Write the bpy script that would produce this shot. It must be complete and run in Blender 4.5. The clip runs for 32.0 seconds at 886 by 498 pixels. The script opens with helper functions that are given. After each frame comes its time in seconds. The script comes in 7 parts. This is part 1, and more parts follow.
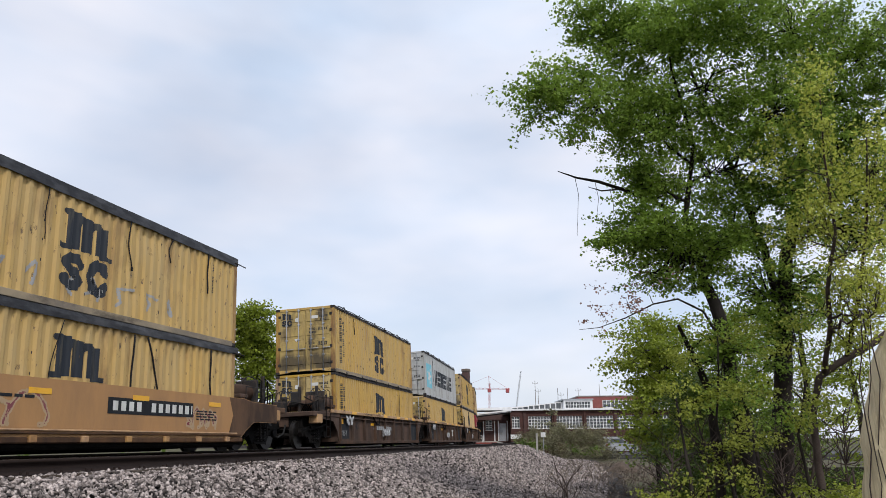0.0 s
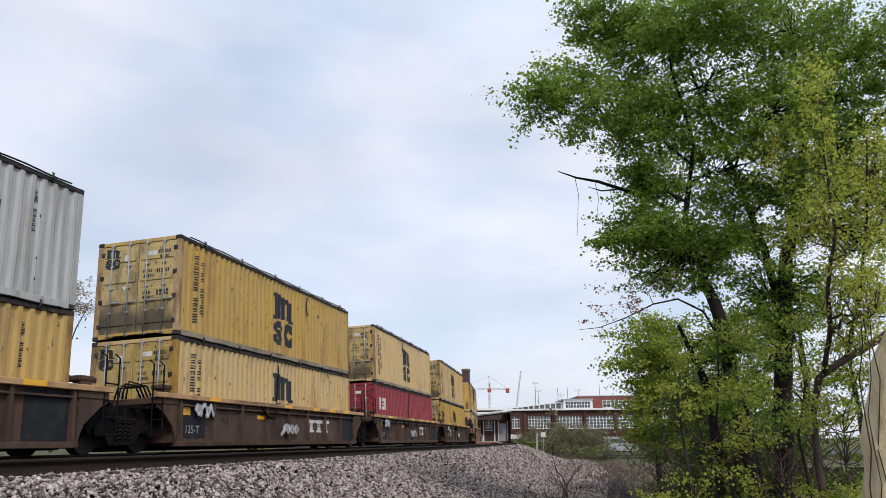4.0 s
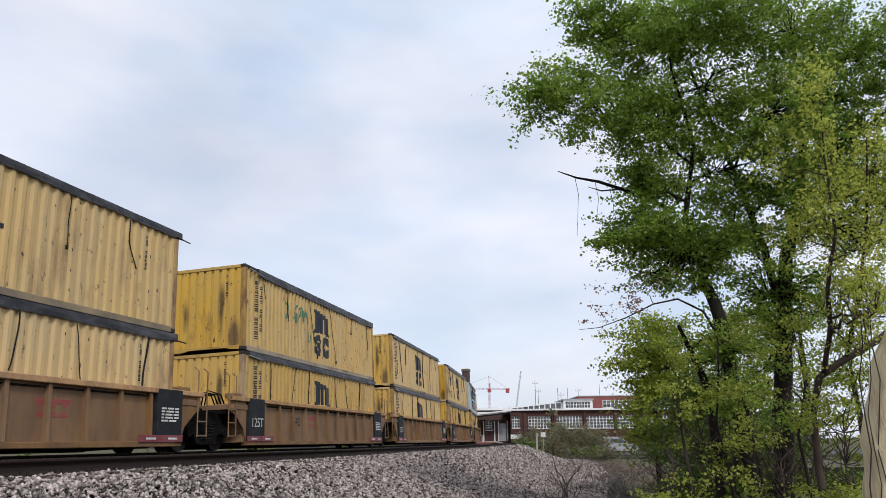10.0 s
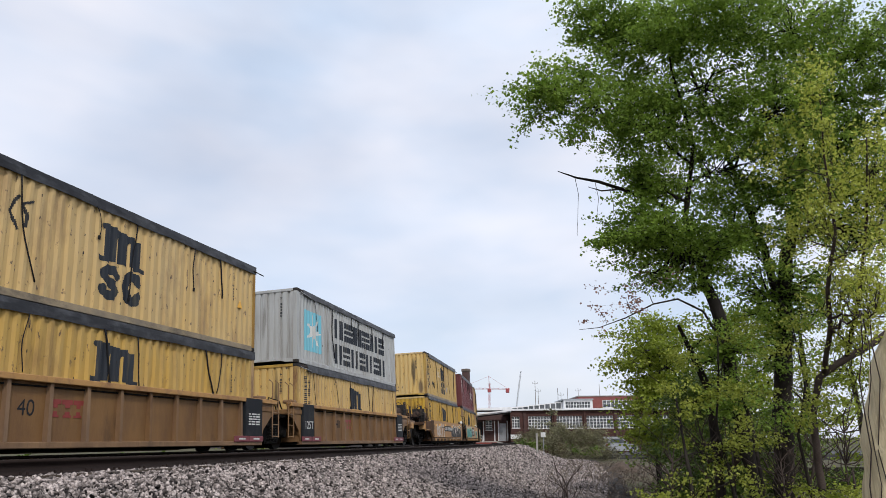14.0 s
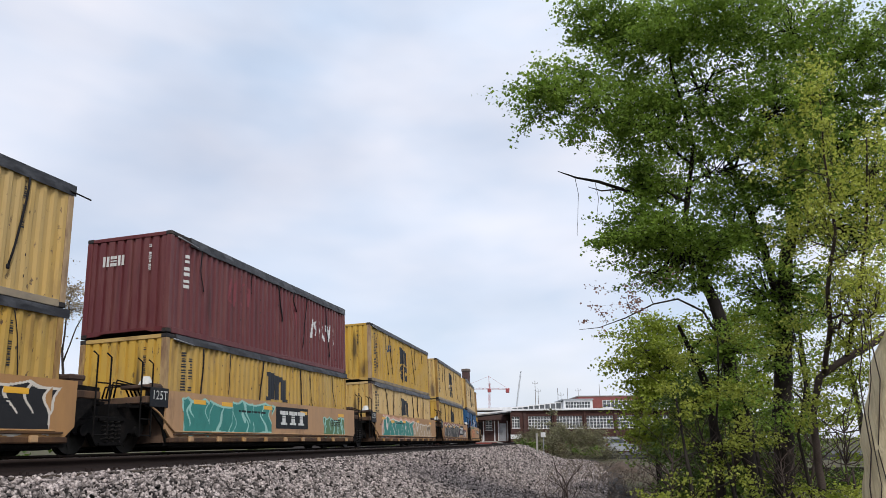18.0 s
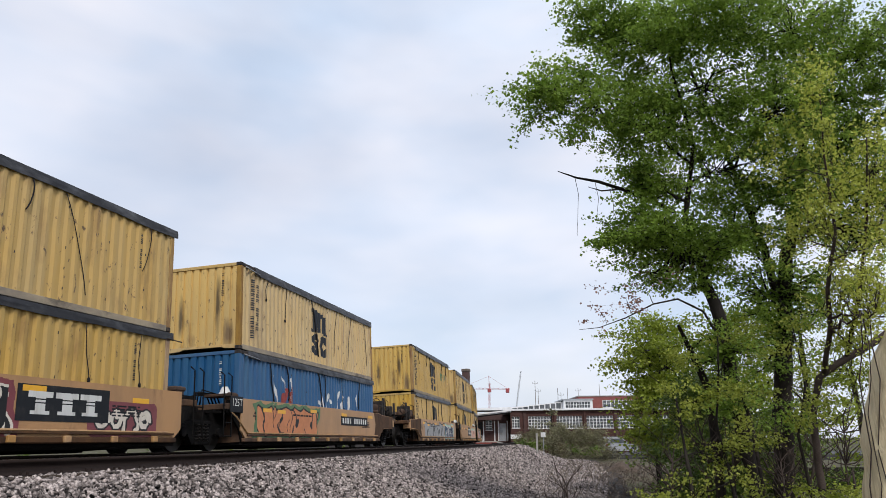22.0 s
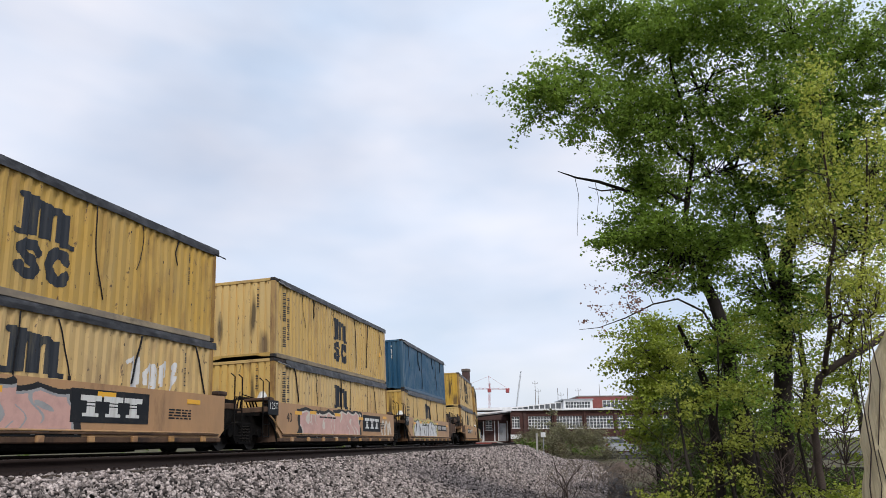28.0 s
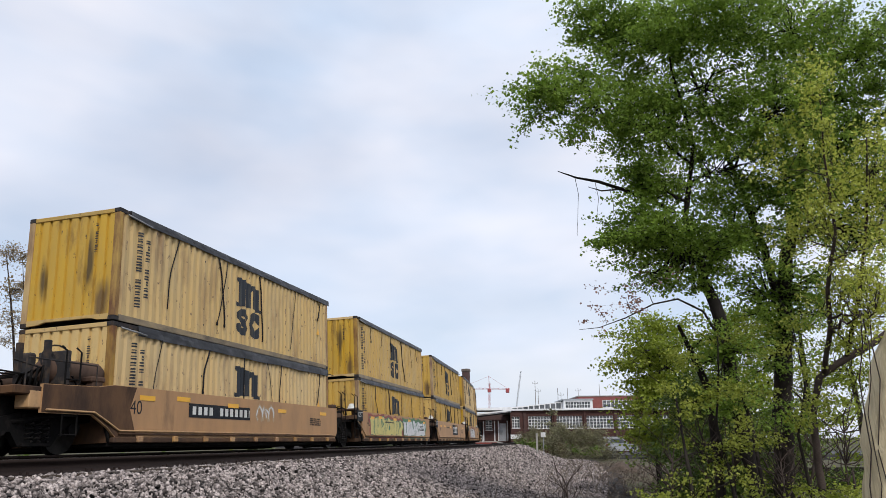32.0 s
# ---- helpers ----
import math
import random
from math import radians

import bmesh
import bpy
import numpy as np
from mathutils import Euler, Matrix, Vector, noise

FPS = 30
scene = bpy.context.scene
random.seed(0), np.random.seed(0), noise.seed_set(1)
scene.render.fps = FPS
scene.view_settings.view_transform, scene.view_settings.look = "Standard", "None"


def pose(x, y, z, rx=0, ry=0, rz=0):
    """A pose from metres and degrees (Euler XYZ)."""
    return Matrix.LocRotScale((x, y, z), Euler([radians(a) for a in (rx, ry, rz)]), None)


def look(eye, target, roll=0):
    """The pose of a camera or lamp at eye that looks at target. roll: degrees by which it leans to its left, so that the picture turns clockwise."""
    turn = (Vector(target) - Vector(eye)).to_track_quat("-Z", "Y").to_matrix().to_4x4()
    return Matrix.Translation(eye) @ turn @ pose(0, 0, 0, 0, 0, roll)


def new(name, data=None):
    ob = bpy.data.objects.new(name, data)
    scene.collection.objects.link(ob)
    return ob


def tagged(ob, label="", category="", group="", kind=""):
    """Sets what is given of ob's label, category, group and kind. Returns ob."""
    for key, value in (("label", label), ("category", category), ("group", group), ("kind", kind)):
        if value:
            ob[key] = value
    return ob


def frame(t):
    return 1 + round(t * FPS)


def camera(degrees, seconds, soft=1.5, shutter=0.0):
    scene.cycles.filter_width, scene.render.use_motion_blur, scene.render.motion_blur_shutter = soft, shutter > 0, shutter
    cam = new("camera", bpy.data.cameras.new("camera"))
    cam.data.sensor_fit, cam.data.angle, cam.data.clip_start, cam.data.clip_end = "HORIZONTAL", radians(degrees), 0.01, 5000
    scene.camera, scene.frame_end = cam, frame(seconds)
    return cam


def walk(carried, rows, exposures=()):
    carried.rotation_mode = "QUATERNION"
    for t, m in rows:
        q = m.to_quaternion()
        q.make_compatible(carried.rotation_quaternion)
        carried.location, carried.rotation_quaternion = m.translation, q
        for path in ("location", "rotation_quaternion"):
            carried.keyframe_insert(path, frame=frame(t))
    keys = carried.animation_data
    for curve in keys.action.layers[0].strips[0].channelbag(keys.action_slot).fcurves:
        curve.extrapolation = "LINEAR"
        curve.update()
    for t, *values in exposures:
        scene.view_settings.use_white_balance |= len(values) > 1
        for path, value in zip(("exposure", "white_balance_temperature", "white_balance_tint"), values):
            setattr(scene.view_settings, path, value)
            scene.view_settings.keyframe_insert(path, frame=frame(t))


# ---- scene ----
# The camera stands beside a double-track main line, low on the foot of the ballast, and does not move.
cam = camera(62.19, 32.0, 0.7)
EYE = Vector((0.0, 0.0, 0.226))
VIEW = look(EYE, EYE + Vector((-0.33884, 0.9061, 0.25331)), -0.527)
walk(cam, [(0.0, VIEW), (32.0, VIEW)])

# ---- light: bright overcast ----
SUN_DIR = Vector((0.62, -0.72, 0.95)).normalized()
world = bpy.data.worlds.new("overcast_sky")
scene.world = world
world.use_nodes = True
wn, wl = world.node_tree.nodes, world.node_tree.links
wn.clear()
w_out, w_bg = wn.new("ShaderNodeOutputWorld"), wn.new("ShaderNodeBackground")
w_sky = wn.new("ShaderNodeTexSky")
w_sky.sky_type, w_sky.sun_disc = "NISHITA", False
w_sky.sun_elevation = math.asin(SUN_DIR.z)
w_sky.sun_rotation = math.atan2(SUN_DIR.x, SUN_DIR.y)
w_sky.air_density, w_sky.dust_density = 1.0, 2.0
w_co, w_map = wn.new("ShaderNodeTexCoord"), wn.new("ShaderNodeMapping")
w_map.inputs["Scale"].default_value = (1.0, 1.0, 2.6)
w_map.inputs["Rotation"].default_value = (0.0, 0.0, 0.5)
w_n1, w_n2 = wn.new("ShaderNodeTexNoise"), wn.new("ShaderNodeTexNoise")
w_n1.inputs["Scale"].default_value, w_n1.inputs["Detail"].default_value, w_n1.inputs["Roughness"].default_value = 1.5, 5.0, 0.42
w_n2.inputs["Scale"].default_value, w_n2.inputs["Detail"].default_value = 3.6, 3.0
w_n1.inputs["Distortion"].default_value = 0.35
w_r1, w_r2 = wn.new("ShaderNodeValToRGB"), wn.new("ShaderNodeValToRGB")
w_r1.color_ramp.elements[0].position, w_r1.color_ramp.elements[1].position = 0.33, 0.60
w_r1.color_ramp.elements[0].color, w_r1.color_ramp.elements[1].color = (0.50, 0.50, 0.50, 1), (1, 1, 1, 1)
w_r2.color_ramp.elements[0].position, w_r2.color_ramp.elements[1].position = 0.3, 0.7
w_r2.color_ramp.elements[0].color, w_r2.color_ramp.elements[1].color = (0.65, 0.755, 0.93, 1), (0.90, 0.905, 0.99, 1)
w_mix, w_gain = wn.new("ShaderNodeMix"), wn.new("ShaderNodeMix")
w_mix.data_type = w_gain.data_type = "RGBA"
w_gain.blend_type, w_gain.inputs["Factor"].default_value = "MULTIPLY", 1.0
w_gain.inputs[7].default_value = (0.11, 0.11, 0.11, 1)
wl.new(w_co.outputs["Generated"], w_map.inputs["Vector"])
for n in (w_n1, w_n2):
    wl.new(w_map.outputs["Vector"], n.inputs["Vector"])
wl.new(w_n1.outputs["Fac"], w_r1.inputs["Fac"])
wl.new(w_n2.outputs["Fac"], w_r2.inputs["Fac"])
wl.new(w_sky.outputs["Color"], w_gain.inputs[6])
wl.new(w_r1.outputs["Color"], w_mix.inputs["Factor"])
wl.new(w_gain.outputs[2], w_mix.inputs[6])
wl.new(w_r2.outputs["Color"], w_mix.inputs[7])
wl.new(w_mix.outputs[2], w_bg.inputs["Color"])
w_bg.inputs["Strength"].default_value = 1.0
wl.new(w_bg.outputs["Background"], w_out.inputs["Surface"])

sun = new("sun", bpy.data.lights.new("sun", "SUN"))
sun.data.energy, sun.data.angle, sun.data.color = 1.9, radians(10), (1.0, 0.96, 0.9)
sun.matrix_world = look(SUN_DIR * 50, (0, 0, 0))
scene.view_settings.exposure = 0.12


# ---- materials ----
def material(name, base, rough=0.7, metal=0.0, second=None, scale=3.0, mix=(0.4, 0.65), bump=0.15, bump_scale=60.0,
             vary=0.0, stretch=(1, 1, 1), third=None, third_scale=0.6, third_mix=(0.55, 0.75), spec=0.25, island=False, coords="Object", scuff=None, stains=()):
    """A surface in up to three tones, blended by two noises, with fine relief and a change of tone from object to object."""
    m = bpy.data.materials.new(name)
    m.use_nodes = True
    nt = m.node_tree
    bsdf = nt.nodes["Principled BSDF"]
    bsdf.inputs["Roughness"].default_value, bsdf.inputs["Metallic"].default_value = rough, metal
    bsdf.inputs["Specular IOR Level"].default_value = spec
    co, mp = nt.nodes.new("ShaderNodeTexCoord"), nt.nodes.new("ShaderNodeMapping")
    mp.inputs["Scale"].default_value = stretch
    nt.links.new(co.outputs[coords], mp.inputs["Vector"])
    info = nt.nodes.new("ShaderNodeObjectInfo")
    if coords == "Object":
        off = nt.nodes.new("ShaderNodeMath")
        off.operation, off.inputs[1].default_value = "MULTIPLY", 37.0
        nt.links.new(info.outputs["Random"], off.inputs[0])
        nt.links.new(off.outputs[0], mp.inputs["Location"])

    def blend(under, over, sc, lim, detail=6.0):
        n, r, x = nt.nodes.new("ShaderNodeTexNoise"), nt.nodes.new("ShaderNodeValToRGB"), nt.nodes.new("ShaderNodeMix")
        x.data_type = "RGBA"
        n.inputs["Scale"].default_value, n.inputs["Detail"].default_value, n.inputs["Roughness"].default_value = sc, detail, 0.65
        r.color_ramp.elements[0].position, r.color_ramp.elements[1].position = lim
        nt.links.new(mp.outputs["Vector"], n.inputs["Vector"])
        nt.links.new(n.outputs["Fac"], r.inputs["Fac"])
        nt.links.new(r.outputs["Color"], x.inputs["Factor"])
        if isinstance(under, tuple):
            x.inputs[6].default_value = (*under, 1)
        else:
            nt.links.new(under, x.inputs[6])
        x.inputs[7].default_value = (*over, 1)
        return x.outputs[2]

    colour = base
    if second:
        colour = blend(colour, second, scale, mix)
    if third:
        colour = blend(colour, third, third_scale, third_mix)
    if scuff:
        mp2 = nt.nodes.new("ShaderNodeMapping")
        mp2.inputs["Scale"].default_value = (5.0, 5.0, 2.2)
        nt.links.new(co.outputs[coords], mp2.inputs["Vector"])
        nt.links.new(off.outputs[0], mp2.inputs["Location"])
        streaks, mp = mp, mp2
        colour = blend(colour, scuff, 1.6, (0.61, 0.67), 9.0)
        mp = streaks
    for (cy, cz, ry, rz), soot in stains:
        # a smear with a ragged edge round one place of the panel
        sub, div, length = (nt.nodes.new("ShaderNodeVectorMath") for _ in range(3))
        sub.operation, div.operation, length.operation = "SUBTRACT", "DIVIDE", "LENGTH"
        sub.inputs[1].default_value, div.inputs[1].default_value = (0, cy, cz), (1.0, ry, rz)
        nt.links.new(co.outputs[coords], sub.inputs[0])
        nt.links.new(sub.outputs[0], div.inputs[0])
        nt.links.new(div.outputs[0], length.inputs[0])
        rag, add, lim, mixer = nt.nodes.new("ShaderNodeTexNoise"), nt.nodes.new("ShaderNodeMath"), nt.nodes.new("ShaderNodeMapRange"), nt.nodes.new("ShaderNodeMix")
        rag.inputs["Scale"].default_value, rag.inputs["Detail"].default_value = 2.4, 6.0
        nt.links.new(mp.outputs["Vector"], rag.inputs["Vector"])
        add.operation, add.inputs[1].default_value = "MULTIPLY_ADD", 2.2
        nt.links.new(rag.outputs["Fac"], add.inputs[0])
        nt.links.new(length.outputs["Value"], add.inputs[2])
        lim.inputs["From Min"].default_value, lim.inputs["From Max"].default_value = 2.45, 1.55
        lim.inputs["To Max"].default_value = 0.85
        nt.links.new(add.outputs[0], lim.inputs["Value"])
        mixer.data_type = "RGBA"
        nt.links.new(lim.outputs["Result"], mixer.inputs["Factor"])
        if isinstance(colour, tuple):
            mixer.inputs[6].default_value = (*colour, 1)
        else:
            nt.links.new(colour, mixer.inputs[6])
        mixer.inputs[7].default_value = (*soot, 1)
        colour = mixer.outputs[2]
    if vary:
        hsv = nt.nodes.new("ShaderNodeHueSaturation")
        rnd = info.outputs["Random"]
        if island:
            rnd = nt.nodes.new("ShaderNodeNewGeometry").outputs["Random Per Island"]
        mr = nt.nodes.new("ShaderNodeMapRange")
        mr.inputs["To Min"].default_value, mr.inputs["To Max"].default_value = 1 - vary, 1 + vary
        nt.links.new(rnd, mr.inputs["Value"])
        nt.links.new(mr.outputs["Result"], hsv.inputs["Value"])
        if not island:
            ms = nt.nodes.new("ShaderNodeMapRange")
            ms.inputs["To Min"].default_value, ms.inputs["To Max"].default_value = 1.0 + vary, 1.0 - 1.6 * vary
            nt.links.new(rnd, ms.inputs["Value"])
            nt.links.new(ms.outputs["Result"], hsv.inputs["Saturation"])
        if isinstance(colour, tuple):
            hsv.inputs["Color"].default_value = (*colour, 1)
        else:
            nt.links.new(colour, hsv.inputs["Color"])
        colour = hsv.outputs["Color"]
    if isinstance(colour, tuple):
        bsdf.inputs["Base Color"].default_value = (*colour, 1)
    else:
        nt.links.new(colour, bsdf.inputs["Base Color"])
    if bump:
        bn, bp = nt.nodes.new("ShaderNodeTexNoise"), nt.nodes.new("ShaderNodeBump")
        bn.inputs["Scale"].default_value, bn.inputs["Detail"].default_value = bump_scale, 4.0
        bp.inputs["Strength"].default_value, bp.inputs["Distance"].default_value = bump, 0.02
        nt.links.new(mp.outputs["Vector"], bn.inputs["Vector"])
        nt.links.new(bn.outputs["Fac"], bp.inputs["Height"])
        nt.links.new(bp.outputs["Normal"], bsdf.inputs["Normal"])
    return m


RUN = (1.6, 1.6, 0.16)  # streaks that run down a wall at rib pitch: dirt, doubling as rib shade
M = {}
M["yellow"] = material("yellow_container_paint", (0.52, 0.335, 0.098), 0.55, 0, (0.46, 0.325, 0.135), 0.9, (0.36, 0.66), 0.1, 40, 0.125, (1.1, 1.1, 0.30),
                       (0.24, 0.142, 0.06), 1.25, (0.53, 0.76), scuff=(0.13, 0.085, 0.05))
M["yellow_end"] = material("sooty_yellow_end_paint", (0.58, 0.36, 0.062), 0.55, 0, (0.50, 0.33, 0.09), 0.9, (0.40, 0.66), 0.1, 40, 0.12, (1.6, 1.6, 0.40),
                           (0.22, 0.13, 0.05), 1.25, (0.57, 0.74), scuff=(0.12, 0.08, 0.045),
                           stains=(((0.45, 1.55, 0.10, 0.75), (0.045, 0.033, 0.024)), ((-0.74, 1.25, 0.08, 0.55), (0.06, 0.043, 0.03)), ((0.86, 0.5, 0.16, 0.5), (0.12, 0.075, 0.045))))
M["door_paint"] = material("grimy_yellow_door_paint", (0.46, 0.335, 0.115), 0.6, 0, (0.36, 0.265, 0.115), 1.6, (0.40, 0.66), 0.1, 40, 0.10, (1.4, 1.4, 0.6),
                           (0.10, 0.078, 0.05), 1.1, (0.50, 0.68), scuff=(0.07, 0.055, 0.04), stains=(((0.0, 0.45, 0.9, 0.50), (0.05, 0.043, 0.036)),))
M["rail_dull"] = material("dull_dirty_rail_paint", (0.33, 0.26, 0.165), 0.65, 0, (0.20, 0.165, 0.125), 1.6, (0.38, 0.62), 0.15, 40, 0.12, (1, 0.6, 1), (0.07, 0.058, 0.048), 1.0, (0.55, 0.7))
M["yellow_post"] = material("rusty_yellow_post", (0.36, 0.225, 0.085), 0.7, 0, (0.16, 0.08, 0.045), 1.8, (0.42, 0.66), 0.3, 40, 0.15, (2, 2, 0.5), (0.47, 0.31, 0.10), 1.4, (0.50, 0.66))
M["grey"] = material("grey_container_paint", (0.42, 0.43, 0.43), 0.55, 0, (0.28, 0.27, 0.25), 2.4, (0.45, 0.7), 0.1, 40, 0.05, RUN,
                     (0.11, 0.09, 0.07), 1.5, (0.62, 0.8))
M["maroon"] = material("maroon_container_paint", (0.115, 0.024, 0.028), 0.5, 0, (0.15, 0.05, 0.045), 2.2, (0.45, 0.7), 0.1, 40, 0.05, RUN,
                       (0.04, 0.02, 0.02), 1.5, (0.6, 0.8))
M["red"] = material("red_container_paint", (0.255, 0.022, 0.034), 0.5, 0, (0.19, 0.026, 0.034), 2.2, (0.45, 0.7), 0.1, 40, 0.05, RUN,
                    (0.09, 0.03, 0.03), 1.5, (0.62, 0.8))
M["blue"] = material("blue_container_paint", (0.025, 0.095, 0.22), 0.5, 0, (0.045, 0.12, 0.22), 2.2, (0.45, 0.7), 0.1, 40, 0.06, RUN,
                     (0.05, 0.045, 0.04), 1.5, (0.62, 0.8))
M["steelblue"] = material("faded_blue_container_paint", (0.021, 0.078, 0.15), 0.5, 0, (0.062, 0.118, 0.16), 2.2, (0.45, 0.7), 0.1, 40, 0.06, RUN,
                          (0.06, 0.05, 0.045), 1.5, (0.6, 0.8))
M["soot"] = material("sooty_frame_steel", (0.035, 0.033, 0.034), 0.6, 0, (0.10, 0.07, 0.05), 5, (0.5, 0.75), 0.2, 40, 0.1, spec=0.06)
M["tarp"] = material("black_tarpaulin", (0.018, 0.019, 0.023), 0.45, 0, (0.07, 0.072, 0.08), 4, (0.45, 0.7), 0.3, 12, 0.12, (1, 0.5, 1))
M["rope"] = material("black_lashing", (0.018, 0.018, 0.02), 0.7, 0, None, bump=0.2, spec=0.06)
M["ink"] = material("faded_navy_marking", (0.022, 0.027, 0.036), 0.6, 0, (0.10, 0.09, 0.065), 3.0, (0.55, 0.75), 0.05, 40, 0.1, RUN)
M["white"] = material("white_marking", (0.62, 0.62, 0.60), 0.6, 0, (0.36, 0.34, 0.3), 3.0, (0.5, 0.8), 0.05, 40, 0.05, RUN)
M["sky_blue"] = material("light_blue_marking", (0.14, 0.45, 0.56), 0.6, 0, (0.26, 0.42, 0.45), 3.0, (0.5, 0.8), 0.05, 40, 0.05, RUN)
M["rust_brown"] = material("rusty_brown_car_paint", (0.060, 0.041, 0.033), 0.7, 0, (0.115, 0.070, 0.050), 1.5, (0.4, 0.65), 0.2, 30, 0.08, (1, 1, 0.35),
                           (0.04, 0.027, 0.023), 1.1, (0.55, 0.75), spec=0.06)
M["ochre"] = material("ochre_brown_car_paint", (0.225, 0.128, 0.060), 0.65, 0, (0.15, 0.086, 0.047), 1.5, (0.4, 0.65), 0.2, 30, 0.08, (1, 1, 0.35),
                      (0.06, 0.04, 0.03), 1.1, (0.58, 0.78))
M["tan"] = material("tan_car_paint", (0.44, 0.245, 0.11), 0.6, 0, (0.36, 0.205, 0.10), 1.5, (0.4, 0.65), 0.15, 30, 0.1, (1, 1, 0.35),
                    (0.12, 0.075, 0.045), 1.1, (0.6, 0.8))
M["rust_tan"] = material("rusty_tan_end_paint", (0.125, 0.070, 0.040), 0.7, 0, (0.06, 0.038, 0.028), 1.6, (0.38, 0.62), 0.25, 30, 0.1, (1, 1, 0.4),
                         (0.03, 0.022, 0.02), 1.2, (0.54, 0.72), spec=0.06)
M["edge"] = material("orange_tan_sill_paint", (0.44, 0.25, 0.10), 0.6, 0, (0.22, 0.12, 0.07), 2.5, (0.45, 0.7), 0.15, 30, 0.08)
M["iron"] = material("dirty_black_iron", (0.0075, 0.007, 0.007), 0.8, 0, (0.019, 0.0155, 0.014), 3.5, (0.5, 0.72), 0.3, 30, 0.1, spec=0.06)
M["panel"] = material("black_data_panel", (0.022, 0.024, 0.028), 0.6, 0, (0.04, 0.04, 0.04), 3, (0.5, 0.7), 0.05, spec=0.06)
M["wheel"] = material("worn_wheel_steel", (0.030, 0.027, 0.025), 0.40, 0.5, (0.014, 0.013, 0.012), 4, (0.45, 0.7), 0.1, spec=0.06)
M["reflector"] = material("yellow_reflective_tape", (0.78, 0.40, 0.015), 0.45, 0, (0.55, 0.28, 0.02), 6, (0.55, 0.8), 0.0, spec=0.6)
M["rail"] = material("rusty_rail_steel", (0.024, 0.0175, 0.016), 0.6, 0.1, (0.042, 0.028, 0.023), 6, (0.45, 0.7), 0.25, 40, coords="Generated", spec=0.06)
M["railhead"] = material("polished_rail_head", (0.20, 0.19, 0.18), 0.32, 0.9, (0.08, 0.06, 0.05), 4, (0.5, 0.7), 0.05)
M["tie"] = material("weathered_timber", (0.06, 0.047, 0.038), 0.85, 0, (0.11, 0.09, 0.075), 4, (0.4, 0.7), 0.5, 30, 0.15, (1, 6, 1), spec=0.06)
M["stone"] = material("grey_granite_ballast", (0.35, 0.302, 0.282), 0.85, 0, (0.085, 0.070, 0.066), 30, (0.4, 0.65), 0.4, 60, 1.0, island=True, spec=0.06)
# near-black tone paints in the shade between the loose stones
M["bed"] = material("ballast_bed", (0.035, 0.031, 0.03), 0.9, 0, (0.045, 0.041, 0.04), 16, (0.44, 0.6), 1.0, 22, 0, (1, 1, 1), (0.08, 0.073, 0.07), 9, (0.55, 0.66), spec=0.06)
M["ground"] = material("weedy_earth", (0.095, 0.08, 0.06), 0.95, 0, (0.085, 0.095, 0.04), 0.9, (0.42, 0.62), 0.6, 9, 0, (1, 1, 1), (0.10, 0.09, 0.07), 0.25, (0.5, 0.7), spec=0.06)
M["soil"] = material("bare_brown_soil", (0.11, 0.08, 0.06), 0.95, 0, (0.06, 0.045, 0.035), 3, (0.4, 0.65), 0.7, 15)
M["asphalt"] = material("asphalt", (0.06, 0.06, 0.06), 0.9, 0, (0.09, 0.088, 0.085), 2, (0.4, 0.7), 0.4, 40)
M["bark"] = material("dark_ridged_bark", (0.024, 0.020, 0.018), 0.9, 0, (0.055, 0.047, 0.04), 4, (0.45, 0.7), 0.8, 14, 0.1, (2.2, 2.2, 0.5), spec=0.06)
M["bark_grey"] = material("smooth_grey_bark", (0.040, 0.035, 0.032), 0.85, 0, (0.016, 0.014, 0.013), 2.5, (0.45, 0.7), 0.5, 14, 0.1, (2.0, 2.0, 0.4), spec=0.06)
M["bark_pale"] = material("pale_bare_trunk", (0.68, 0.58, 0.38), 0.8, 0, (0.40, 0.32, 0.20), 2.0, (0.48, 0.66), 0.8, 14, 0, (3, 3, 0.35))
M["twig"] = material("bare_twig_bark", (0.05, 0.038, 0.034), 0.9, 0, (0.09, 0.07, 0.06), 5, (0.4, 0.7), 0.3, spec=0.06)
M["straw"] = material("dry_brown_stalk", (0.19, 0.155, 0.125), 0.9, 0, (0.11, 0.085, 0.07), 5, (0.4, 0.7), 0.0, vary=0.35, island=True)
M["brick"] = material("dark_red_brick", (0.085, 0.042, 0.036), 0.85, 0, (0.055, 0.030, 0.026), 3, (0.4, 0.7), 0.3, 20, 0.15)
M["brick_bright"] = material("red_brick", (0.24, 0.058, 0.048), 0.85, 0, (0.18, 0.05, 0.043), 3, (0.4, 0.7), 0.3, 20, 0.1)
M["white_paint"] = material("white_painted_metal", (0.74, 0.74, 0.74), 0.5, 0, (0.62, 0.61, 0.6), 2, (0.45, 0.7), 0.1)
M["roof_grey"] = material("grey_sheet_roof", (0.42, 0.44, 0.46), 0.6, 0, (0.33, 0.34, 0.36), 1, (0.4, 0.7), 0.1)
M["concrete"] = material("pale_concrete", (0.42, 0.40, 0.37), 0.85, 0, (0.30, 0.28, 0.26), 1.5, (0.4, 0.7), 0.2, 20)
M["crane_red"] = material("red_crane_paint", (0.38, 0.09, 0.095), 0.5)
M["galvanised"] = material("galvanised_steel", (0.33, 0.34, 0.36), 0.5, 0.3, (0.24, 0.25, 0.26), 3, (0.4, 0.7), 0.1)
M["timber_pole"] = material("brown_timber_pole", (0.17, 0.14, 0.12), 0.9, 0, (0.08, 0.06, 0.05), 3, (0.4, 0.7), 0.3)
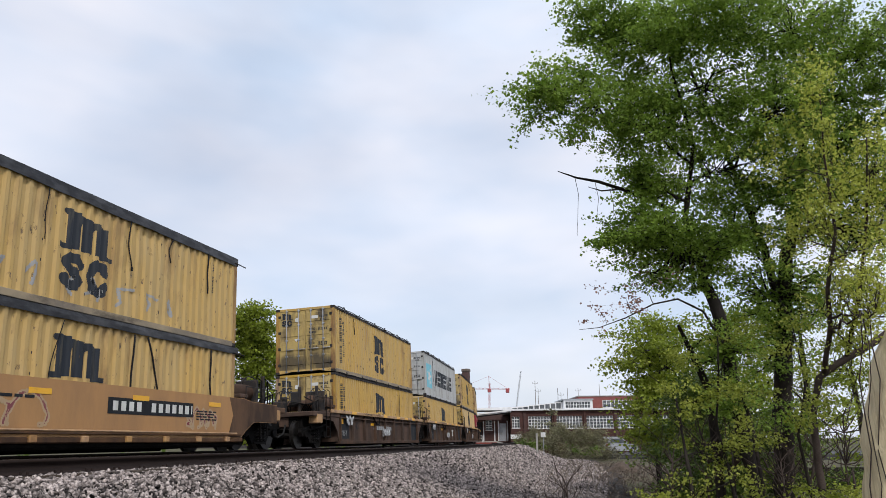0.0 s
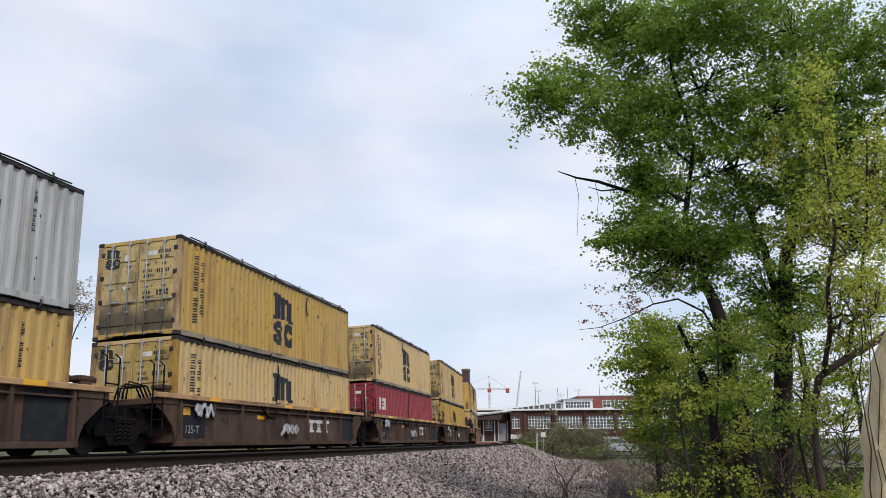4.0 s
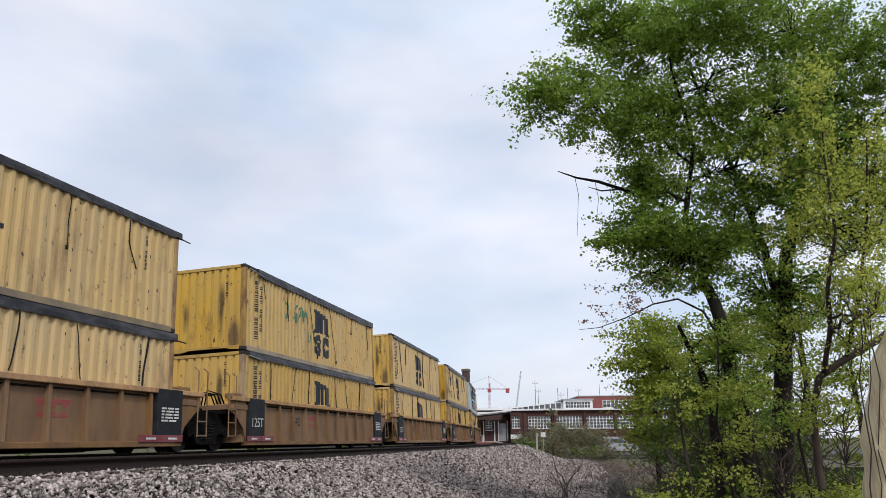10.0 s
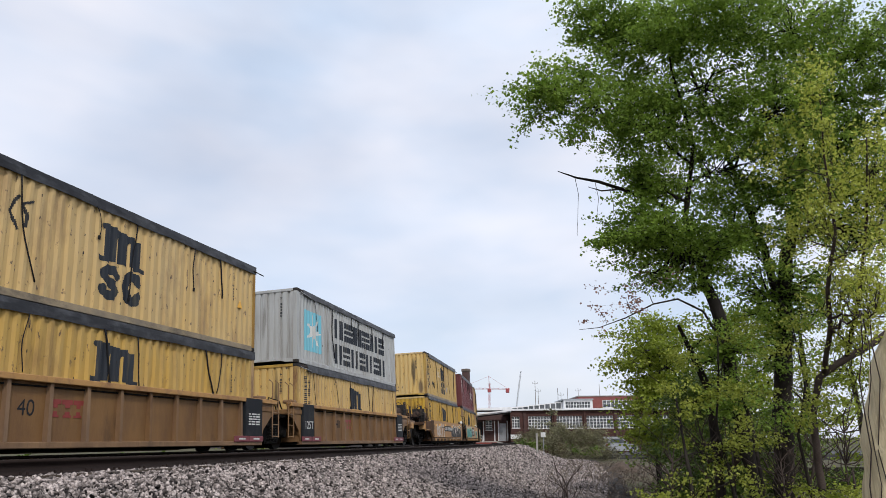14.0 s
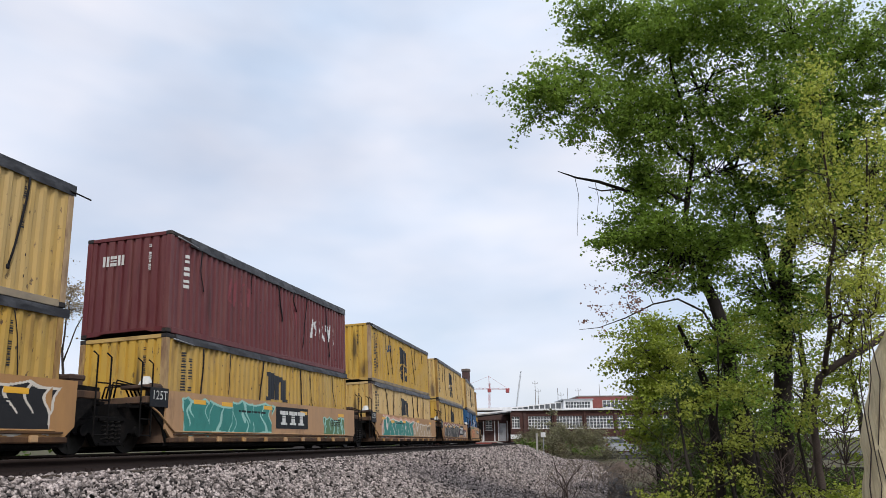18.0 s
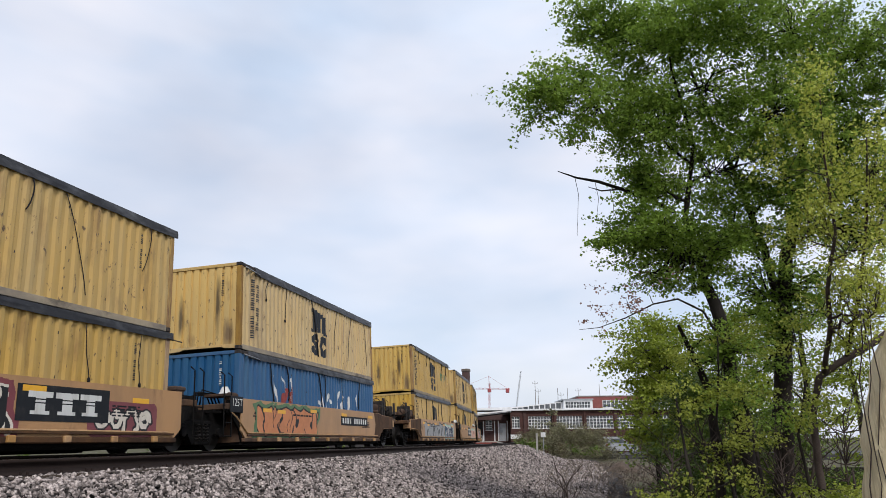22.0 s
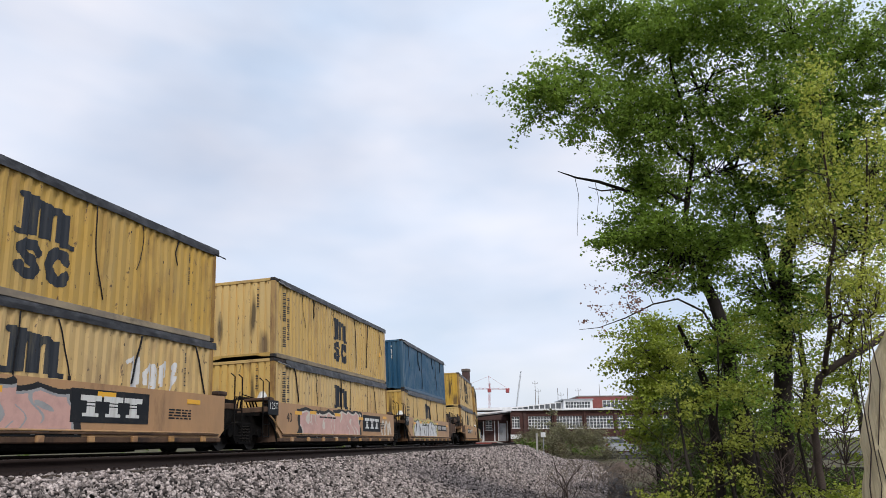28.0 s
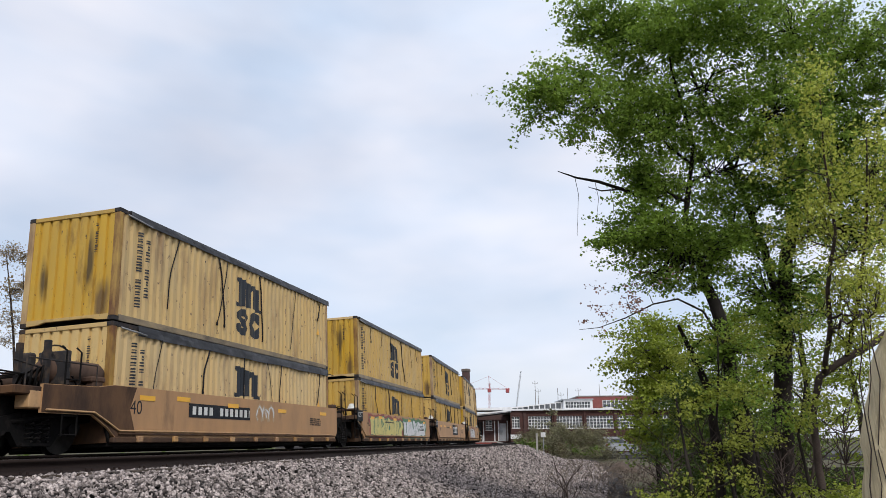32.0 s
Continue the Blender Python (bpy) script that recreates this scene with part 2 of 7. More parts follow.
M["dark_metal"] = material("black_painted_metal", (0.02, 0.02, 0.022), 0.5, 0, None, bump=0.1)
M["car_silver"] = material("silver_car_paint", (0.42, 0.43, 0.44), 0.28, 0.5, None, bump=0.0)
M["car_white"] = material("white_car_paint", (0.62, 0.63, 0.64), 0.3, 0.0, None, bump=0.0)
M["tail_red"] = material("red_lamp_plastic", (0.30, 0.015, 0.015), 0.3, 0, None, bump=0.0)
M["rubber"] = material("tyre_rubber", (0.018, 0.018, 0.018), 0.85, 0, None, bump=0.2)
M["glass"] = material("dark_window_glass", (0.05, 0.058, 0.065), 0.08, 0, (0.10, 0.105, 0.11), 0.7, (0.45, 0.62), 0.0, spec=0.7, vary=0.3)
PAINTS = dict(teal=(0.025, 0.22, 0.19), mint=(0.32, 0.58, 0.52), black=(0.016, 0.016, 0.018), cream=(0.66, 0.60, 0.52), pink=(0.60, 0.36, 0.31),
              salmon=(0.60, 0.30, 0.20), wine=(0.20, 0.05, 0.06), moss=(0.10, 0.19, 0.09), orange=(0.56, 0.20, 0.07), pale=(0.62, 0.62, 0.62),
              lemon=(0.58, 0.50, 0.17), smoke=(0.33, 0.33, 0.33), navy=(0.015, 0.05, 0.11), fadedred=(0.26, 0.05, 0.045), green=(0.06, 0.17, 0.10),
              ghost=(0.42, 0.30, 0.18), wash=(0.62, 0.48, 0.13))
for pname, pcol in PAINTS.items():
    M["spray_" + pname] = material("spray_paint_" + pname, pcol, 0.55, 0, tuple(c * 0.78 for c in pcol), 3, (0.45, 0.75), 0.0, vary=0.04)


def leaf_material(name, dark, light, through_light):
    m = bpy.data.materials.new(name)
    m.use_nodes = True
    nt = m.node_tree
    out, bsdf = nt.nodes["Material Output"], nt.nodes["Principled BSDF"]
    bsdf.inputs["Roughness"].default_value, bsdf.inputs["Specular IOR Level"].default_value = 0.5, 0.3
    geo, ramp = nt.nodes.new("ShaderNodeNewGeometry"), nt.nodes.new("ShaderNodeValToRGB")
    ramp.color_ramp.elements[0].color, ramp.color_ramp.elements[1].color = (*dark, 1), (*light, 1)
    tr, mx = nt.nodes.new("ShaderNodeBsdfTranslucent"), nt.nodes.new("ShaderNodeMixShader")
    mx.inputs["Fac"].default_value = through_light
    co, lump, add = nt.nodes.new("ShaderNodeTexCoord"), nt.nodes.new("ShaderNodeTexNoise"), nt.nodes.new("ShaderNodeMath")
    lump.inputs["Scale"].default_value, lump.inputs["Detail"].default_value = 1.3, 2.0
    add.operation, add.inputs[1].default_value, add.use_clamp = "MULTIPLY_ADD", 2.6, True
    half = nt.nodes.new("ShaderNodeMath")
    half.operation, half.inputs[1].default_value, half.inputs[2].default_value = "MULTIPLY_ADD", 0.7, -1.15
    nt.links.new(co.outputs["Object"], lump.inputs["Vector"])
    nt.links.new(geo.outputs["Random Per Island"], half.inputs[0])
    nt.links.new(lump.outputs["Fac"], add.inputs[0])
    nt.links.new(half.outputs[0], add.inputs[2])
    nt.links.new(add.outputs[0], ramp.inputs["Fac"])
    nt.links.new(ramp.outputs["Color"], bsdf.inputs["Base Color"])
    nt.links.new(ramp.outputs["Color"], tr.inputs["Color"])
    nt.links.new(bsdf.outputs["BSDF"], mx.inputs[1])
    nt.links.new(tr.outputs["BSDF"], mx.inputs[2])
    nt.links.new(mx.outputs[0], out.inputs["Surface"])
    return m


M["leaf"] = leaf_material("maple_leaf_green", (0.115, 0.195, 0.028), (0.315, 0.45, 0.074), 0.58)
M["leaf_light"] = leaf_material("young_leaf_green", (0.19, 0.235, 0.026), (0.43, 0.47, 0.085), 0.5)
M["leaf_olive"] = leaf_material("olive_young_leaf", (0.31, 0.35, 0.045), (0.56, 0.60, 0.12), 0.52)
M["leaf_shrub"] = leaf_material("shrub_leaf_green", (0.05, 0.09, 0.014), (0.16, 0.225, 0.040), 0.36)
M["leaf_fresh"] = leaf_material("fresh_shrub_leaf", (0.14, 0.185, 0.018), (0.34, 0.41, 0.05), 0.48)
M["leaf_dull"] = leaf_material("dull_scrub_leaf", (0.11, 0.105, 0.06), (0.26, 0.25, 0.13), 0.3)
M["leaf_bronze"] = leaf_material("bronze_young_leaf", (0.20, 0.15, 0.09), (0.42, 0.33, 0.20), 0.5)
M["leaf_red"] = leaf_material("reddish_bud", (0.20, 0.10, 0.085), (0.42, 0.26, 0.20), 0.35)


# ---- mesh helpers ----
class Geo:
    """Collects corners and faces for one mesh."""

    def __init__(self):
        self.v, self.f = [], []

    def add(self, verts, faces):
        o = len(self.v)
        self.v += [tuple(p) for p in verts]
        self.f += [tuple(i + o for i in q) for q in faces]
        return self

    def box(self, x0, y0, z0, x1, y1, z1, c=0.0):
        """A box, its edges chamfered by c."""
        x0, x1, y0, y1, z0, z1 = min(x0, x1), max(x0, x1), min(y0, y1), max(y0, y1), min(z0, z1), max(z0, z1)
        c = min(c, 0.45 * min(x1 - x0, y1 - y0, z1 - z0))
        if c <= 0:
            vs = [(x, y, z) for x in (x0, x1) for y in (y0, y1) for z in (z0, z1)]
            return self.add(vs, [(0, 1, 3, 2), (4, 6, 7, 5), (0, 4, 5, 1), (2, 3, 7, 6), (0, 2, 6, 4), (1, 5, 7, 3)])
        lim = ((x0, x1), (y0, y1), (z0, z1))
        vs, idx = [], {}
        for sx in (0, 1):
            for sy in (0, 1):
                for sz in (0, 1):
                    for ax in range(3):
                        s3 = (sx, sy, sz)
                        q = [lim[k][s3[k]] + (0 if k == ax else (c if s3[k] == 0 else -c)) for k in range(3)]
                        idx[s3, ax] = len(vs)
                        vs.append(q)
        fs = []
        for ax in range(3):
            a, b = [k for k in range(3) if k != ax]
            for e in (0, 1):
                ring = []
                for u, w in ((0, 0), (1, 0), (1, 1), (0, 1)):
                    s3 = [0, 0, 0]
                    s3[ax], s3[a], s3[b] = e, u, w
                    ring.append(idx[tuple(s3), ax])
                fs.append(tuple(ring))
            for u in (0, 1):
                for w in (0, 1):
                    s3, t3 = [0, 0, 0], [0, 0, 0]
                    s3[a] = t3[a] = u
                    s3[b] = t3[b] = w
                    t3[ax] = 1
                    s3, t3 = tuple(s3), tuple(t3)
                    fs.append((idx[s3, a], idx[t3, a], idx[t3, b], idx[s3, b]))
        for sx in (0, 1):
            for sy in (0, 1):
                for sz in (0, 1):
                    fs.append(tuple(idx[(sx, sy, sz), k] for k in range(3)))
        return self.add(vs, fs)

    def tube(self, pts, radii, n=6, cap=True):
        pts = [Vector(q) for q in pts]
        radii = radii if hasattr(radii, "__len__") else [radii] * len(pts)
        vs, fs, side = [], [], None
        for i, q in enumerate(pts):
            d = (pts[min(i + 1, len(pts) - 1)] - pts[max(i - 1, 0)])
            d = d.normalized() if d.length > 1e-9 else Vector((0, 0, 1))
            if side is None:
                side = d.cross(Vector((0.3, 0.2, 1)) if abs(d.z) < 0.9 else Vector((1, 0.1, 0))).normalized()
            side = (side - d * side.dot(d)).normalized()
            up = d.cross(side)
            for k in range(n):
                a = 2 * math.pi * k / n
                vs.append(q + (side * math.cos(a) + up * math.sin(a)) * radii[i])
        for i in range(len(pts) - 1):
            for k in range(n):
                k2 = (k + 1) % n
                fs.append((i * n + k, i * n + k2, (i + 1) * n + k2, (i + 1) * n + k))
        if cap:
            fs += [tuple(range(n - 1, -1, -1)), tuple((len(pts) - 1) * n + k for k in range(n))]
        return self.add(vs, fs)

    def prism(self, poly, axis, lo, hi):
        """A polygon in the two other axes, drawn out along one axis from lo to hi."""
        def at(q, e):
            q = list(q)
            q.insert(axis, e)
            return q
        n = len(poly)
        vs = [at(q, lo) for q in poly] + [at(q, hi) for q in poly]
        fs = [tuple(range(n)), tuple(range(2 * n - 1, n - 1, -1))] + [(k, k + n, (k + 1) % n + n, (k + 1) % n) for k in range(n)]
        return self.add(vs, fs)

    def mesh(self, name, mat=None, smooth=False):
        me = bpy.data.meshes.new(name)
        me.from_pydata(self.v, [], self.f)
        bm = bmesh.new()
        bm.from_mesh(me)
        bmesh.ops.recalc_face_normals(bm, faces=bm.faces)
        bm.to_mesh(me)
        bm.free()
        if smooth:
            me.polygons.foreach_set("use_smooth", [True] * len(me.polygons))
        if mat:
            me.materials.append(M[mat] if isinstance(mat, str) else mat)
        return me


def array_mesh(name, verts, faces, mat, smooth=False):
    """A mesh from numpy arrays of corners and of faces that all have as many corners."""
    me = bpy.data.meshes.new(name)
    k = faces.shape[1]
    me.vertices.add(len(verts))
    me.vertices.foreach_set("co", np.ascontiguousarray(verts, np.float32).ravel())
    me.loops.add(faces.size)
    me.loops.foreach_set("vertex_index", np.ascontiguousarray(faces, np.int32).ravel())
    me.polygons.add(len(faces))
    me.polygons.foreach_set("loop_start", np.arange(0, faces.size, k, dtype=np.int32))
    me.polygons.foreach_set("loop_total", np.full(len(faces), k, np.int32))
    if smooth:
        me.polygons.foreach_set("use_smooth", np.ones(len(faces), bool))
    me.update(calc_edges=True)
    me.validate()
    if mat:
        me.materials.append(M[mat] if isinstance(mat, str) else mat)
    return me


def part(name, me, parent, mat=None, label="", at=None):
    """One mesh object under a thing or a part; mat overrides the shared mesh's material on this object alone."""
    ob = new(name, me)
    ob.parent = parent
    if at is not None:
        ob.matrix_basis = at if isinstance(at, Matrix) else Matrix.Translation(at)
    if mat:
        ob.material_slots[0].link = "OBJECT"
        ob.material_slots[0].material = M[mat]
    return tagged(ob, label)


def thing(name, label, category, m=None, group="", kind=""):
    ob = new(name)
    ob.empty_display_size = 0.3
    if m is not None:
        ob.matrix_basis = m
    return tagged(ob, label, category, group, kind)


# ---- the line of the track: a left-hand curve that tightens in the distance ----
CANT = 0.0437          # the outer rail is raised
TRACK_X = -12.32       # the train's track passes this far beside the camera
SPACING = 4.27         # from track centre to track centre
LINE_S = np.arange(-700.0, 700.5, 0.5)
LINE_K = np.where(LINE_S < -60, 0.0, np.interp(LINE_S, (0.0, 40.0, 80.0), (0.00266, 0.00253, 0.00401)))
LINE_TH = np.concatenate([[0], np.cumsum((LINE_K[1:] + LINE_K[:-1]) / 2 * 0.5)])
LINE_TH += 0.0719 - np.interp(0, LINE_S, LINE_TH)
LINE_TM = (LINE_TH[1:] + LINE_TH[:-1]) / 2
LINE_X = np.concatenate([[0], np.cumsum(-np.sin(LINE_TM) * 0.5)])
LINE_Y = np.concatenate([[0], np.cumsum(np.cos(LINE_TM) * 0.5)])
LINE_X += TRACK_X - np.interp(0, LINE_S, LINE_X)
LINE_Y -= np.interp(0, LINE_S, LINE_Y)


def on_line(s, lat=0.0, z=0.0):
    """The place s metres along the line, lat metres to its right."""
    th = float(np.interp(s, LINE_S, LINE_TH))
    return Vector((float(np.interp(s, LINE_S, LINE_X)) + math.cos(th) * lat, float(np.interp(s, LINE_S, LINE_Y)) + math.sin(th) * lat, z))


# the plan of what stands beside the line was drawn on other axes: this turns it into the world's
SITE = Matrix(((0.9846, -0.0224, -0.0152), (-0.0224, 1.0361, 0.0408), (0.0020, -0.0054, 0.9811)))
OLD_EYE = Vector((0.0, 0.0, 0.182))
SIZE = 0.976


def site(x, y, z):
    return EYE + SITE @ (Vector((x, y, z)) - OLD_EYE)


def settle(ob, x, y, z):
    """Moves a thing drawn in the plan's axes so that its point (x, y, z) comes to its place in the world; it stays upright."""
    ob.matrix_basis = Matrix.Translation(site(x, y, z)) @ Matrix.Scale(SIZE, 4) @ Matrix.Translation((-x, -y, -z)) @ ob.matrix_basis
    return ob


def ride(s, length):
    """The pose of a car whose two ends stand on the canted track."""
    a, b = on_line(s - length / 2), on_line(s + length / 2)
    t = (b - a).normalized()
    n = Vector((t.y, -t.x, 0))
    up = Vector((0, 0, 1)) * math.cos(CANT) - n * math.sin(CANT)
    side = n * math.cos(CANT) + Vector((0, 0, 1)) * math.sin(CANT)
    m = Matrix((side, t, up)).transposed().to_4x4()
    m.translation = (a + b) / 2
    return m


# ---- ground and track bed ----
def strip(name, profile, s_values, mat, smooth=False):
    """A cross-section of (lat, z) points drawn along the line."""
    rows = np.array([[on_line(s, v, z) for v, z in profile] for s in s_values])
    n, k = rows.shape[:2]
    idx = np.arange(n * k).reshape(n, k)
    f = np.stack([idx[:-1, :-1], idx[:-1, 1:], idx[1:, 1:], idx[1:, :-1]], -1).reshape(-1, 4)
    return array_mesh(name, rows.reshape(-1, 3), f, mat, smooth)


GROUND_Z = -1.55


def ground_height(x, y):
    """Gentle rise and fall of the earth, lowest beside the line."""
    return GROUND_Z + 0.10 * noise.noise((x * 0.12, y * 0.12, 0.0)) + 0.05 * noise.noise((x * 0.5, y * 0.5, 3.0))


gx = np.concatenate([[-3500, -1500, -700, -300, -150, -90], np.arange(-60, 40.1, 1.25), [60, 110, 250, 700, 1500, 3500]])
gy = np.concatenate([[-3500, -1500, -700, -300, -120, -60], np.arange(-30, 80.1, 1.25), [100, 150, 300, 700, 1500, 3500]])
gv = np.array([[x, y, ground_height(x, y)] for x in gx for y in gy])
gi = np.arange(len(gx) * len(gy)).reshape(len(gx), len(gy))
gf = np.stack([gi[:-1, :-1], gi[1:, :-1], gi[1:, 1:], gi[:-1, 1:]], -1).reshape(-1, 4)
ground = tagged(new("ground", array_mesh("ground", gv, gf, "ground", True)), "weedy brown earth beside the railway line", "ground", kind="structure")

SHOULDER = SPACING + 1.75
BED = [(-5.0, -1.75), (-2.7, -0.36), (-1.4, -0.31), (0.0, -0.225), (1.4, -0.12), (2.2, -0.2), (SPACING - 1.4, -0.31), (SPACING, -0.235), (SPACING + 0.7, -0.15),
       (SPACING + 1.3, -0.155), (SHOULDER, -0.245), (SHOULDER + 0.9, -0.64), (SHOULDER + 2.1, -1.14), (SHOULDER + 3.3, -1.40), (SHOULDER + 5.6, -1.50), (SHOULDER + 6.8, -1.80)]
bed_s = np.concatenate([np.arange(-400, -20, 10), np.arange(-20, 120, 0.8), np.arange(120, 401, 10)])
ballast_bed = tagged(new("ballast_bed", strip("ballast_bed", BED, bed_s, "bed", True)), "raised bed of crushed stone under two tracks, coloured as shaded gaps", "track bed", kind="structure")


def scatter_stones(name, count, s0, s1, v0, v1, r0, r1, seed, base):
    """Broken stones strewn over the bed between two places along the line."""
    rng = np.random.default_rng(seed)
    s = s0 + (s1 - s0) * rng.random(count)
    v = v0 + (v1 - v0) * rng.random(count)
    bv, bz = np.array([q[0] for q in BED]), np.array([q[1] for q in BED])
    th = np.interp(s, LINE_S, LINE_TH)
    r = r0 + (r1 - r0) * rng.random(count) ** 2
    c = np.stack([np.interp(s, LINE_S, LINE_X) + np.cos(th) * v, np.interp(s, LINE_S, LINE_Y) + np.sin(th) * v, np.interp(v, bv, bz) + r * (0.15 + 0.6 * rng.random(count))], -1)
    bverts, bfaces = base
    k = len(bverts)
    shape = bverts[None] * rng.uniform(0.62, 1.35, (count, k, 1)) * rng.uniform(0.5, 1.45, (count, 1, 3))
    a, b = rng.uniform(0, 6.28, count), rng.uniform(-0.9, 0.9, count)
    ca, sa, cb, sb = np.cos(a), np.sin(a), np.cos(b), np.sin(b)
    x, y, z = shape[..., 0], shape[..., 1], shape[..., 2]
    y, z = y * cb[:, None] - z * sb[:, None], y * sb[:, None] + z * cb[:, None]
    x, y = x * ca[:, None] - y * sa[:, None], x * sa[:, None] + y * ca[:, None]
    verts = np.stack([x, y, z], -1) * r[:, None, None] + c[:, None]
    faces = (bfaces[None] + (np.arange(count) * k)[:, None, None]).reshape(-1, 3)
    ob = new(name, array_mesh(name, verts.reshape(-1, 3), faces, "stone"))
    return tagged(ob, "loose grey crushed ballast stones on the embankment", "ballast", kind="stuff")


_bm = bmesh.new()
bmesh.ops.create_icosphere(_bm, subdivisions=1, radius=1.0)
ICO = (np.array([v.co[:] for v in _bm.verts]), np.array([[v.index for v in f.verts] for f in _bm.faces]))
_bm.free()
OCT = (np.array([(1, 0, 0), (-1, 0, 0), (0, 1, 0), (0, -1, 0), (0, 0, 1), (0, 0, -1)], float),
       np.array([(0, 2, 4), (2, 1, 4), (1, 3, 4), (3, 0, 4), (2, 0, 5), (1, 2, 5), (3, 1, 5), (0, 3, 5)]))
V0 = SPACING + 0.85
scatter_stones("ballast_stones", 52000, 1, 20, V0, V0 + 3.6, 0.015, 0.037, 1, ICO)
scatter_stones("ballast_stones", 36000, 20, 38, V0, V0 + 5.9, 0.024, 0.055, 2, OCT)
scatter_stones("ballast_stones", 14000, 38, 75, V0, V0 + 6.0, 0.034, 0.075, 3, OCT)
scatter_stones("ballast_stones", 34000, -6, 22, V0 + 2.4, V0 + 5.9, 0.021, 0.046, 6, OCT)
scatter_stones("ballast_stones", 6000, 2, 60, SPACING - 2.4, SPACING + 0.6, 0.028, 0.055, 4, OCT)
scatter_stones("ballast_stones", 5000, 2, 60, -2.6, 1.9, 0.028, 0.055, 5, OCT)



def dry_weeds(count, seed):
    """Dry brown stalks and runners along the foot of the ballast slope."""
    rng = np.random.default_rng(seed)
    s = 6 + 50 * rng.random(count) ** 1.4
    v = SHOULDER + 1.9 + 6.2 * rng.random(count) ** 0.6
    th = np.interp(s, LINE_S, LINE_TH)
    bv, bz = np.array([q[0] for q in BED]), np.array([q[1] for q in BED])
    base = np.stack([np.interp(s, LINE_S, LINE_X) + np.cos(th) * v, np.interp(s, LINE_S, LINE_Y) + np.sin(th) * v, np.maximum(np.interp(v, bv, bz), GROUND_Z) - 0.02], -1)
    lean = rng.normal(size=(count, 3)) * np.array([0.55, 0.55, 0.25]) + np.array([0, 0, 0.55])
    size = rng.uniform(0.12, 0.55, (count, 1))
    mid = base + lean * size * 0.5 + np.array([0, 0, 0.05]) * size
    tip = base + lean * size + rng.normal(size=(count, 3)) * 0.12 * size
    wide = np.cross(lean, rng.normal(size=(count, 3)))
    wide /= np.linalg.norm(wide, axis=1, keepdims=True) + 1e-9
    wide *= rng.uniform(0.003, 0.008, (count, 1)) * (1 + s[:, None] / 25)
    verts = np.stack([base - wide, base + wide, mid - wide, mid + wide, tip - wide * 0.4, tip + wide * 0.4], 1).reshape(-1, 3)
    k = np.arange(count)[:, None] * 6
    faces = np.concatenate([k + np.array([[0, 1, 3, 2]]), k + np.array([[2, 3, 5, 4]])], 0)
    return tagged(new("dry_weeds", array_mesh("dry_weeds", verts, faces, "straw")), "dry brown stalks along the foot of the ballast", "weeds", kind="stuff")


dry_weeds(5200, 61)
RAIL_PROFILE = [(-0.075, -0.186), (0.075, -0.186), (0.075, -0.172), (0.012, -0.150), (0.009, -0.052), (0.036, -0.040), (0.037, -0.006), (0.030, 0.0),
                (-0.030, 0.0), (-0.037, -0.006), (-0.036, -0.040), (-0.009, -0.052), (-0.012, -0.150), (-0.075, -0.172), (-0.075, -0.186)]


def railway_track(centre, label, raised=0.0):
    track = thing("railway_track", label, "railway track", kind="structure")
    rs = np.concatenate([np.arange(-400, -20, 8), np.arange(-20, 130, 1.0), np.arange(130, 401, 8)])
    for side in (-1, 1):
        off, lift = centre + side * 0.753 * math.cos(CANT), side * 0.753 * math.sin(CANT) + raised
        part("rail", strip("rail", [(off + a, lift + b) for a, b in RAIL_PROFILE], rs, "rail"), track, label="rust-brown steel rail")
        part("rail_head", strip("rail_head", [(off - 0.027, lift + 0.0035), (off + 0.027, lift + 0.0035)], rs, "railhead"), track, label="worn bright running surface")
    tie_me = Geo().box(-1.3, -0.115, -0.37, 1.3, 0.115, -0.192, 0.012).mesh("tie", "tie")
    plate = Geo().box(-0.17, -0.09, -0.192, 0.17, 0.09, -0.176, 0.004)
    for q in ((-0.12, -0.05), (0.12, 0.05), (0.12, -0.05), (-0.12, 0.05)):
        plate.box(q[0] - 0.012, q[1] - 0.012, -0.18, q[0] + 0.012, q[1] + 0.012, -0.135, 0.004)
    plate_me = plate.mesh("tie_plate", "rail")
    for i in range(130):
        s = 1.5 + 0.52 * i
        th = float(np.interp(s, LINE_S, LINE_TH))
        m = Matrix.Translation(on_line(s, centre, raised)) @ Matrix.Rotation(th, 4, "Z") @ Matrix.Rotation(-CANT, 4, "Y")
        part("tie", tie_me, track, at=m)
        if i < 90:
            for side in (-1, 1):
                part("tie_plate", plate_me, track, at=m @ Matrix.Translation((side * 0.753, 0, 0)))
    return track


railway_track(0.0, "curved main-line track with timber ties under the train")
railway_track(SPACING, "empty curved track with rusty rails on grey ballast", 0.03)


# ---- containers ----
CL, CW, CH = 12.192, 2.438, 2.856
LOW = 2.591 / CH        # drawn as a tall box, built at standard height
PITCH = 0.2785


def corrugation(y, depth=0.048):
    """How far the pressed side wall stands back at y."""
    u = (y / PITCH) % 1.0
    if u < 0.30:
        return 0.0
    if u < 0.48:
        return -depth * (u - 0.30) / 0.18
    if u < 0.82:
        return -depth
    return -depth * (1.0 - u) / 0.18


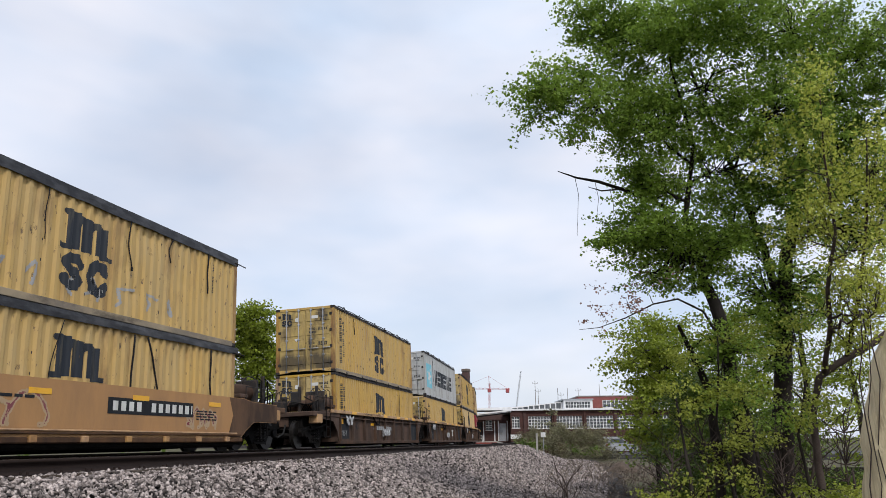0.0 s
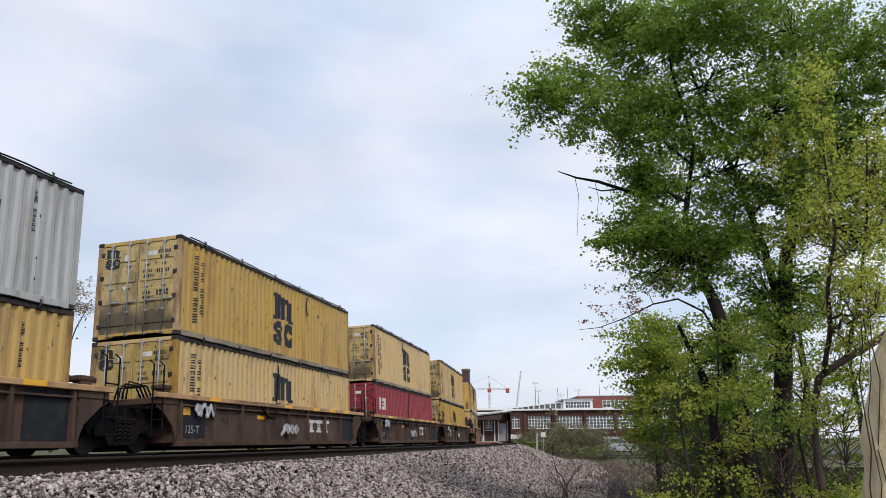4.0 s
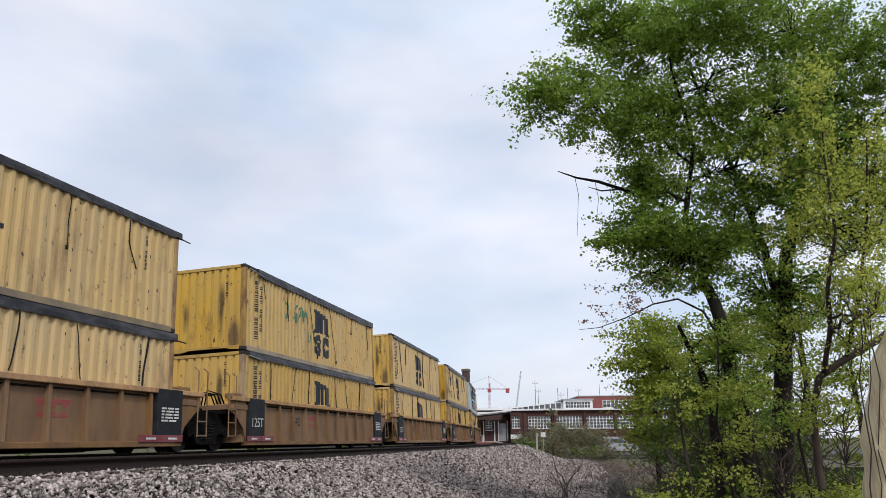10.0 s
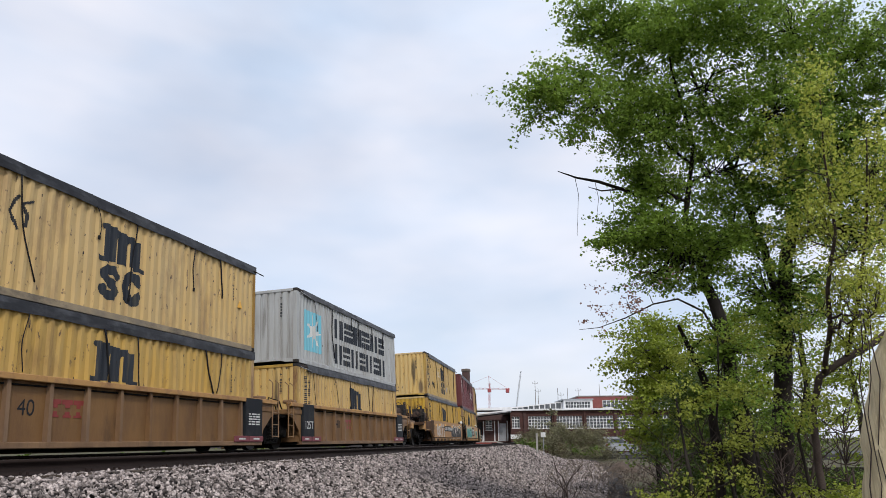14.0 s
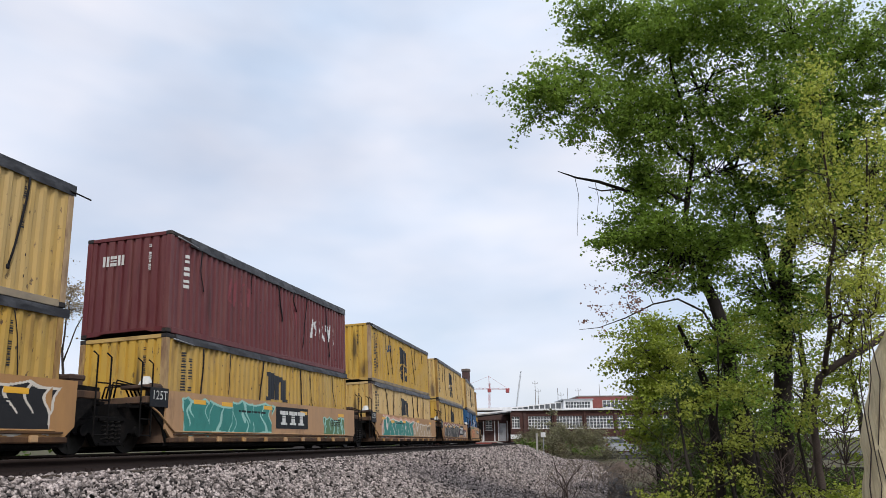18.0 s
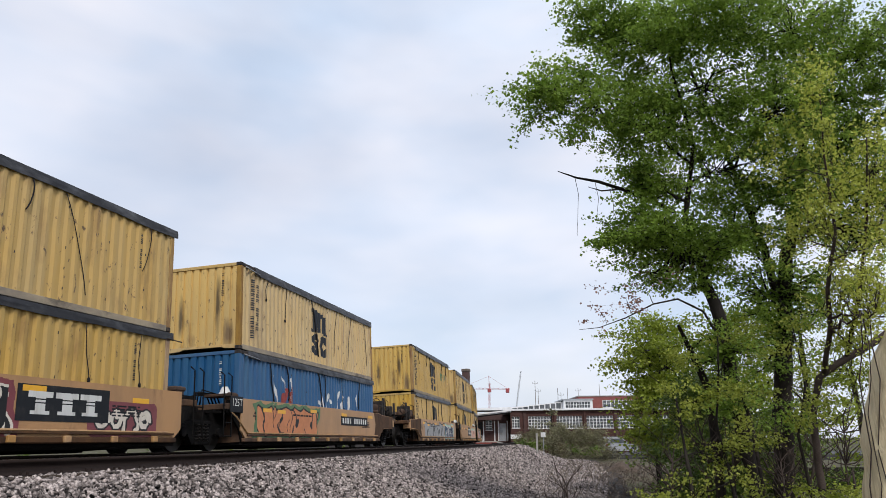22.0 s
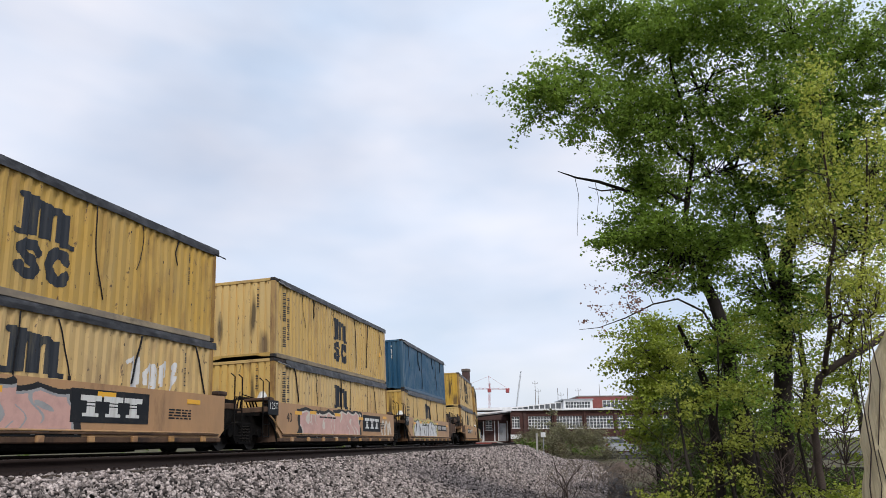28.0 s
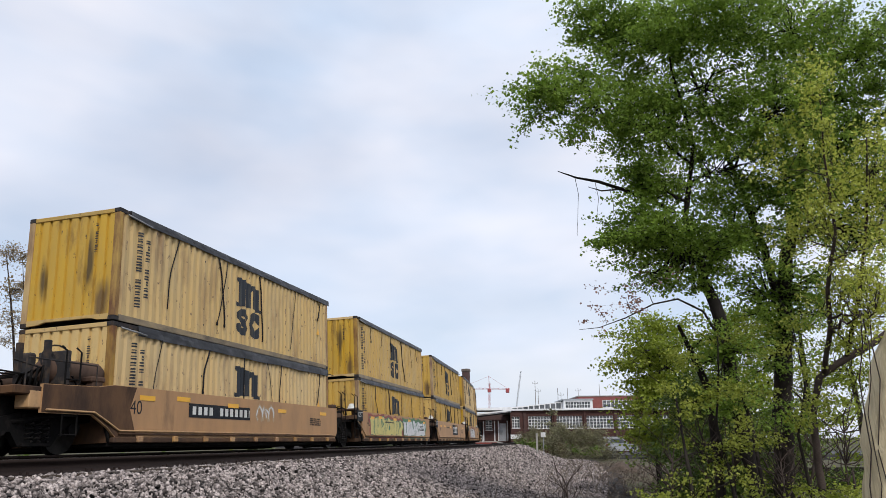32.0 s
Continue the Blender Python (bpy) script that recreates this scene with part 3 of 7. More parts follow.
def panel_mesh(name, seed, length, depth, pitch_scale=1.0, dent=0.012, steep=False):
    """A pressed-steel wall in the y-z plane that faces +x, closed behind, with shallow dents."""
    rng = random.Random(seed)
    y0, y1, z0, z1 = -length / 2, length / 2, 0.155, CH - 0.11
    ys = [y0]
    k0 = math.floor(y0 / (PITCH * pitch_scale)) - 1
    for k in range(k0, -k0 + 2):
        for u in (0.0, 0.30, 0.48, 0.82):
            y = (k + u) * PITCH * pitch_scale
            if y0 + 0.01 < y < y1 - 0.01:
                ys.append(y)
    ys.append(y1)
    if steep:
        # flat webs with narrow deep grooves between them
        p = PITCH * pitch_scale
        n = int(length / p)
        ys = [y0] + [(k - n / 2 + u) * p for k in range(n) for u in (0.30, 0.36, 0.60, 0.66)] + [y1]
    zs = np.linspace(z0, z1, 9)
    dents = [(rng.uniform(y0, y1), rng.uniform(z0, z1), rng.uniform(0.15, 0.6), rng.uniform(-dent, 0.0)) for _ in range(int(length * 2.2))]
    g = Geo()
    vs = []
    for y in ys:
        for z in zs:
            d = sum(a * math.exp(-((y - p) ** 2 + (z - q) ** 2) / (r * r)) for p, q, r, a in dents) if z0 < z < z1 else 0
            web = corrugation(y / pitch_scale, depth)
            if steep:
                u = (y / (PITCH * pitch_scale) + (int(length / (PITCH * pitch_scale)) / 2)) % 1.0
                web = -depth if 0.33 < u < 0.63 else 0.0
            vs.append((web + d, y, z))
    n = len(zs)
    g.add(vs, [(i * n + j, (i + 1) * n + j, (i + 1) * n + j + 1, i * n + j + 1) for i in range(len(ys) - 1) for j in range(n - 1)])
    g.add([(-0.09, y, z) for y in (y0, y1) for z in (z0, z1)], [(0, 1, 3, 2)])
    return g.mesh(name, "yellow")


def decal(name, inside, y0, y1, z0, z1, mat, cell=0.027, base=0.0, ripple=True, lift=0.0045):
    """Paint laid on a wall that faces +x: cells of a fine grid for which inside(y, z) holds, following the wall's ribs."""
    ny, nz = max(2, int((y1 - y0) / cell)), max(2, int((z1 - z0) / cell))
    ys, zs = np.linspace(y0, y1, ny + 1), np.linspace(z0, z1, nz + 1)
    yc, zc = np.meshgrid((ys[1:] + ys[:-1]) / 2, (zs[1:] + zs[:-1]) / 2, indexing="ij")
    hit = inside(yc, zc)
    xs = np.array([corrugation(y) if ripple else 0.0 for y in ys]) + base + lift
    verts = np.stack([np.repeat(xs, nz + 1), np.repeat(ys, nz + 1), np.tile(zs, ny + 1)], -1)
    i, j = np.nonzero(hit)
    a = i * (nz + 1) + j
    f = np.stack([a, a + nz + 1, a + nz + 2, a + 1], -1)
    used, inv = np.unique(f, return_inverse=True)
    return array_mesh(name, verts[used], inv.reshape(-1, 4), mat)


def box_mask(y, z, *rects):
    hit = np.zeros(y.shape, bool)
    for a, b, c, d in rects:
        hit |= (y > a) & (y < b) & (z > c) & (z < d)
    return hit


def stroke(y, z, pts, r):
    """Within r of a polyline."""
    d = np.full(y.shape, 9.0)
    for (a, b), (c, e) in zip(pts[:-1], pts[1:]):
        u = np.clip(((y - a) * (c - a) + (z - b) * (e - b)) / ((c - a) ** 2 + (e - b) ** 2 + 1e-9), 0, 1)
        d = np.minimum(d, np.hypot(y - a - u * (c - a), z - b - u * (e - b)))
    return d < r


def emblem(y, z):
    """A plain three-legged block with splayed feet over two curved blocks."""
    hit = box_mask(y, z, (-0.60, -0.24, 1.42, 2.32), (-0.17, 0.18, 1.42, 2.24), (0.25, 0.60, 1.42, 2.14), (-0.78, -0.40, 1.38, 1.50), (0.40, 0.80, 1.36, 1.48))
    hit |= stroke(y, z, [(-0.62, 2.27), (-0.40, 2.25)], 0.07)
    for c, top in ((-0.13, 2.24), (0.28, 2.20)):
        d = np.hypot((y - c) / 0.28, (z - top + 0.24) / 0.27)
        hit |= (d < 1) & (d > 0.35) & (z > top - 0.24) & (y > c - 0.2)
    v = 0.80 + (z - 0.88) / 1.16
    w = y / 1.10
    hit |= stroke(w, v, [(-0.13, 0.98), (-0.21, 1.08), (-0.40, 1.09), (-0.50, 0.99), (-0.42, 0.87), (-0.24, 0.78), (-0.14, 0.66), (-0.23, 0.55), (-0.42, 0.54), (-0.52, 0.65)], 0.105)
    hit |= stroke(w, v, [(0.56, 0.95), (0.48, 1.06), (0.30, 1.08), (0.17, 0.97), (0.12, 0.80), (0.18, 0.63), (0.32, 0.52), (0.48, 0.55), (0.57, 0.67)], 0.105)
    return hit


def bars_mask(y, z, y0, z0, z1, count, width):
    """A column of short bars in pairs, some of them worn away."""
    h = (z1 - z0) / count
    k = np.floor((z - z0) / h).astype(int)
    u, q = (y - y0) / width + 0.5, (((z - z0) / h) % 1.0 - 0.16) / 0.68
    hit = (u > 0) & (u < 1) & (q > 0) & (q < 1) & (z > z0) & (z < z1)
    return hit & (np.abs(q - 0.5) > 0.13) & (np.abs(u - 0.5) < 0.36 + 0.14 * (k * 5 % 3 != 1)) & (k % 9 != 5)


def letter_blocks(y, z, y0, y1, z0, z1, count, gap=0.16):
    """A row of plain blocks of upright and level bars by turns."""
    w = (y1 - y0) / count
    k = np.floor((y - y0) / w).astype(int)
    u, q = ((y - y0) / w) % 1.0 / (1 - gap), (z - z0) / (z1 - z0)
    hit = (y > y0) & (y < y1) & (q > 0) & (q < 1) & (u < 1)
    upright = (u < 0.40) | (u > 0.60)
    level = (q < 0.30) | (q > 0.70) | (np.abs(q - 0.5) < 0.09)
    return hit & np.where(k % 2 == 0, upright, level)


def star_mask(y, z, cy, cz, r):
    a = np.arctan2(z - cz, y - cy)
    d = np.hypot(y - cy, z - cz)
    tri = np.abs(((a / (2 * math.pi) * 7) % 1.0) - 0.5) * 2
    return d < r * (0.36 + 0.64 * tri ** 1.6)


SIDE_A, SIDE_B = panel_mesh("side_panel", 11, CL - 0.28, 0.048), panel_mesh("side_panel", 12, CL - 0.28, 0.048, dent=0.022)
SIDES = [SIDE_A, SIDE_B, panel_mesh("side_panel", 16, CL - 0.28, 0.048, dent=0.030), panel_mesh("side_panel", 17, CL - 0.28, 0.048, dent=0.026)]
END_WALL = panel_mesh("end_wall", 13, CW - 0.28, 0.05, 0.92, 0.014, True)
POST = Geo().box(-0.075, -0.075, 0.11, 0.075, 0.075, CH - 0.11, 0.012).mesh("corner_post", "yellow")
CASTING = Geo().box(-0.083, -0.09, 0.0, 0.083, 0.09, 0.116, 0.012)
CASTING = CASTING.mesh("corner_casting", "soot")
EYE_HOLE = Geo().prism([(0.032 * math.cos(a) + 0.0, 0.06 + 0.045 * math.sin(a)) for a in np.linspace(0, 2 * math.pi, 10, endpoint=False)], 0, 0, 0.003).mesh("casting_hole", "white")
RAIL_LOW = Geo().box(-0.05, -CL / 2 + 0.17, 0.0, 0.0, CL / 2 - 0.17, 0.16, 0.008).mesh("bottom_rail", "yellow")
RAIL_TOP = Geo().box(-0.06, -CL / 2 + 0.17, CH - 0.115, 0.0, CL / 2 - 0.17, CH, 0.01).mesh("top_rail", "soot")
END_SILL = Geo().prism([(-CW / 2 + 0.14, 0.03), (-0.75, 0.05), (-0.6, 0.10), (0.6, 0.10), (0.75, 0.05), (CW / 2 - 0.14, 0.03), (CW / 2 - 0.14, 0.17), (-CW / 2 + 0.14, 0.17)], 1, -0.07, 0.0).mesh("end_sill", "yellow")
TICKS = Geo()
_rng = random.Random(5)
for _k in range(9):
    for _j in range(5):
        if _rng.random() < 0.35:
            _a, _b = -5.0 + 1.25 * _k, 0.45 + 0.47 * _j + _rng.uniform(-0.03, 0.03)
            TICKS.box(0.002, _a - 0.008, _b - 0.03, 0.012, _a + 0.008, _b + 0.03)
TICKS = TICKS.mesh("lashing_rings", "soot")
END_HEAD = Geo().box(-CW / 2 + 0.14, -0.07, CH - 0.115, CW / 2 - 0.14, 0.0, CH - 0.005, 0.01).mesh("end_header", "yellow")
ROOF = Geo().box(-CW / 2 + 0.05, -CL / 2 + 0.08, CH - 0.06, CW / 2 - 0.05, CL / 2 - 0.08, CH - 0.03).mesh("roof", "tarp")
FLOOR = Geo().box(-CW / 2 + 0.06, -CL / 2 + 0.08, 0.10, CW / 2 - 0.06, CL / 2 - 0.08, 0.15).mesh("floor_pan", "soot")


def door_mesh():
    g = Geo()
    w = CW / 2 - 0.16
    g.box(-w / 2, -0.03, 0.16, w / 2, 0.02, CH - 0.13, 0.006)
    for k in range(4):
        z = 0.22 + k * 0.615
        g.box(-w / 2 + 0.06, -0.052, z + 0.16, w / 2 - 0.06, -0.028, z + 0.56, 0.012)
    return g.mesh("door", "yellow")


DOOR = door_mesh()
LOCK_BAR = Geo().tube([(0, -0.075, 0.05), (0, -0.075, CH - 0.05)], 0.019, 8)
for _z in (0.10, 0.75, 1.45, 2.1, CH - 0.13):
    LOCK_BAR.box(-0.05, -0.085, _z - 0.03, 0.05, -0.03, _z + 0.03, 0.006)
LOCK_BAR.box(0.0, -0.095, 1.02, 0.30, -0.078, 1.06, 0.005)
LOCK_BAR = LOCK_BAR.mesh("locking_bar", "galvanised", True)
HINGE = Geo().box(-0.05, -0.05, -0.06, 0.06, 0.0, 0.06, 0.008).mesh("hinge", "soot")

TO_DOOR = Matrix(((0, 1, 0, 0), (-1, 0, 0, -0.0545), (0, 0, 1, 0), (0, 0, 0, 1)))   # +x to -y, on the raised door panels


def door_decal(name, inside, x0, x1, z0, z1, mat):
    me = decal(name, inside, x0, x1, z0, z1, mat, 0.012, ripple=False, lift=0.002)
    me.transform(TO_DOOR)
    return me


DOOR_LABEL = Geo().box(-0.26, -0.058, 2.34, 0.0, -0.0545, 2.47).mesh("owner_label", "white")
ROUND_LABEL = Geo().prism([(0.20 + 0.075 * math.cos(a), 2.33 + 0.095 * math.sin(a)) for a in np.linspace(0, 2 * math.pi, 20, endpoint=False)], 1, -0.058, -0.0545).mesh("round_label", "white")
WARNING_PLATE = Geo().prism([(0.10, 1.50), (0.26, 1.50), (0.18, 1.36)], 1, -0.058, -0.0545).mesh("small_label", "white")
DOOR_EMBLEM = door_decal("emblem", lambda y, z: emblem((y + 0.22) / 0.30, (z - 2.05) / 0.30 + 0.35), -0.50, 0.06, 2.05, 2.68, "ink")
DOOR_FIGURES = [door_decal("number_marking", lambda y, z: letter_blocks(y, z, 0.05, 0.42, 2.38, 2.48, 6, 0.3) | letter_blocks(y, z, 0.10, 0.36, 2.24, 2.33, 4, 0.3), 0.0, 0.45, 2.2, 2.5, "ink"),
                door_decal("number_marking", lambda y, z: letter_blocks(y, z, -0.36, -0.10, 1.84, 1.93, 4, 0.3) | letter_blocks(y, z, 0.02, 0.40, 1.80, 1.93, 3, 0.3) | letter_blocks(y, z, -0.36, -0.06, 1.70, 1.78, 5, 0.3), -0.4, 0.45, 1.6, 2.0, "ink"),
                door_decal("number_marking", lambda y, z: letter_blocks(y, z, -0.36, -0.12, 1.22, 1.30, 3, 0.3) | letter_blocks(y, z, 0.02, 0.40, 1.16, 1.32, 4, 0.3) | letter_blocks(y, z, -0.36, -0.02, 1.08, 1.16, 6, 0.3), -0.4, 0.45, 1.0, 1.4, "ink")]


def tarp_mesh(seed, y0, drop):
    """The loose edge of a roof tarpaulin that hangs over the top rail."""
    rng = random.Random(seed)
    g = Geo()
    ys = np.linspace(y0, CL / 2 + rng.uniform(0.02, 0.12), 46)
    vs = []
    for i, y in enumerate(ys):
        wob = 0.012 * math.sin(i * 0.9 + seed) + 0.010 * rng.uniform(-1, 1)
        low = CH - drop - 0.03 * noise.noise((y * 0.7, seed, 0)) - 0.012 * rng.random()
        vs += [(-0.10, y, CH + 0.012), (0.022 + 0.3 * wob, y, CH + 0.014), (0.032 + wob, y, CH - drop * 0.45), (0.030 + wob * 0.6, y, low), (0.012, y, low + 0.004)]
    g.add(vs, [(i * 5 + j, (i + 1) * 5 + j, (i + 1) * 5 + j + 1, i * 5 + j + 1) for i in range(len(ys) - 1) for j in range(4)])
    return g.mesh("tarpaulin_edge", "tarp")


TARPS = [tarp_mesh(k, -CL / 2 + y, d) for k, (y, d) in enumerate(((0.5, 0.20), (0.85, 0.24), (0.35, 0.18)))]
TARP_BAR = Geo().tube([(0.045, -CL / 2 + 0.25, CH - 0.13), (0.05, -CL / 2 + 1.15, CH - 0.20)], 0.022, 7).mesh("tarpaulin_bar", "galvanised", True)
TARP_STUB = Geo().tube([(0.04, CL / 2 - 0.15, CH - 0.16), (0.05, CL / 2 + 0.42, CH - 0.19)], 0.018, 6).mesh("tarpaulin_bar", "soot", True)
CABLE_TOP = Geo().tube([(0.03, -CL / 2 + 0.4 + (CL - 0.8) * k / 30, CH + 0.018 + 0.012 * math.sin(k * 1.7)) for k in range(31)], 0.02, 6).mesh("roof_lashing", "rope", True)
HOOK = Geo().tube([(0.0, 0, CH - 0.10), (0.05, 0.01, CH - 0.03), (0.045, 0.03, CH + 0.07), (0.0, 0.05, CH + 0.10)], 0.022, 6).mesh("roof_hook", "soot", True)


def rope_mesh(rng, y, long):
    """A slack lashing that hangs down the wall."""
    y1 = y + rng.uniform(-0.5, 0.7) * long / 2
    z1 = CH - 0.25 - long
    pts = []
    sag = rng.uniform(-0.12, 0.12)
    for k in range(9):
        u = k / 8
        pts.append((0.022 + 0.01 * math.sin(u * 9), y + (y1 - y) * u + sag * math.sin(math.pi * u), CH - 0.22 + (z1 - CH + 0.22) * u))
    g = Geo().tube(pts, rng.choice((0.010, 0.015, 0.022)), 5)
    if rng.random() < 0.4:
        q = pts[-1]
        g.box(q[0] - 0.02, q[1] - 0.03, q[2] - 0.07, q[0] + 0.02, q[1] + 0.03, q[2] + 0.03, 0.008)
    return g.mesh("lashing_rope", "rope", True)


EMBLEM = decal("emblem", emblem, -0.85, 0.85, 0.40, 2.4, "ink", 0.016)
COLUMN_A = decal("marking_column", lambda y, z: bars_mask(y, z, -5.28, 0.42, 2.45, 13, 0.15), -5.4, -5.15, 0.4, 2.5, "ink", 0.014)
COLUMN_B = decal("marking_column", lambda y, z: bars_mask(y, z, -4.98, 0.72, 2.32, 10, 0.12), -5.15, -4.9, 0.6, 2.4, "ink", 0.014)
END_BARS = decal("number_marking", lambda y, z: bars_mask(y, z, 0.62, 1.75, 2.55, 7, 0.07), 0.5, 0.75, 1.7, 2.6, "ink", 0.015, ripple=False)
SIDE_BARS = decal("number_marking", lambda y, z: bars_mask(y, z, 4.9, 1.5, 2.45, 9, 0.08), 4.8, 5.0, 1.4, 2.5, "ink", 0.018)
SQUARE = decal("emblem_square", lambda y, z: box_mask(y, z, (-5.35, -3.75, 0.55, 2.15)) & ~star_mask(y, z, -4.55, 1.35, 0.68), -5.4, -3.7, 0.5, 2.2, "sky_blue")
STAR = decal("emblem_star", lambda y, z: star_mask(y, z, -4.55, 1.35, 0.68), -5.4, -3.7, 0.5, 2.2, "white")
BLOCKS_6 = decal("block_marking", lambda y, z: letter_blocks(y, z, -2.7, 4.3, 0.85, 1.95, 6, 0.16), -2.7, 4.3, 0.8, 2.0, "ink")
BLOCKS_66 = decal("block_marking", lambda y, z: letter_blocks(y, z, -2.4, 4.5, 1.45, 2.3, 6, 0.14) | letter_blocks(y, z, -2.4, 4.5, 0.35, 1.2, 7, 0.14),
                  -2.5, 4.6, 0.3, 2.4, "ink")
BLOCKS_3 = decal("block_marking", lambda y, z: letter_blocks(y, z, -5.35, -4.35, 1.55, 2.15, 3), -5.4, -4.3, 1.5, 2.2, "white")
COLUMN_W = decal("marking_column", lambda y, z: bars_mask(y, z, -5.3, 1.3, 2.4, 3, 0.20), -5.45, -5.15, 1.2, 2.5, "white", 0.02)
END_WORD = decal("block_marking", lambda y, z: letter_blocks(y, z, -0.75, -0.10, 2.02, 2.30, 3), -0.8, 0.0, 1.9, 2.4, "white", 0.018, ripple=False)
WARNING = Geo().prism([(-0.14, 0), (0.14, 0), (0, 0.26)], 0, 0.004, 0.008).mesh("warning_triangle", "reflector")
END_TURN = Matrix.Rotation(radians(-90), 4, "Z")   # +x to -y

COLOUR_WORD = dict(yellow="faded yellow", grey="weathered grey", maroon="dark maroon", red="bright red", blue="deep blue", steelblue="faded blue")
NEAR_WALL = {}


def container(colour, doors, seed, upper, marks, hooks, place):
    """A forty-foot open-top box with pressed walls, a tarpaulin roof, lashings and worn markings."""
    rng = random.Random(seed)
    c = thing("shipping_container", f"{COLOUR_WORD[colour]} shipping container {'with roof hooks' if doors else 'with black tarpaulin edge'}, {place}",
              "container", group="containers on the train")
    ov = None if colour == "yellow" else colour
    for turn, me in ((0, rng.choice(SIDES)), (180, SIDE_A)):
        side = part("side_panel", me, c, ov, at=Matrix.Rotation(radians(turn), 4, "Z") @ Matrix.Translation((CW / 2 - 0.012, 0, 0)))
        if turn == 0:
            near = side
    for sx in (-1, 1):
        part("bottom_rail", RAIL_LOW, c, ov or "rail_dull", at=pose(CW / 2 if sx > 0 else -CW / 2, 0, 0, 0, 0, 0 if sx > 0 else 180))
        part("top_rail", RAIL_TOP, c, at=pose(CW / 2 if sx > 0 else -CW / 2, 0, 0, 0, 0, 0 if sx > 0 else 180))
        for sy in (-1, 1):
            x, y = sx * (CW / 2 - 0.075), sy * (CL / 2 - 0.075)
            part("corner_post", POST, c, ov or "yellow_post", at=(x, y, 0))
            for z in (0.0, CH - 0.112):
                cast = part("corner_casting", CASTING, c, at=(sx * (CW / 2 - 0.081), sy * (CL / 2 - 0.088), z))
                if sx > 0 and sy < 0:
                    part("casting_hole", EYE_HOLE, cast, at=Matrix.Translation((0.0, -0.0885, 0)) @ Matrix.Rotation(radians(-90), 4, "Z"), mat="soot")
    for sy in (-1, 1):
        rot = pose(0, sy * CL / 2, 0, 0, 0, 0 if sy < 0 else 180)
        part("end_sill", END_SILL, c, ov, at=rot @ Matrix.Translation((0, 0.08, 0)))
        part("end_header", END_HEAD, c, ov, at=rot @ Matrix.Translation((0, 0.08, 0)))
    part("end_wall", END_WALL, c, ov, at=pose(0, CL / 2 - 0.03, 0, 0, 0, 90))
    part("roof", ROOF, c)
    part("floor_pan", FLOOR, c)
    if doors:
        for sx in (-1, 1):
            d = part("door", DOOR, c, ov or "door_paint", at=(sx * (CW / 4 - 0.07), -CL / 2 + 0.05, 0))
            for off in (-0.28, 0.22):
                part("locking_bar", LOCK_BAR, d, at=(off * sx, 0, 0), label="steel locking bar")
            for z in (0.4, 1.1, 1.8, 2.5):
                part("hinge", HINGE, d, at=(sx * 0.53, -0.01, z))
            if sx > 0:
                part("owner_label", DOOR_LABEL, d, label="small white label")
                for me in DOOR_FIGURES:
                    tagged(part("number_marking", me, d), kind="stuff")
            else:
                tagged(part("emblem", DOOR_EMBLEM, d), kind="stuff")
                part("round_label", ROUND_LABEL, d, label="round white label")
                part("small_label", WARNING_PLATE, d, rng.choice(("white", "sky_blue")))
    else:
        wall = part("end_wall", END_WALL, c, ov or "yellow_end", at=Matrix.Translation((0, -CL / 2 + 0.03, 0)) @ END_TURN)
        tagged(part("number_marking", END_BARS, wall, None if colour in ("yellow", "grey") else "white"), kind="stuff")
        if colour == "maroon":
            part("block_marking", END_WORD, wall)
    tagged(part("lashing_ring", TICKS, near), kind="stuff")
    # markings on the near wall
    if marks == "emblem":
        for me in (EMBLEM, COLUMN_A, COLUMN_B, SIDE_BARS):
            tagged(part(me.name.split(".")[0], me, near), kind="stuff")
        if rng.random() < 0.2:
            part("warning_triangle", WARNING, near, at=(0.0, 5.2, 1.3))
    elif marks == "star_one":
        for me in (SQUARE, STAR, BLOCKS_6, SIDE_BARS):
            tagged(part(me.name.split(".")[0], me, near), kind="stuff")
    elif marks == "star_two":
        for me in (SQUARE, STAR, BLOCKS_66):
            tagged(part(me.name.split(".")[0], me, near), kind="stuff")
    elif marks == "white_block":
        part("block_marking", BLOCKS_3, near)
    elif marks == "white_column":
        part("marking_column", COLUMN_W, near)
    # tarpaulin edge and lashings, in the near wall's space
    if hooks:
        part("roof_lashing", CABLE_TOP, near)
        for k in range(6):
            part("roof_hook", HOOK, near, at=(0, -CL / 2 + 1.2 + 2.0 * k + rng.uniform(-0.2, 0.2), 0))
        ropes = 1
    else:
        part("tarpaulin_edge", TARPS[rng.randrange(3)], near)
        part("tarpaulin_bar", TARP_BAR, near)
        if rng.random() < 0.5:
            part("tarpaulin_bar", TARP_STUB, near)
        ropes = 6
    for k in range(ropes):
        y = -CL / 2 + 1.0 + (CL - 1.6) * (k + rng.uniform(0.1, 0.9)) / ropes
        part("lashing_rope", rope_mesh(rng, y, rng.choice((0.7, 1.2, 2.0, 2.2)) if upper else rng.choice((1.2, 1.9))), near)
    NEAR_WALL[c.name] = near
    c.scale = (1, 1, LOW)
    return c


# ---- well cars ----
UP = 15.5              # from one unit to the next inside a five-unit car


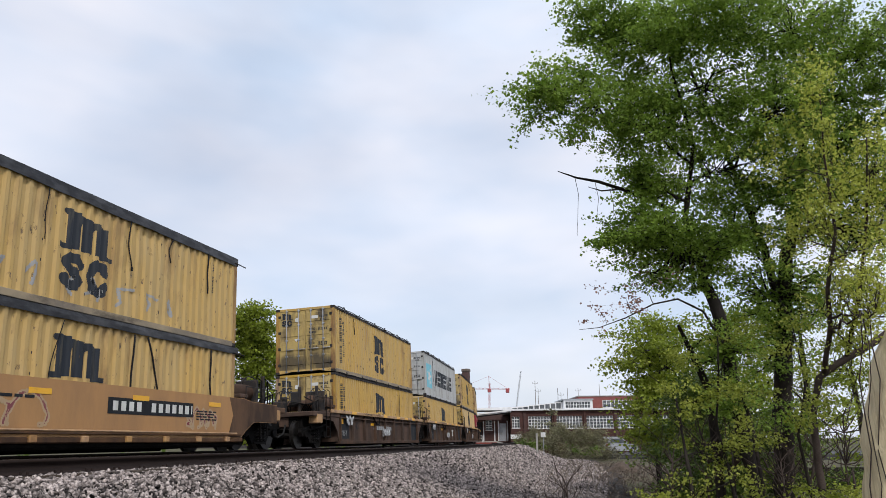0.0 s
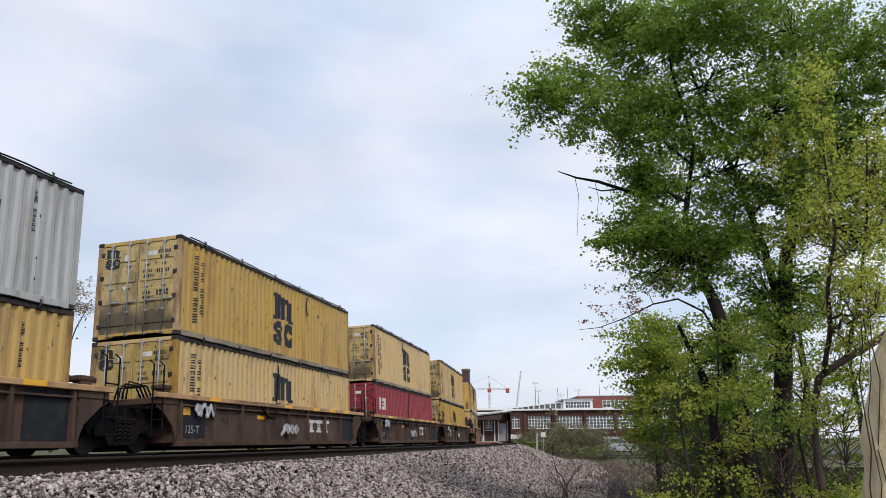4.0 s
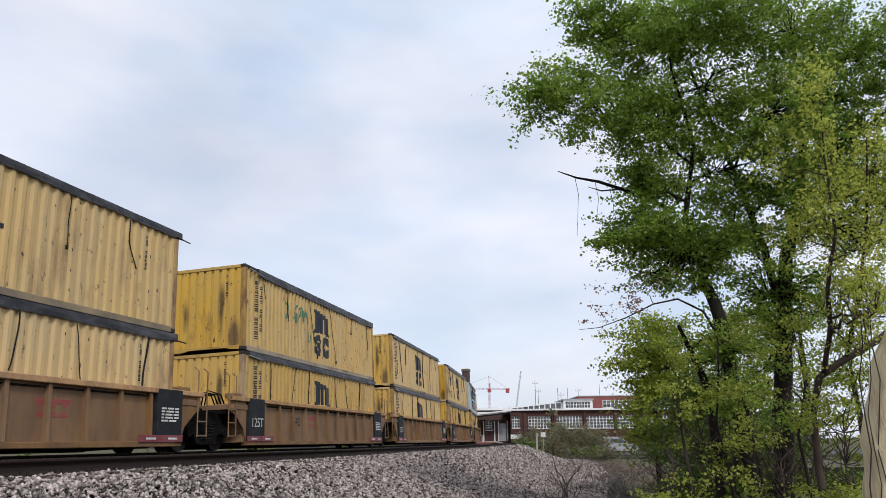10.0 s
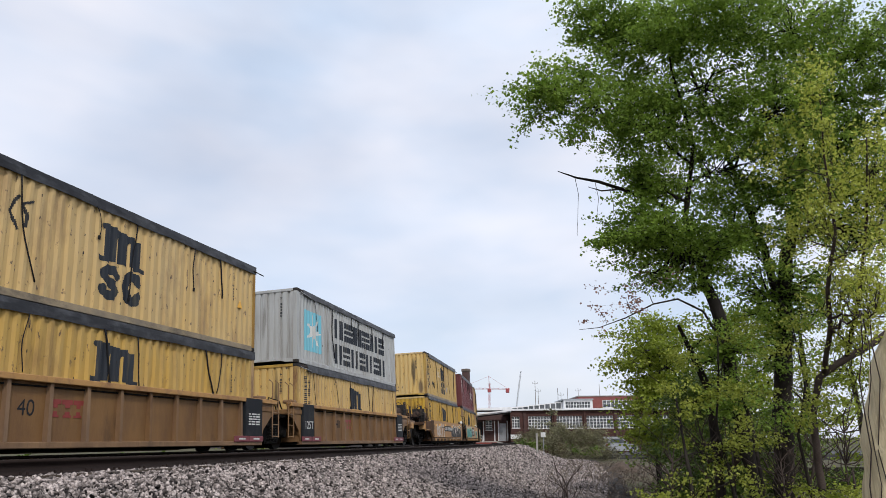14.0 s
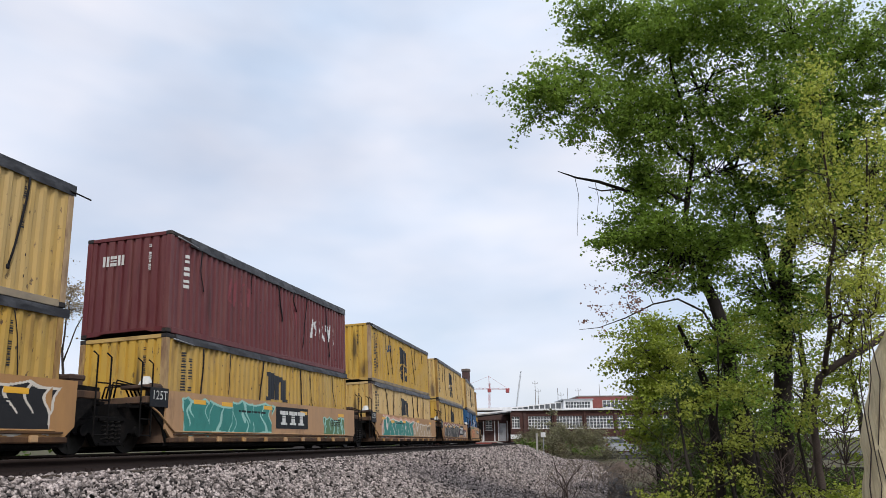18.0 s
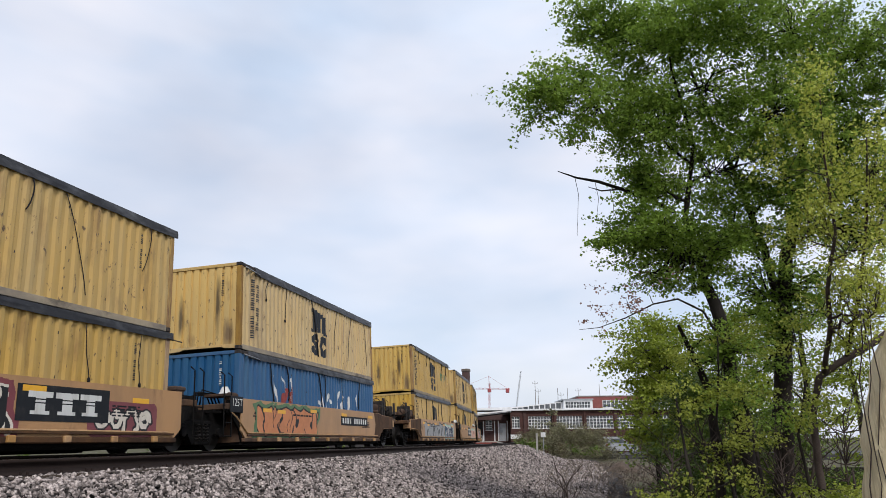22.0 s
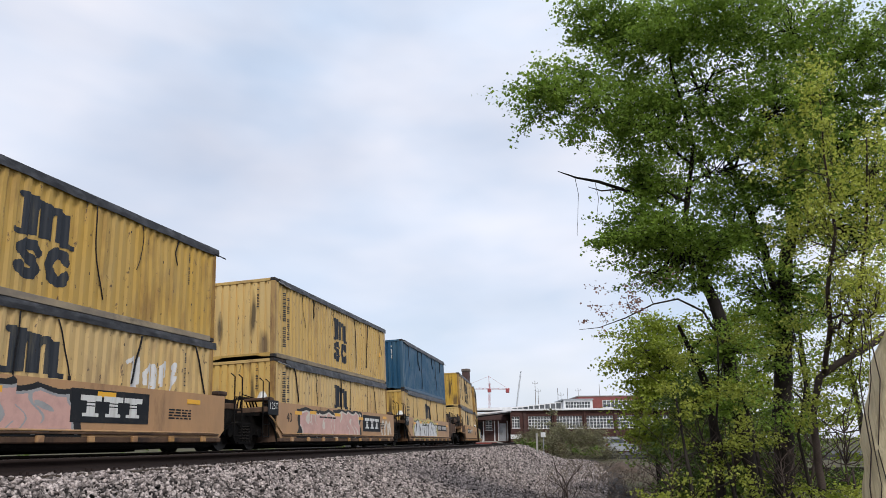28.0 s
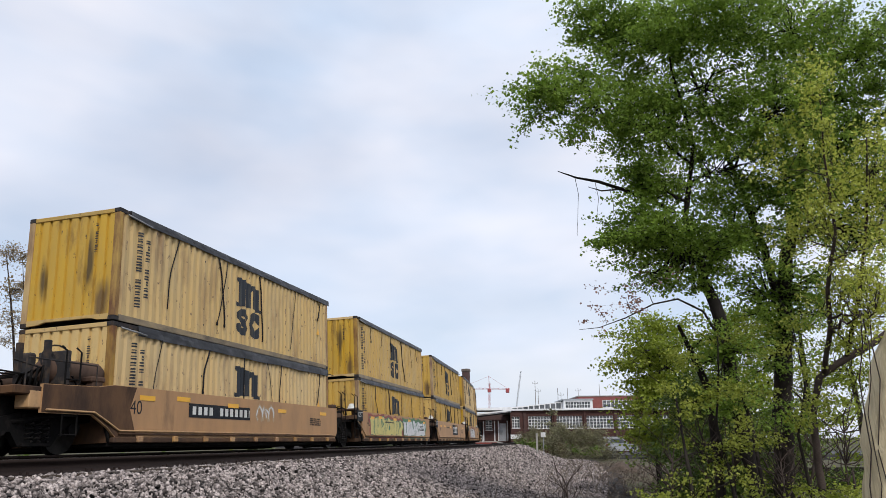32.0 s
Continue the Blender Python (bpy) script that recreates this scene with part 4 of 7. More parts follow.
def text_mesh(body, size, mat):
    """Stencilled characters that face +x, centred, reading towards +y."""
    cu = bpy.data.curves.new("stencil", "FONT")
    cu.body, cu.size, cu.align_x, cu.align_y = body, size, "CENTER", "CENTER"
    ob = new("stencil", cu)
    me = bpy.data.meshes.new_from_object(ob)
    bpy.data.objects.remove(ob)
    me.transform(Matrix(((0, 0, 1, 0), (1, 0, 0, 0), (0, 1, 0, 0), (0, 0, 0, 1))))
    me.materials.clear()
    me.materials.append(M[mat])
    return me


T40_DARK, T125, T125_DASH = text_mesh("40", 0.42, "panel"), text_mesh("125T", 0.36, "white"), text_mesh("125-T", 0.27, "spray_smoke")
T_LOAD = text_mesh("52,900 LBS. MAX. GROSS WT. FOR 20 FT. CONTAINER", 0.10, "panel")
XS = 1.45              # half width over the side sills


def plain_bars(name, y0, y1, z0, z1, rows, mat, seed, x=XS + 0.004):
    """Small unreadable lettering as rows of bars."""
    rng = random.Random(seed)
    g = Geo()
    h = (z1 - z0) / rows
    for r in range(rows):
        y = y0
        while y < y1 - 0.05:
            w = rng.uniform(0.08, 0.3)
            g.box(x, y, z0 + r * h + 0.2 * h, x + 0.003, min(y + w, y1), z0 + r * h + 0.75 * h)
            y += w + 0.05
    return g.mesh(name, mat)


def three_letter_mark(w, h, mat):
    """Three heavy block shapes with speed lines, facing +x."""
    def inside(y, z):
        hit = box_mask(y, z, (-w / 2, -w * 0.18, h * 0.22, h / 2), (-w * 0.41, -w * 0.28, -h / 2, h * 0.3), (-w * 0.15, w * 0.17, h * 0.22, h / 2),
                       (-w * 0.06, w * 0.08, -h / 2, h * 0.3), (-w * 0.46, -w * 0.22, -h / 2, -h * 0.34), (-w * 0.11, w * 0.13, -h / 2, -h * 0.34))
        hit |= box_mask(y, z, (w * 0.19, w / 2, h * 0.22, h / 2), (w * 0.28, w * 0.41, -h / 2, h * 0.3), (w * 0.22, w * 0.46, -h / 2, -h * 0.34))
        return hit & ~((np.abs(z) < h * 0.2) & ((z / h * 14) % 1 < 0.25))
    return decal("block_mark", inside, -w / 2, w / 2 + 0.05, -h / 2, h / 2, mat, 0.022, ripple=False)


MARK_WHITE, MARK_RED = three_letter_mark(1.9, 0.42, "white"), three_letter_mark(0.9, 0.34, "spray_fadedred")
TAPE = Geo().box(0, -0.28, -0.055, 0.006, 0.28, 0.055, 0.002).mesh("reflector", "reflector")
TAPE_BIG = Geo().box(0, -0.20, -0.13, 0.006, 0.20, 0.13, 0.002).mesh("reflector", "reflector")


def bogie_meshes():
    """Cast side frame with its spring nest, bolster, axle box; and a wheelset."""
    g = Geo()
    pts = [(-1.18, 0.52), (-1.12, 0.64), (-0.72, 0.70), (-0.34, 0.78), (0.34, 0.78), (0.72, 0.70), (1.12, 0.64), (1.18, 0.52), (1.10, 0.38), (0.86, 0.40),
           (0.62, 0.42), (0.42, 0.16), (-0.42, 0.16), (-0.62, 0.42), (-0.86, 0.40), (-1.10, 0.38)]
    g.prism(pts, 0, -0.07, 0.07)
    g.box(-0.10, -0.36, 0.15, 0.12, 0.36, 0.22, 0.01)
    g.box(-0.10, -0.40, 0.66, 0.12, 0.40, 0.74, 0.01)
    for y in (-0.885, 0.885):
        g.tube([(0.05, y, 0.46), (0.14, y, 0.46)], 0.12, 12)
    frame_me = g.mesh("side_frame", "iron")
    sp = Geo()
    for y in (-0.20, 0.0, 0.20):
        pts = [(0.09 + 0.065 * math.cos(a), y + 0.075 * math.sin(a), 0.23 + 0.42 * a / (10 * math.pi)) for a in np.linspace(0, 10 * math.pi, 60)]
        sp.tube(pts, 0.014, 5)
    spring_me = sp.mesh("spring_nest", "wheel", True)
    bol = Geo().box(-0.95, -0.20, 0.42, 0.95, 0.20, 0.66, 0.03).box(-0.25, -0.25, 0.60, 0.25, 0.25, 0.95, 0.04).mesh("bolster", "iron")
    w = Geo().tube([(-1.02, 0, 0), (1.02, 0, 0)], 0.075, 10)
    for sx in (-1, 1):
        for x0, x1, r in ((0.685, 0.72, 0.485), (0.72, 0.815, 0.458)):
            w.tube([(sx * x0, 0, 0), (sx * x1, 0, 0)], r, 36)
        for k in range(4):
            a = k * math.pi / 2
            w.tube([(sx * 0.81, 0.28 * math.cos(a), 0.28 * math.sin(a)), (sx * 0.823, 0.28 * math.cos(a), 0.28 * math.sin(a))], 0.05, 8)
    return frame_me, spring_me, bol, w.mesh("wheelset", "wheel")


BOGIE = bogie_meshes()
WHEELSETS = []
WHEEL_Z = 0.458


def bogie(parent, y):
    b = part("bogie", BOGIE[2], parent, at=(0, y, 0), label="sooty black cast steel bogie")
    for sx in (-1, 1):
        part("side_frame", BOGIE[0], b, at=(sx * 0.98, 0, 0))
        part("spring_nest", BOGIE[1], b, at=pose(sx * 0.98, 0, 0, 0, 0, 0 if sx > 0 else 180))
    for dy in (-0.885, 0.885):
        w = new("wheelset", BOGIE[3])
        w.parent = b
        w.matrix_parent_inverse = Matrix.Translation((0, dy, WHEEL_Z))
        WHEELSETS.append(w)


LADDER = Geo()
for _y in (-0.2, 0.2):
    LADDER.tube([(0, _y, 0.32), (0, _y, 1.95), (-0.12, _y, 2.05)], 0.018, 6)
for _z in (0.35, 0.70, 1.05, 1.40):
    LADDER.tube([(0, -0.2, _z), (0, 0.2, _z)], 0.017, 6)
LADDER = LADDER.mesh("ladder", "ochre")
GRAB = Geo().tube([(0, -0.2, 1.2), (0, -0.2, 1.85), (0, 0.2, 1.85), (0, 0.2, 1.2)], 0.017, 6).mesh("grab_iron", "ochre")
TANK = Geo().tube([(-0.62, 0, 0), (-0.60, 0, 0), (-0.5, 0, 0), (0.5, 0, 0), (0.60, 0, 0), (0.62, 0, 0)], [0.05, 0.14, 0.2, 0.2, 0.14, 0.05], 14).mesh("air_tank", "rust_brown", True)
POST_MESH = Geo().box(-0.05, -0.06, 0, 0.05, 0.06, 0.95, 0.01).mesh("end_post", "soot")
HAND_WHEEL = Geo().tube([(0.27 * math.cos(a), 0, 0.27 * math.sin(a)) for a in np.linspace(0, 2 * math.pi, 19)], 0.018, 6)
for _k in range(3):
    HAND_WHEEL.tube([(0.27 * math.cos(_k * 2.1), 0, 0.27 * math.sin(_k * 2.1)), (0, 0, 0)], 0.014, 5)
HAND_WHEEL = HAND_WHEEL.mesh("brake_wheel", "soot")
COUPLER = Geo().box(-0.12, -1.35, 0.66, 0.12, 0.2, 0.92, 0.03).box(-0.2, -1.55, 0.62, 0.2, -1.15, 0.97, 0.05).mesh("coupler", "iron")
HOSE = Geo().tube([(0.35, -0.2, 0.8), (0.4, -0.5, 0.5), (0.38, -0.9, 0.38), (0.3, -1.3, 0.5)], 0.03, 7).mesh("brake_hose", "rubber")
BRACKET = Geo().box(-0.10, -0.16, 0, 0.08, 0.16, 0.26, 0.02).box(-0.22, -0.22, 0.22, 0.1, 0.22, 0.34, 0.03).mesh("container_guide", "ochre")
PIPE_KNOT = Geo()
for _k in range(4):
    PIPE_KNOT.tube([(0.1 * _k - 0.2, -0.3, 0), (0.1 * _k - 0.15, -0.28, 0.25 + 0.05 * _k), (0.1 * _k, 0.2, 0.3), (0.1 * _k, 0.4, 0.05)], 0.022, 6)
PIPE_KNOT = PIPE_KNOT.mesh("brake_piping", "iron", True)
CONE = Geo().tube([(0, 0, 0), (0, 0, 0.02), (0, 0, 0.2)], [0.2, 0.17, 0.08], 8).mesh("deck_cap", "white")


def graffiti(unit, seed, y0, y1, z0, z1, count, fill, outline, back=None, thick=0.085):
    """A sprayed piece of bulging strokes: ground, outline and fill, each a layer of paint on the plate."""
    z0, z1 = 0.92 * z0, 0.92 * z1
    rng = random.Random(seed)
    w, h = (y1 - y0) / count, z1 - z0
    segs = []
    for k in range(count):
        kind = rng.randrange(4)
        flip = rng.choice((-1, 1))
        if kind == 0:
            line = [(0.5 + flip * 0.40 * math.cos(a) * (1 - a / 14), 0.48 + 0.44 * math.sin(a) * (1 - a / 14)) for a in np.linspace(0.0, 8.5, 13)]
        elif kind == 1:
            line = [(0.5 + flip * q, b) for q, b in ((-0.5, 0.95), (0.25, 0.70), (-0.2, 0.52), (0.3, 0.30), (-0.1, 0.22), (0.5, 0.02))]
        elif kind == 2:
            line = [(0.5 + flip * 0.45 * math.sin(a), 0.5 + 0.46 * math.cos(1.4 * a)) for a in np.linspace(-2.0, 2.4, 10)]
        else:
            line = [(0.5 + flip * q, b) for q, b in ((-0.45, 0.15), (-0.2, 0.9), (0.1, 0.25), (0.05, 0.8), (0.45, 0.55), (0.3, 0.05))]
        lean = rng.uniform(-0.12, 0.12)
        pts = [(y0 + w * (k - 0.06 + 1.12 * a + lean * (b - 0.5)) + rng.uniform(-0.03, 0.03), z0 + h * (0.05 + 0.9 * b)) for a, b in line]
        segs += list(zip(pts[:-1], pts[1:]))

    def dist(y, z):
        d = np.full(y.shape, 9.0)
        for (a, b), (c, e) in segs:
            u = np.clip(((y - a) * (c - a) + (z - b) * (e - b)) / ((c - a) ** 2 + (e - b) ** 2 + 1e-6), 0, 1)
            d = np.minimum(d, np.hypot(y - a - u * (c - a), z - b - u * (e - b)))
        return d + 0.02 * np.sin(y * 17 + seed) * np.sin(z * 13)
    thick = thick * 0.95 if thick > 0.06 else thick
    layers = [(outline, thick, thick + 0.045), (fill, -1, thick)]
    if back:
        layers.insert(0, (back, thick + 0.045, thick + 0.26))
    for i, (col, lo, hi) in enumerate(layers):
        me = decal("graffiti", lambda y, z: (dist(y, z) > lo) & (dist(y, z) <= hi), y0 - 0.2, y1 + 0.2, max(z0 - 0.15, 0.31), min(z1 + 0.12, 1.37), "spray_" + col,
                   0.019, XS + 0.001, False)
        part("graffiti", me, unit, label=f"{col} sprayed graffiti")


def block_piece(unit, seed, y0, y1, z0, z1, count, fill, outline, back=None, thick=0.1):
    """A sprayed piece of interlocking swollen blocks: each block has slits and a hollow, ringed by a thin line."""
    z0, z1 = 0.92 * z0, 0.92 * z1
    rng = random.Random(seed)
    w, h = (y1 - y0) / count, z1 - z0
    lean, wave = rng.uniform(-0.16, 0.16), rng.uniform(0, 6)
    cells = []
    for k in range(count):
        cuts = [(rng.uniform(0.25, 0.75), rng.uniform(0.3, 0.62), rng.uniform(0.012, 0.055), rng.uniform(-0.45, 0.45), side) for side in rng.sample((0, 1, 1, 0), rng.choice((1, 2, 2)))]
        hole = (rng.uniform(0.35, 0.65), rng.uniform(0.4, 0.68), rng.uniform(0.05, 0.10), rng.uniform(0.07, 0.15), rng.uniform(-0.5, 0.5)) if rng.random() < 0.6 else None
        cells.append((cuts, hole, rng.uniform(0.0, 0.16), rng.uniform(0.0, 0.12), rng.uniform(0.6, 1.7), rng.uniform(0, 3)))

    def kinds(y, z):
        v = (z - z0) / h
        pos = (y - y0) / w + lean * (v - 0.5) + 0.13 * np.sin(4.2 * v + wave + 2.0 * np.floor((y - y0) / w)) + 0.05 * np.sin(11 * v + seed)
        k = np.clip(np.floor(pos), 0, count - 1).astype(int)
        u = pos - k
        d = np.minimum(u, 1 - u) * w
        lo, hi = np.zeros(y.shape), np.ones(y.shape)
        for i, (cuts, hole, a, b, f, ph) in enumerate(cells):
            here = k == i
            top, low = 1 - a - 0.10 * np.abs(np.sin(math.pi * f * u + ph)), b * 0.6 + 0.07 * np.abs(np.sin(math.pi * f * u + 2 * ph))
            di = np.minimum((v - low) * h, (top - v) * h)
            for cu, deep, wide, tilt, side in cuts:
                q = (top - v) / deep if side else (v - low) / deep
                di = np.minimum(di, np.where(q < 1.05, np.maximum((np.abs(u - cu - tilt * (v - 0.5)) - wide * np.clip(1 - q, 0, 1) ** 0.7) * w, (q - 1) * deep * h), 9.0))
            if hole:
                hu, hv, ha, hb, sk = hole
                di = np.minimum(di, (np.hypot((u - hu - sk * (v - hv)) / ha, (v - hv) / hb) - 1) * min(ha * w, hb * h))
            d = np.where(here, np.minimum(d, di), d)
            lo, hi = np.where(here, low, lo), np.where(here, top, hi)
        inside = (v > lo - 0.035) & (v < hi + 0.035) & (pos > -0.04) & (pos < count + 0.04)
        line = 0.021
        out = np.zeros(y.shape, int)
        out[inside & (d >= line)] = 1
        out[inside & (d < line)] = 2
        out[~inside & (v > lo - 0.16) & (v < hi + 0.14) & (pos > -0.22) & (pos < count + 0.18)] = 4
        return out
    for col, ids in ((back, (4,)), (outline, (2,)), (fill, (1,))):
        if col:
            me = decal("graffiti", lambda y, z: np.isin(kinds(y, z), ids), y0 - 0.3, y1 + 0.3, max(z0 - 0.2, 0.31), min(z1 + 0.12, 1.37), "spray_" + col, 0.0165, XS + 0.001, False)
            part("graffiti", me, unit, label=f"{col} sprayed graffiti")


def wall_tag(wall, seed, y0, y1, z0, z1, count, colour, thick=0.028):
    """A quick sprayed scrawl on a ribbed container wall."""
    rng = random.Random(seed)
    w, h = (y1 - y0) / count, z1 - z0
    segs = []
    for k in range(count):
        cx = y0 + w * (k + 0.5)
        pts = [(cx + rng.uniform(-0.4, 0.4) * w, z0 + h * q) for q in rng.sample((0.05, 0.2, 0.5, 0.8, 0.95), 4)]
        segs += list(zip(pts[:-1], pts[1:]))

    def inside(y, z):
        d = np.full(y.shape, 9.0)
        for (a, b), (c, e) in segs:
            u = np.clip(((y - a) * (c - a) + (z - b) * (e - b)) / ((c - a) ** 2 + (e - b) ** 2 + 1e-6), 0, 1)
            d = np.minimum(d, np.hypot(y - a - u * (c - a), z - b - u * (e - b)))
        return d < thick
    part("graffiti", decal("graffiti", inside, y0 - 0.1, y1 + 0.1, z0 - 0.05, z1 + 0.05, "spray_" + colour, 0.02), wall, label=f"{colour} sprayed scrawl")


def well_car(kind, first, last, seed):
    """One unit of an articulated well car: side sills, floor, end platforms, bogie, ladders and markings."""
    rng = random.Random(seed)
    body = dict(A="rust_brown", B="ochre", C="tan")[kind]
    word = dict(A="rusty brown ribbed", B="ochre brown ribbed", C="tan smooth-sided")[kind]
    u = thing("well_car", f"{word} railway well car unit carrying two stacked containers", "rail wagon", group="well cars of the train")
    top = dict(A=1.33, B=1.42, C=1.38)[kind]
    half = CL / 2 + 0.12
    for sx in (-1, 1):
        m = Matrix.Identity(4) if sx > 0 else Matrix.Rotation(math.pi, 4, "Z")
        if kind == "C":
            # the plate runs on over the bogie only at the ends of a five-unit car
            f_end, r_end = (first, last) if sx > 0 else (last, first)
            outline = [(-half - 2.0, 1.27), (-half - 0.5, 1.31), (-half, top)] if f_end else [(-half - 0.12, top)]
            outline += [(half, top), (half + 0.5, 1.31), (half + 2.0, 1.27), (half + 2.0, 0.74), (half + 0.62, 0.74), (half + 0.15, 0.50)] if r_end else [(half + 0.12, top), (half + 0.12, 0.5)]
            outline += [(half - 0.12, 0.30), (-half + 0.12, 0.30)]
            outline += [(-half - 0.15, 0.50), (-half - 0.62, 0.74), (-half - 2.0, 0.74)] if f_end else [(-half - 0.12, 0.5)]
            pl = Geo().prism(outline, 0, XS - 0.06, XS)
            part("side_plate", pl.mesh("side_plate", body), u, at=m)
            if f_end:
                part("end_plate", Geo().prism([(-half - 1.99, 1.26), (-half - 0.5, 1.30), (-half, top - 0.01), (-half + 0.75, top - 0.01), (-half + 0.55, 0.9), (-half + 0.8, 0.32), (-half + 0.13, 0.31), (-half - 0.14, 0.51), (-half - 0.61, 0.75), (-half - 1.99, 0.75)],
                                              0, XS + 0.0005, XS + 0.0035).mesh("end_plate", "rust_tan"), u, at=m, label="rusty stained end plate")
            if r_end:
                part("end_plate", Geo().prism([(half + 1.99, 1.26), (half + 0.5, 1.30), (half, top - 0.01), (half - 0.75, top - 0.01), (half - 0.55, 0.9), (half - 0.8, 0.32), (half - 0.13, 0.31), (half + 0.14, 0.51), (half + 0.61, 0.75), (half + 1.99, 0.75)],
                                              0, XS + 0.0005, XS + 0.0035).mesh("end_plate", "rust_tan"), u, at=m, label="rusty stained end plate")
            pipe = Geo().tube(([(XS + 0.03, -half - 1.9, 0.80), (XS + 0.03, -half - 0.6, 0.79), (XS + 0.03, -half - 0.2, 0.62)] if f_end else [(XS - 0.02, -half - 0.7, 1.0), (XS + 0.0, -half - 0.4, 0.86)]) + [(XS + 0.03, -half + 0.2, 0.44), (XS + 0.03, half - 0.4, 0.42)], 0.022, 6)
            part("train_line", pipe.mesh("train_line", "edge"), u, at=m)
            part("under_beam", Geo().box(XS - 0.5, -half + 0.25, 0.08, XS - 0.14, half - 0.25, 0.2, 0.02).mesh("under_beam", "iron"), u, at=m)
            led = Geo()
            led.box(XS - 0.03, -half + 0.2, 0.36, XS + 0.05, half - 0.2, 0.40, 0.006).box(XS - 0.10, -half + 0.05, 0.19, XS + 0.02, half - 0.05, 0.305, 0.02)
            part("lower_ledge", led.mesh("lower_ledge", "rust_tan"), u, at=m)
            if sx > 0:
                for k in range(9):
                    y = -half + 0.9 + k * (2 * half - 1.8) / 8
                    part("bracket", Geo().box(XS, y - 0.09, 0.20, XS + 0.075, y + 0.09, 0.33, 0.015).mesh("bracket", "edge"), u)
        else:
            pl = Geo().prism([(-half - 0.2, top - 0.02), (half + 0.2, top - 0.02), (half + 0.2, 0.9), (half, 0.16), (-half, 0.16), (-half - 0.2, 0.9)], 0, XS - 0.16, XS - 0.12)
            part("side_plate", pl.mesh("side_plate", body), u, at=m)
            tc = Geo().box(XS - 0.18, -half - 0.9, top - 0.12, XS + 0.02, half + 0.9, top, 0.012)
            part("top_chord", tc.mesh("top_chord", "edge"), u, at=m, label="pale orange-tan top chord")
            part("bottom_chord", Geo().box(XS - 0.2, -half, 0.10, XS, half, 0.22, 0.012).mesh("bottom_chord", body), u, at=m)
            n = 9 if kind == "A" else 13
            for k in range(n):
                y = -half + 0.15 + k * (2 * half - 0.3) / (n - 1)
                rib = Geo().prism([(XS - 0.125, 0.2), (XS + 0.0, 0.22), (XS - 0.03, top - 0.12), (XS - 0.125, top - 0.12)], 1, y - 0.045, y + 0.045)
                part("rib", rib.mesh("rib", body), u, at=m)
                if kind == "B" and k < n - 1 and sx > 0:
                    yb = y + (2 * half - 0.3) / (n - 1)
                    # one dark slat per bay stands in for shade and pipe under the chord
                    sl = Geo()
                    for q in range(1):
                        sl.box(XS - 0.122, y + 0.06, top - 0.20 - 0.055 * q, XS - 0.085, yb - 0.06, top - 0.17 - 0.055 * q)
                    part("louvre", sl.mesh("louvre", "iron"), u)
            if kind == "A" and sx > 0:
                g = Geo().tube([(XS - 0.06, -half + 0.2, top - 0.26), (XS - 0.06, half - 0.2, top - 0.26)], 0.03, 6)
                part("brake_pipe", g.mesh("brake_pipe", body), u)
                g = Geo().tube([(XS - 0.03, -1.9, 1.22), (XS + 0.02, -1.6, 0.92), (XS + 0.02, -1.2, 0.88), (XS - 0.03, -0.9, 1.18)], 0.035, 7)
                part("lever", g.mesh("lever", "iron"), u)
    part("well_floor", Geo().box(-XS + 0.1, -half, 0.12, XS - 0.1, half, 0.19, 0.01).box(-0.5, -half, 0.13, 0.5, half, 0.24, 0.02).mesh("well_floor", "iron"), u)
    # end platforms over the bogies
    dark = body if kind == "B" else "iron"
    for sy in (-1, 1):
        end = (first and sy < 0) or (last and sy > 0)
        reach = 2.75 if end else 1.62
        g = Geo().box(-XS + 0.03, sy * (half - 0.05), 1.06, XS - 0.03, sy * (CL / 2 + (reach if end else 0.95)), 1.22, 0.02)
        g.box(-0.45, sy * half, 0.72, 0.45, sy * (CL / 2 + reach - 0.1), 1.07, 0.03)
        g.box(-XS + 0.1, sy * half, 0.2, XS - 0.1, sy * (half + 0.06), 1.1)
        # sill widened into an added dark block that hides daylight under the platform
        sill = Geo().box(-0.95, sy * half, 0.62, 0.95, sy * (CL / 2 + reach - 0.15), 1.055, 0.02)
        for q in range(3):
            sill.box(-XS + 0.25, sy * (half + 0.25 + 0.42 * q), 0.97, XS - 0.25, sy * (half + 0.37 + 0.42 * q), 1.05)
        part("centre_sill", sill.mesh("centre_sill", "iron"), u)
        plat = part("end_platform", g.mesh("end_platform", dict(A="rust_brown", B="ochre", C="rust_tan")[kind]), u)
        for sx in (-1, 1):
            wing = Geo().prism([(sy * half, 0.2), (sy * (half + 0.16), 0.55), (sy * (half + 0.62), 0.92), (sy * (half + (1.7 if end else 0.80)), 0.98), (sy * (half + (1.7 if end else 0.80)), 1.30), (sy * half, top - 0.05)], 0,
                       sx * (XS - 0.05), sx * (XS - 0.10))
            part("end_wing", wing.mesh("end_wing", dark if kind != "A" else "rust_brown"), plat)
        for sx in (-1, 1):
            part("ladder", LADDER, plat, None if kind == "B" else "iron", at=(sx * (XS - 0.02), sy * (CL / 2 + (1.35 if end else 0.98)), 0))
        part("container_guide", BRACKET, plat, None if kind == "B" else "rust_brown", at=(XS - 0.25, sy * (CL / 2 + 0.42), 1.2))
        part("container_guide", BRACKET, plat, None if kind == "B" else "rust_brown", at=pose(-XS + 0.25, sy * (CL / 2 + 0.42), 1.2, 0, 0, 180))
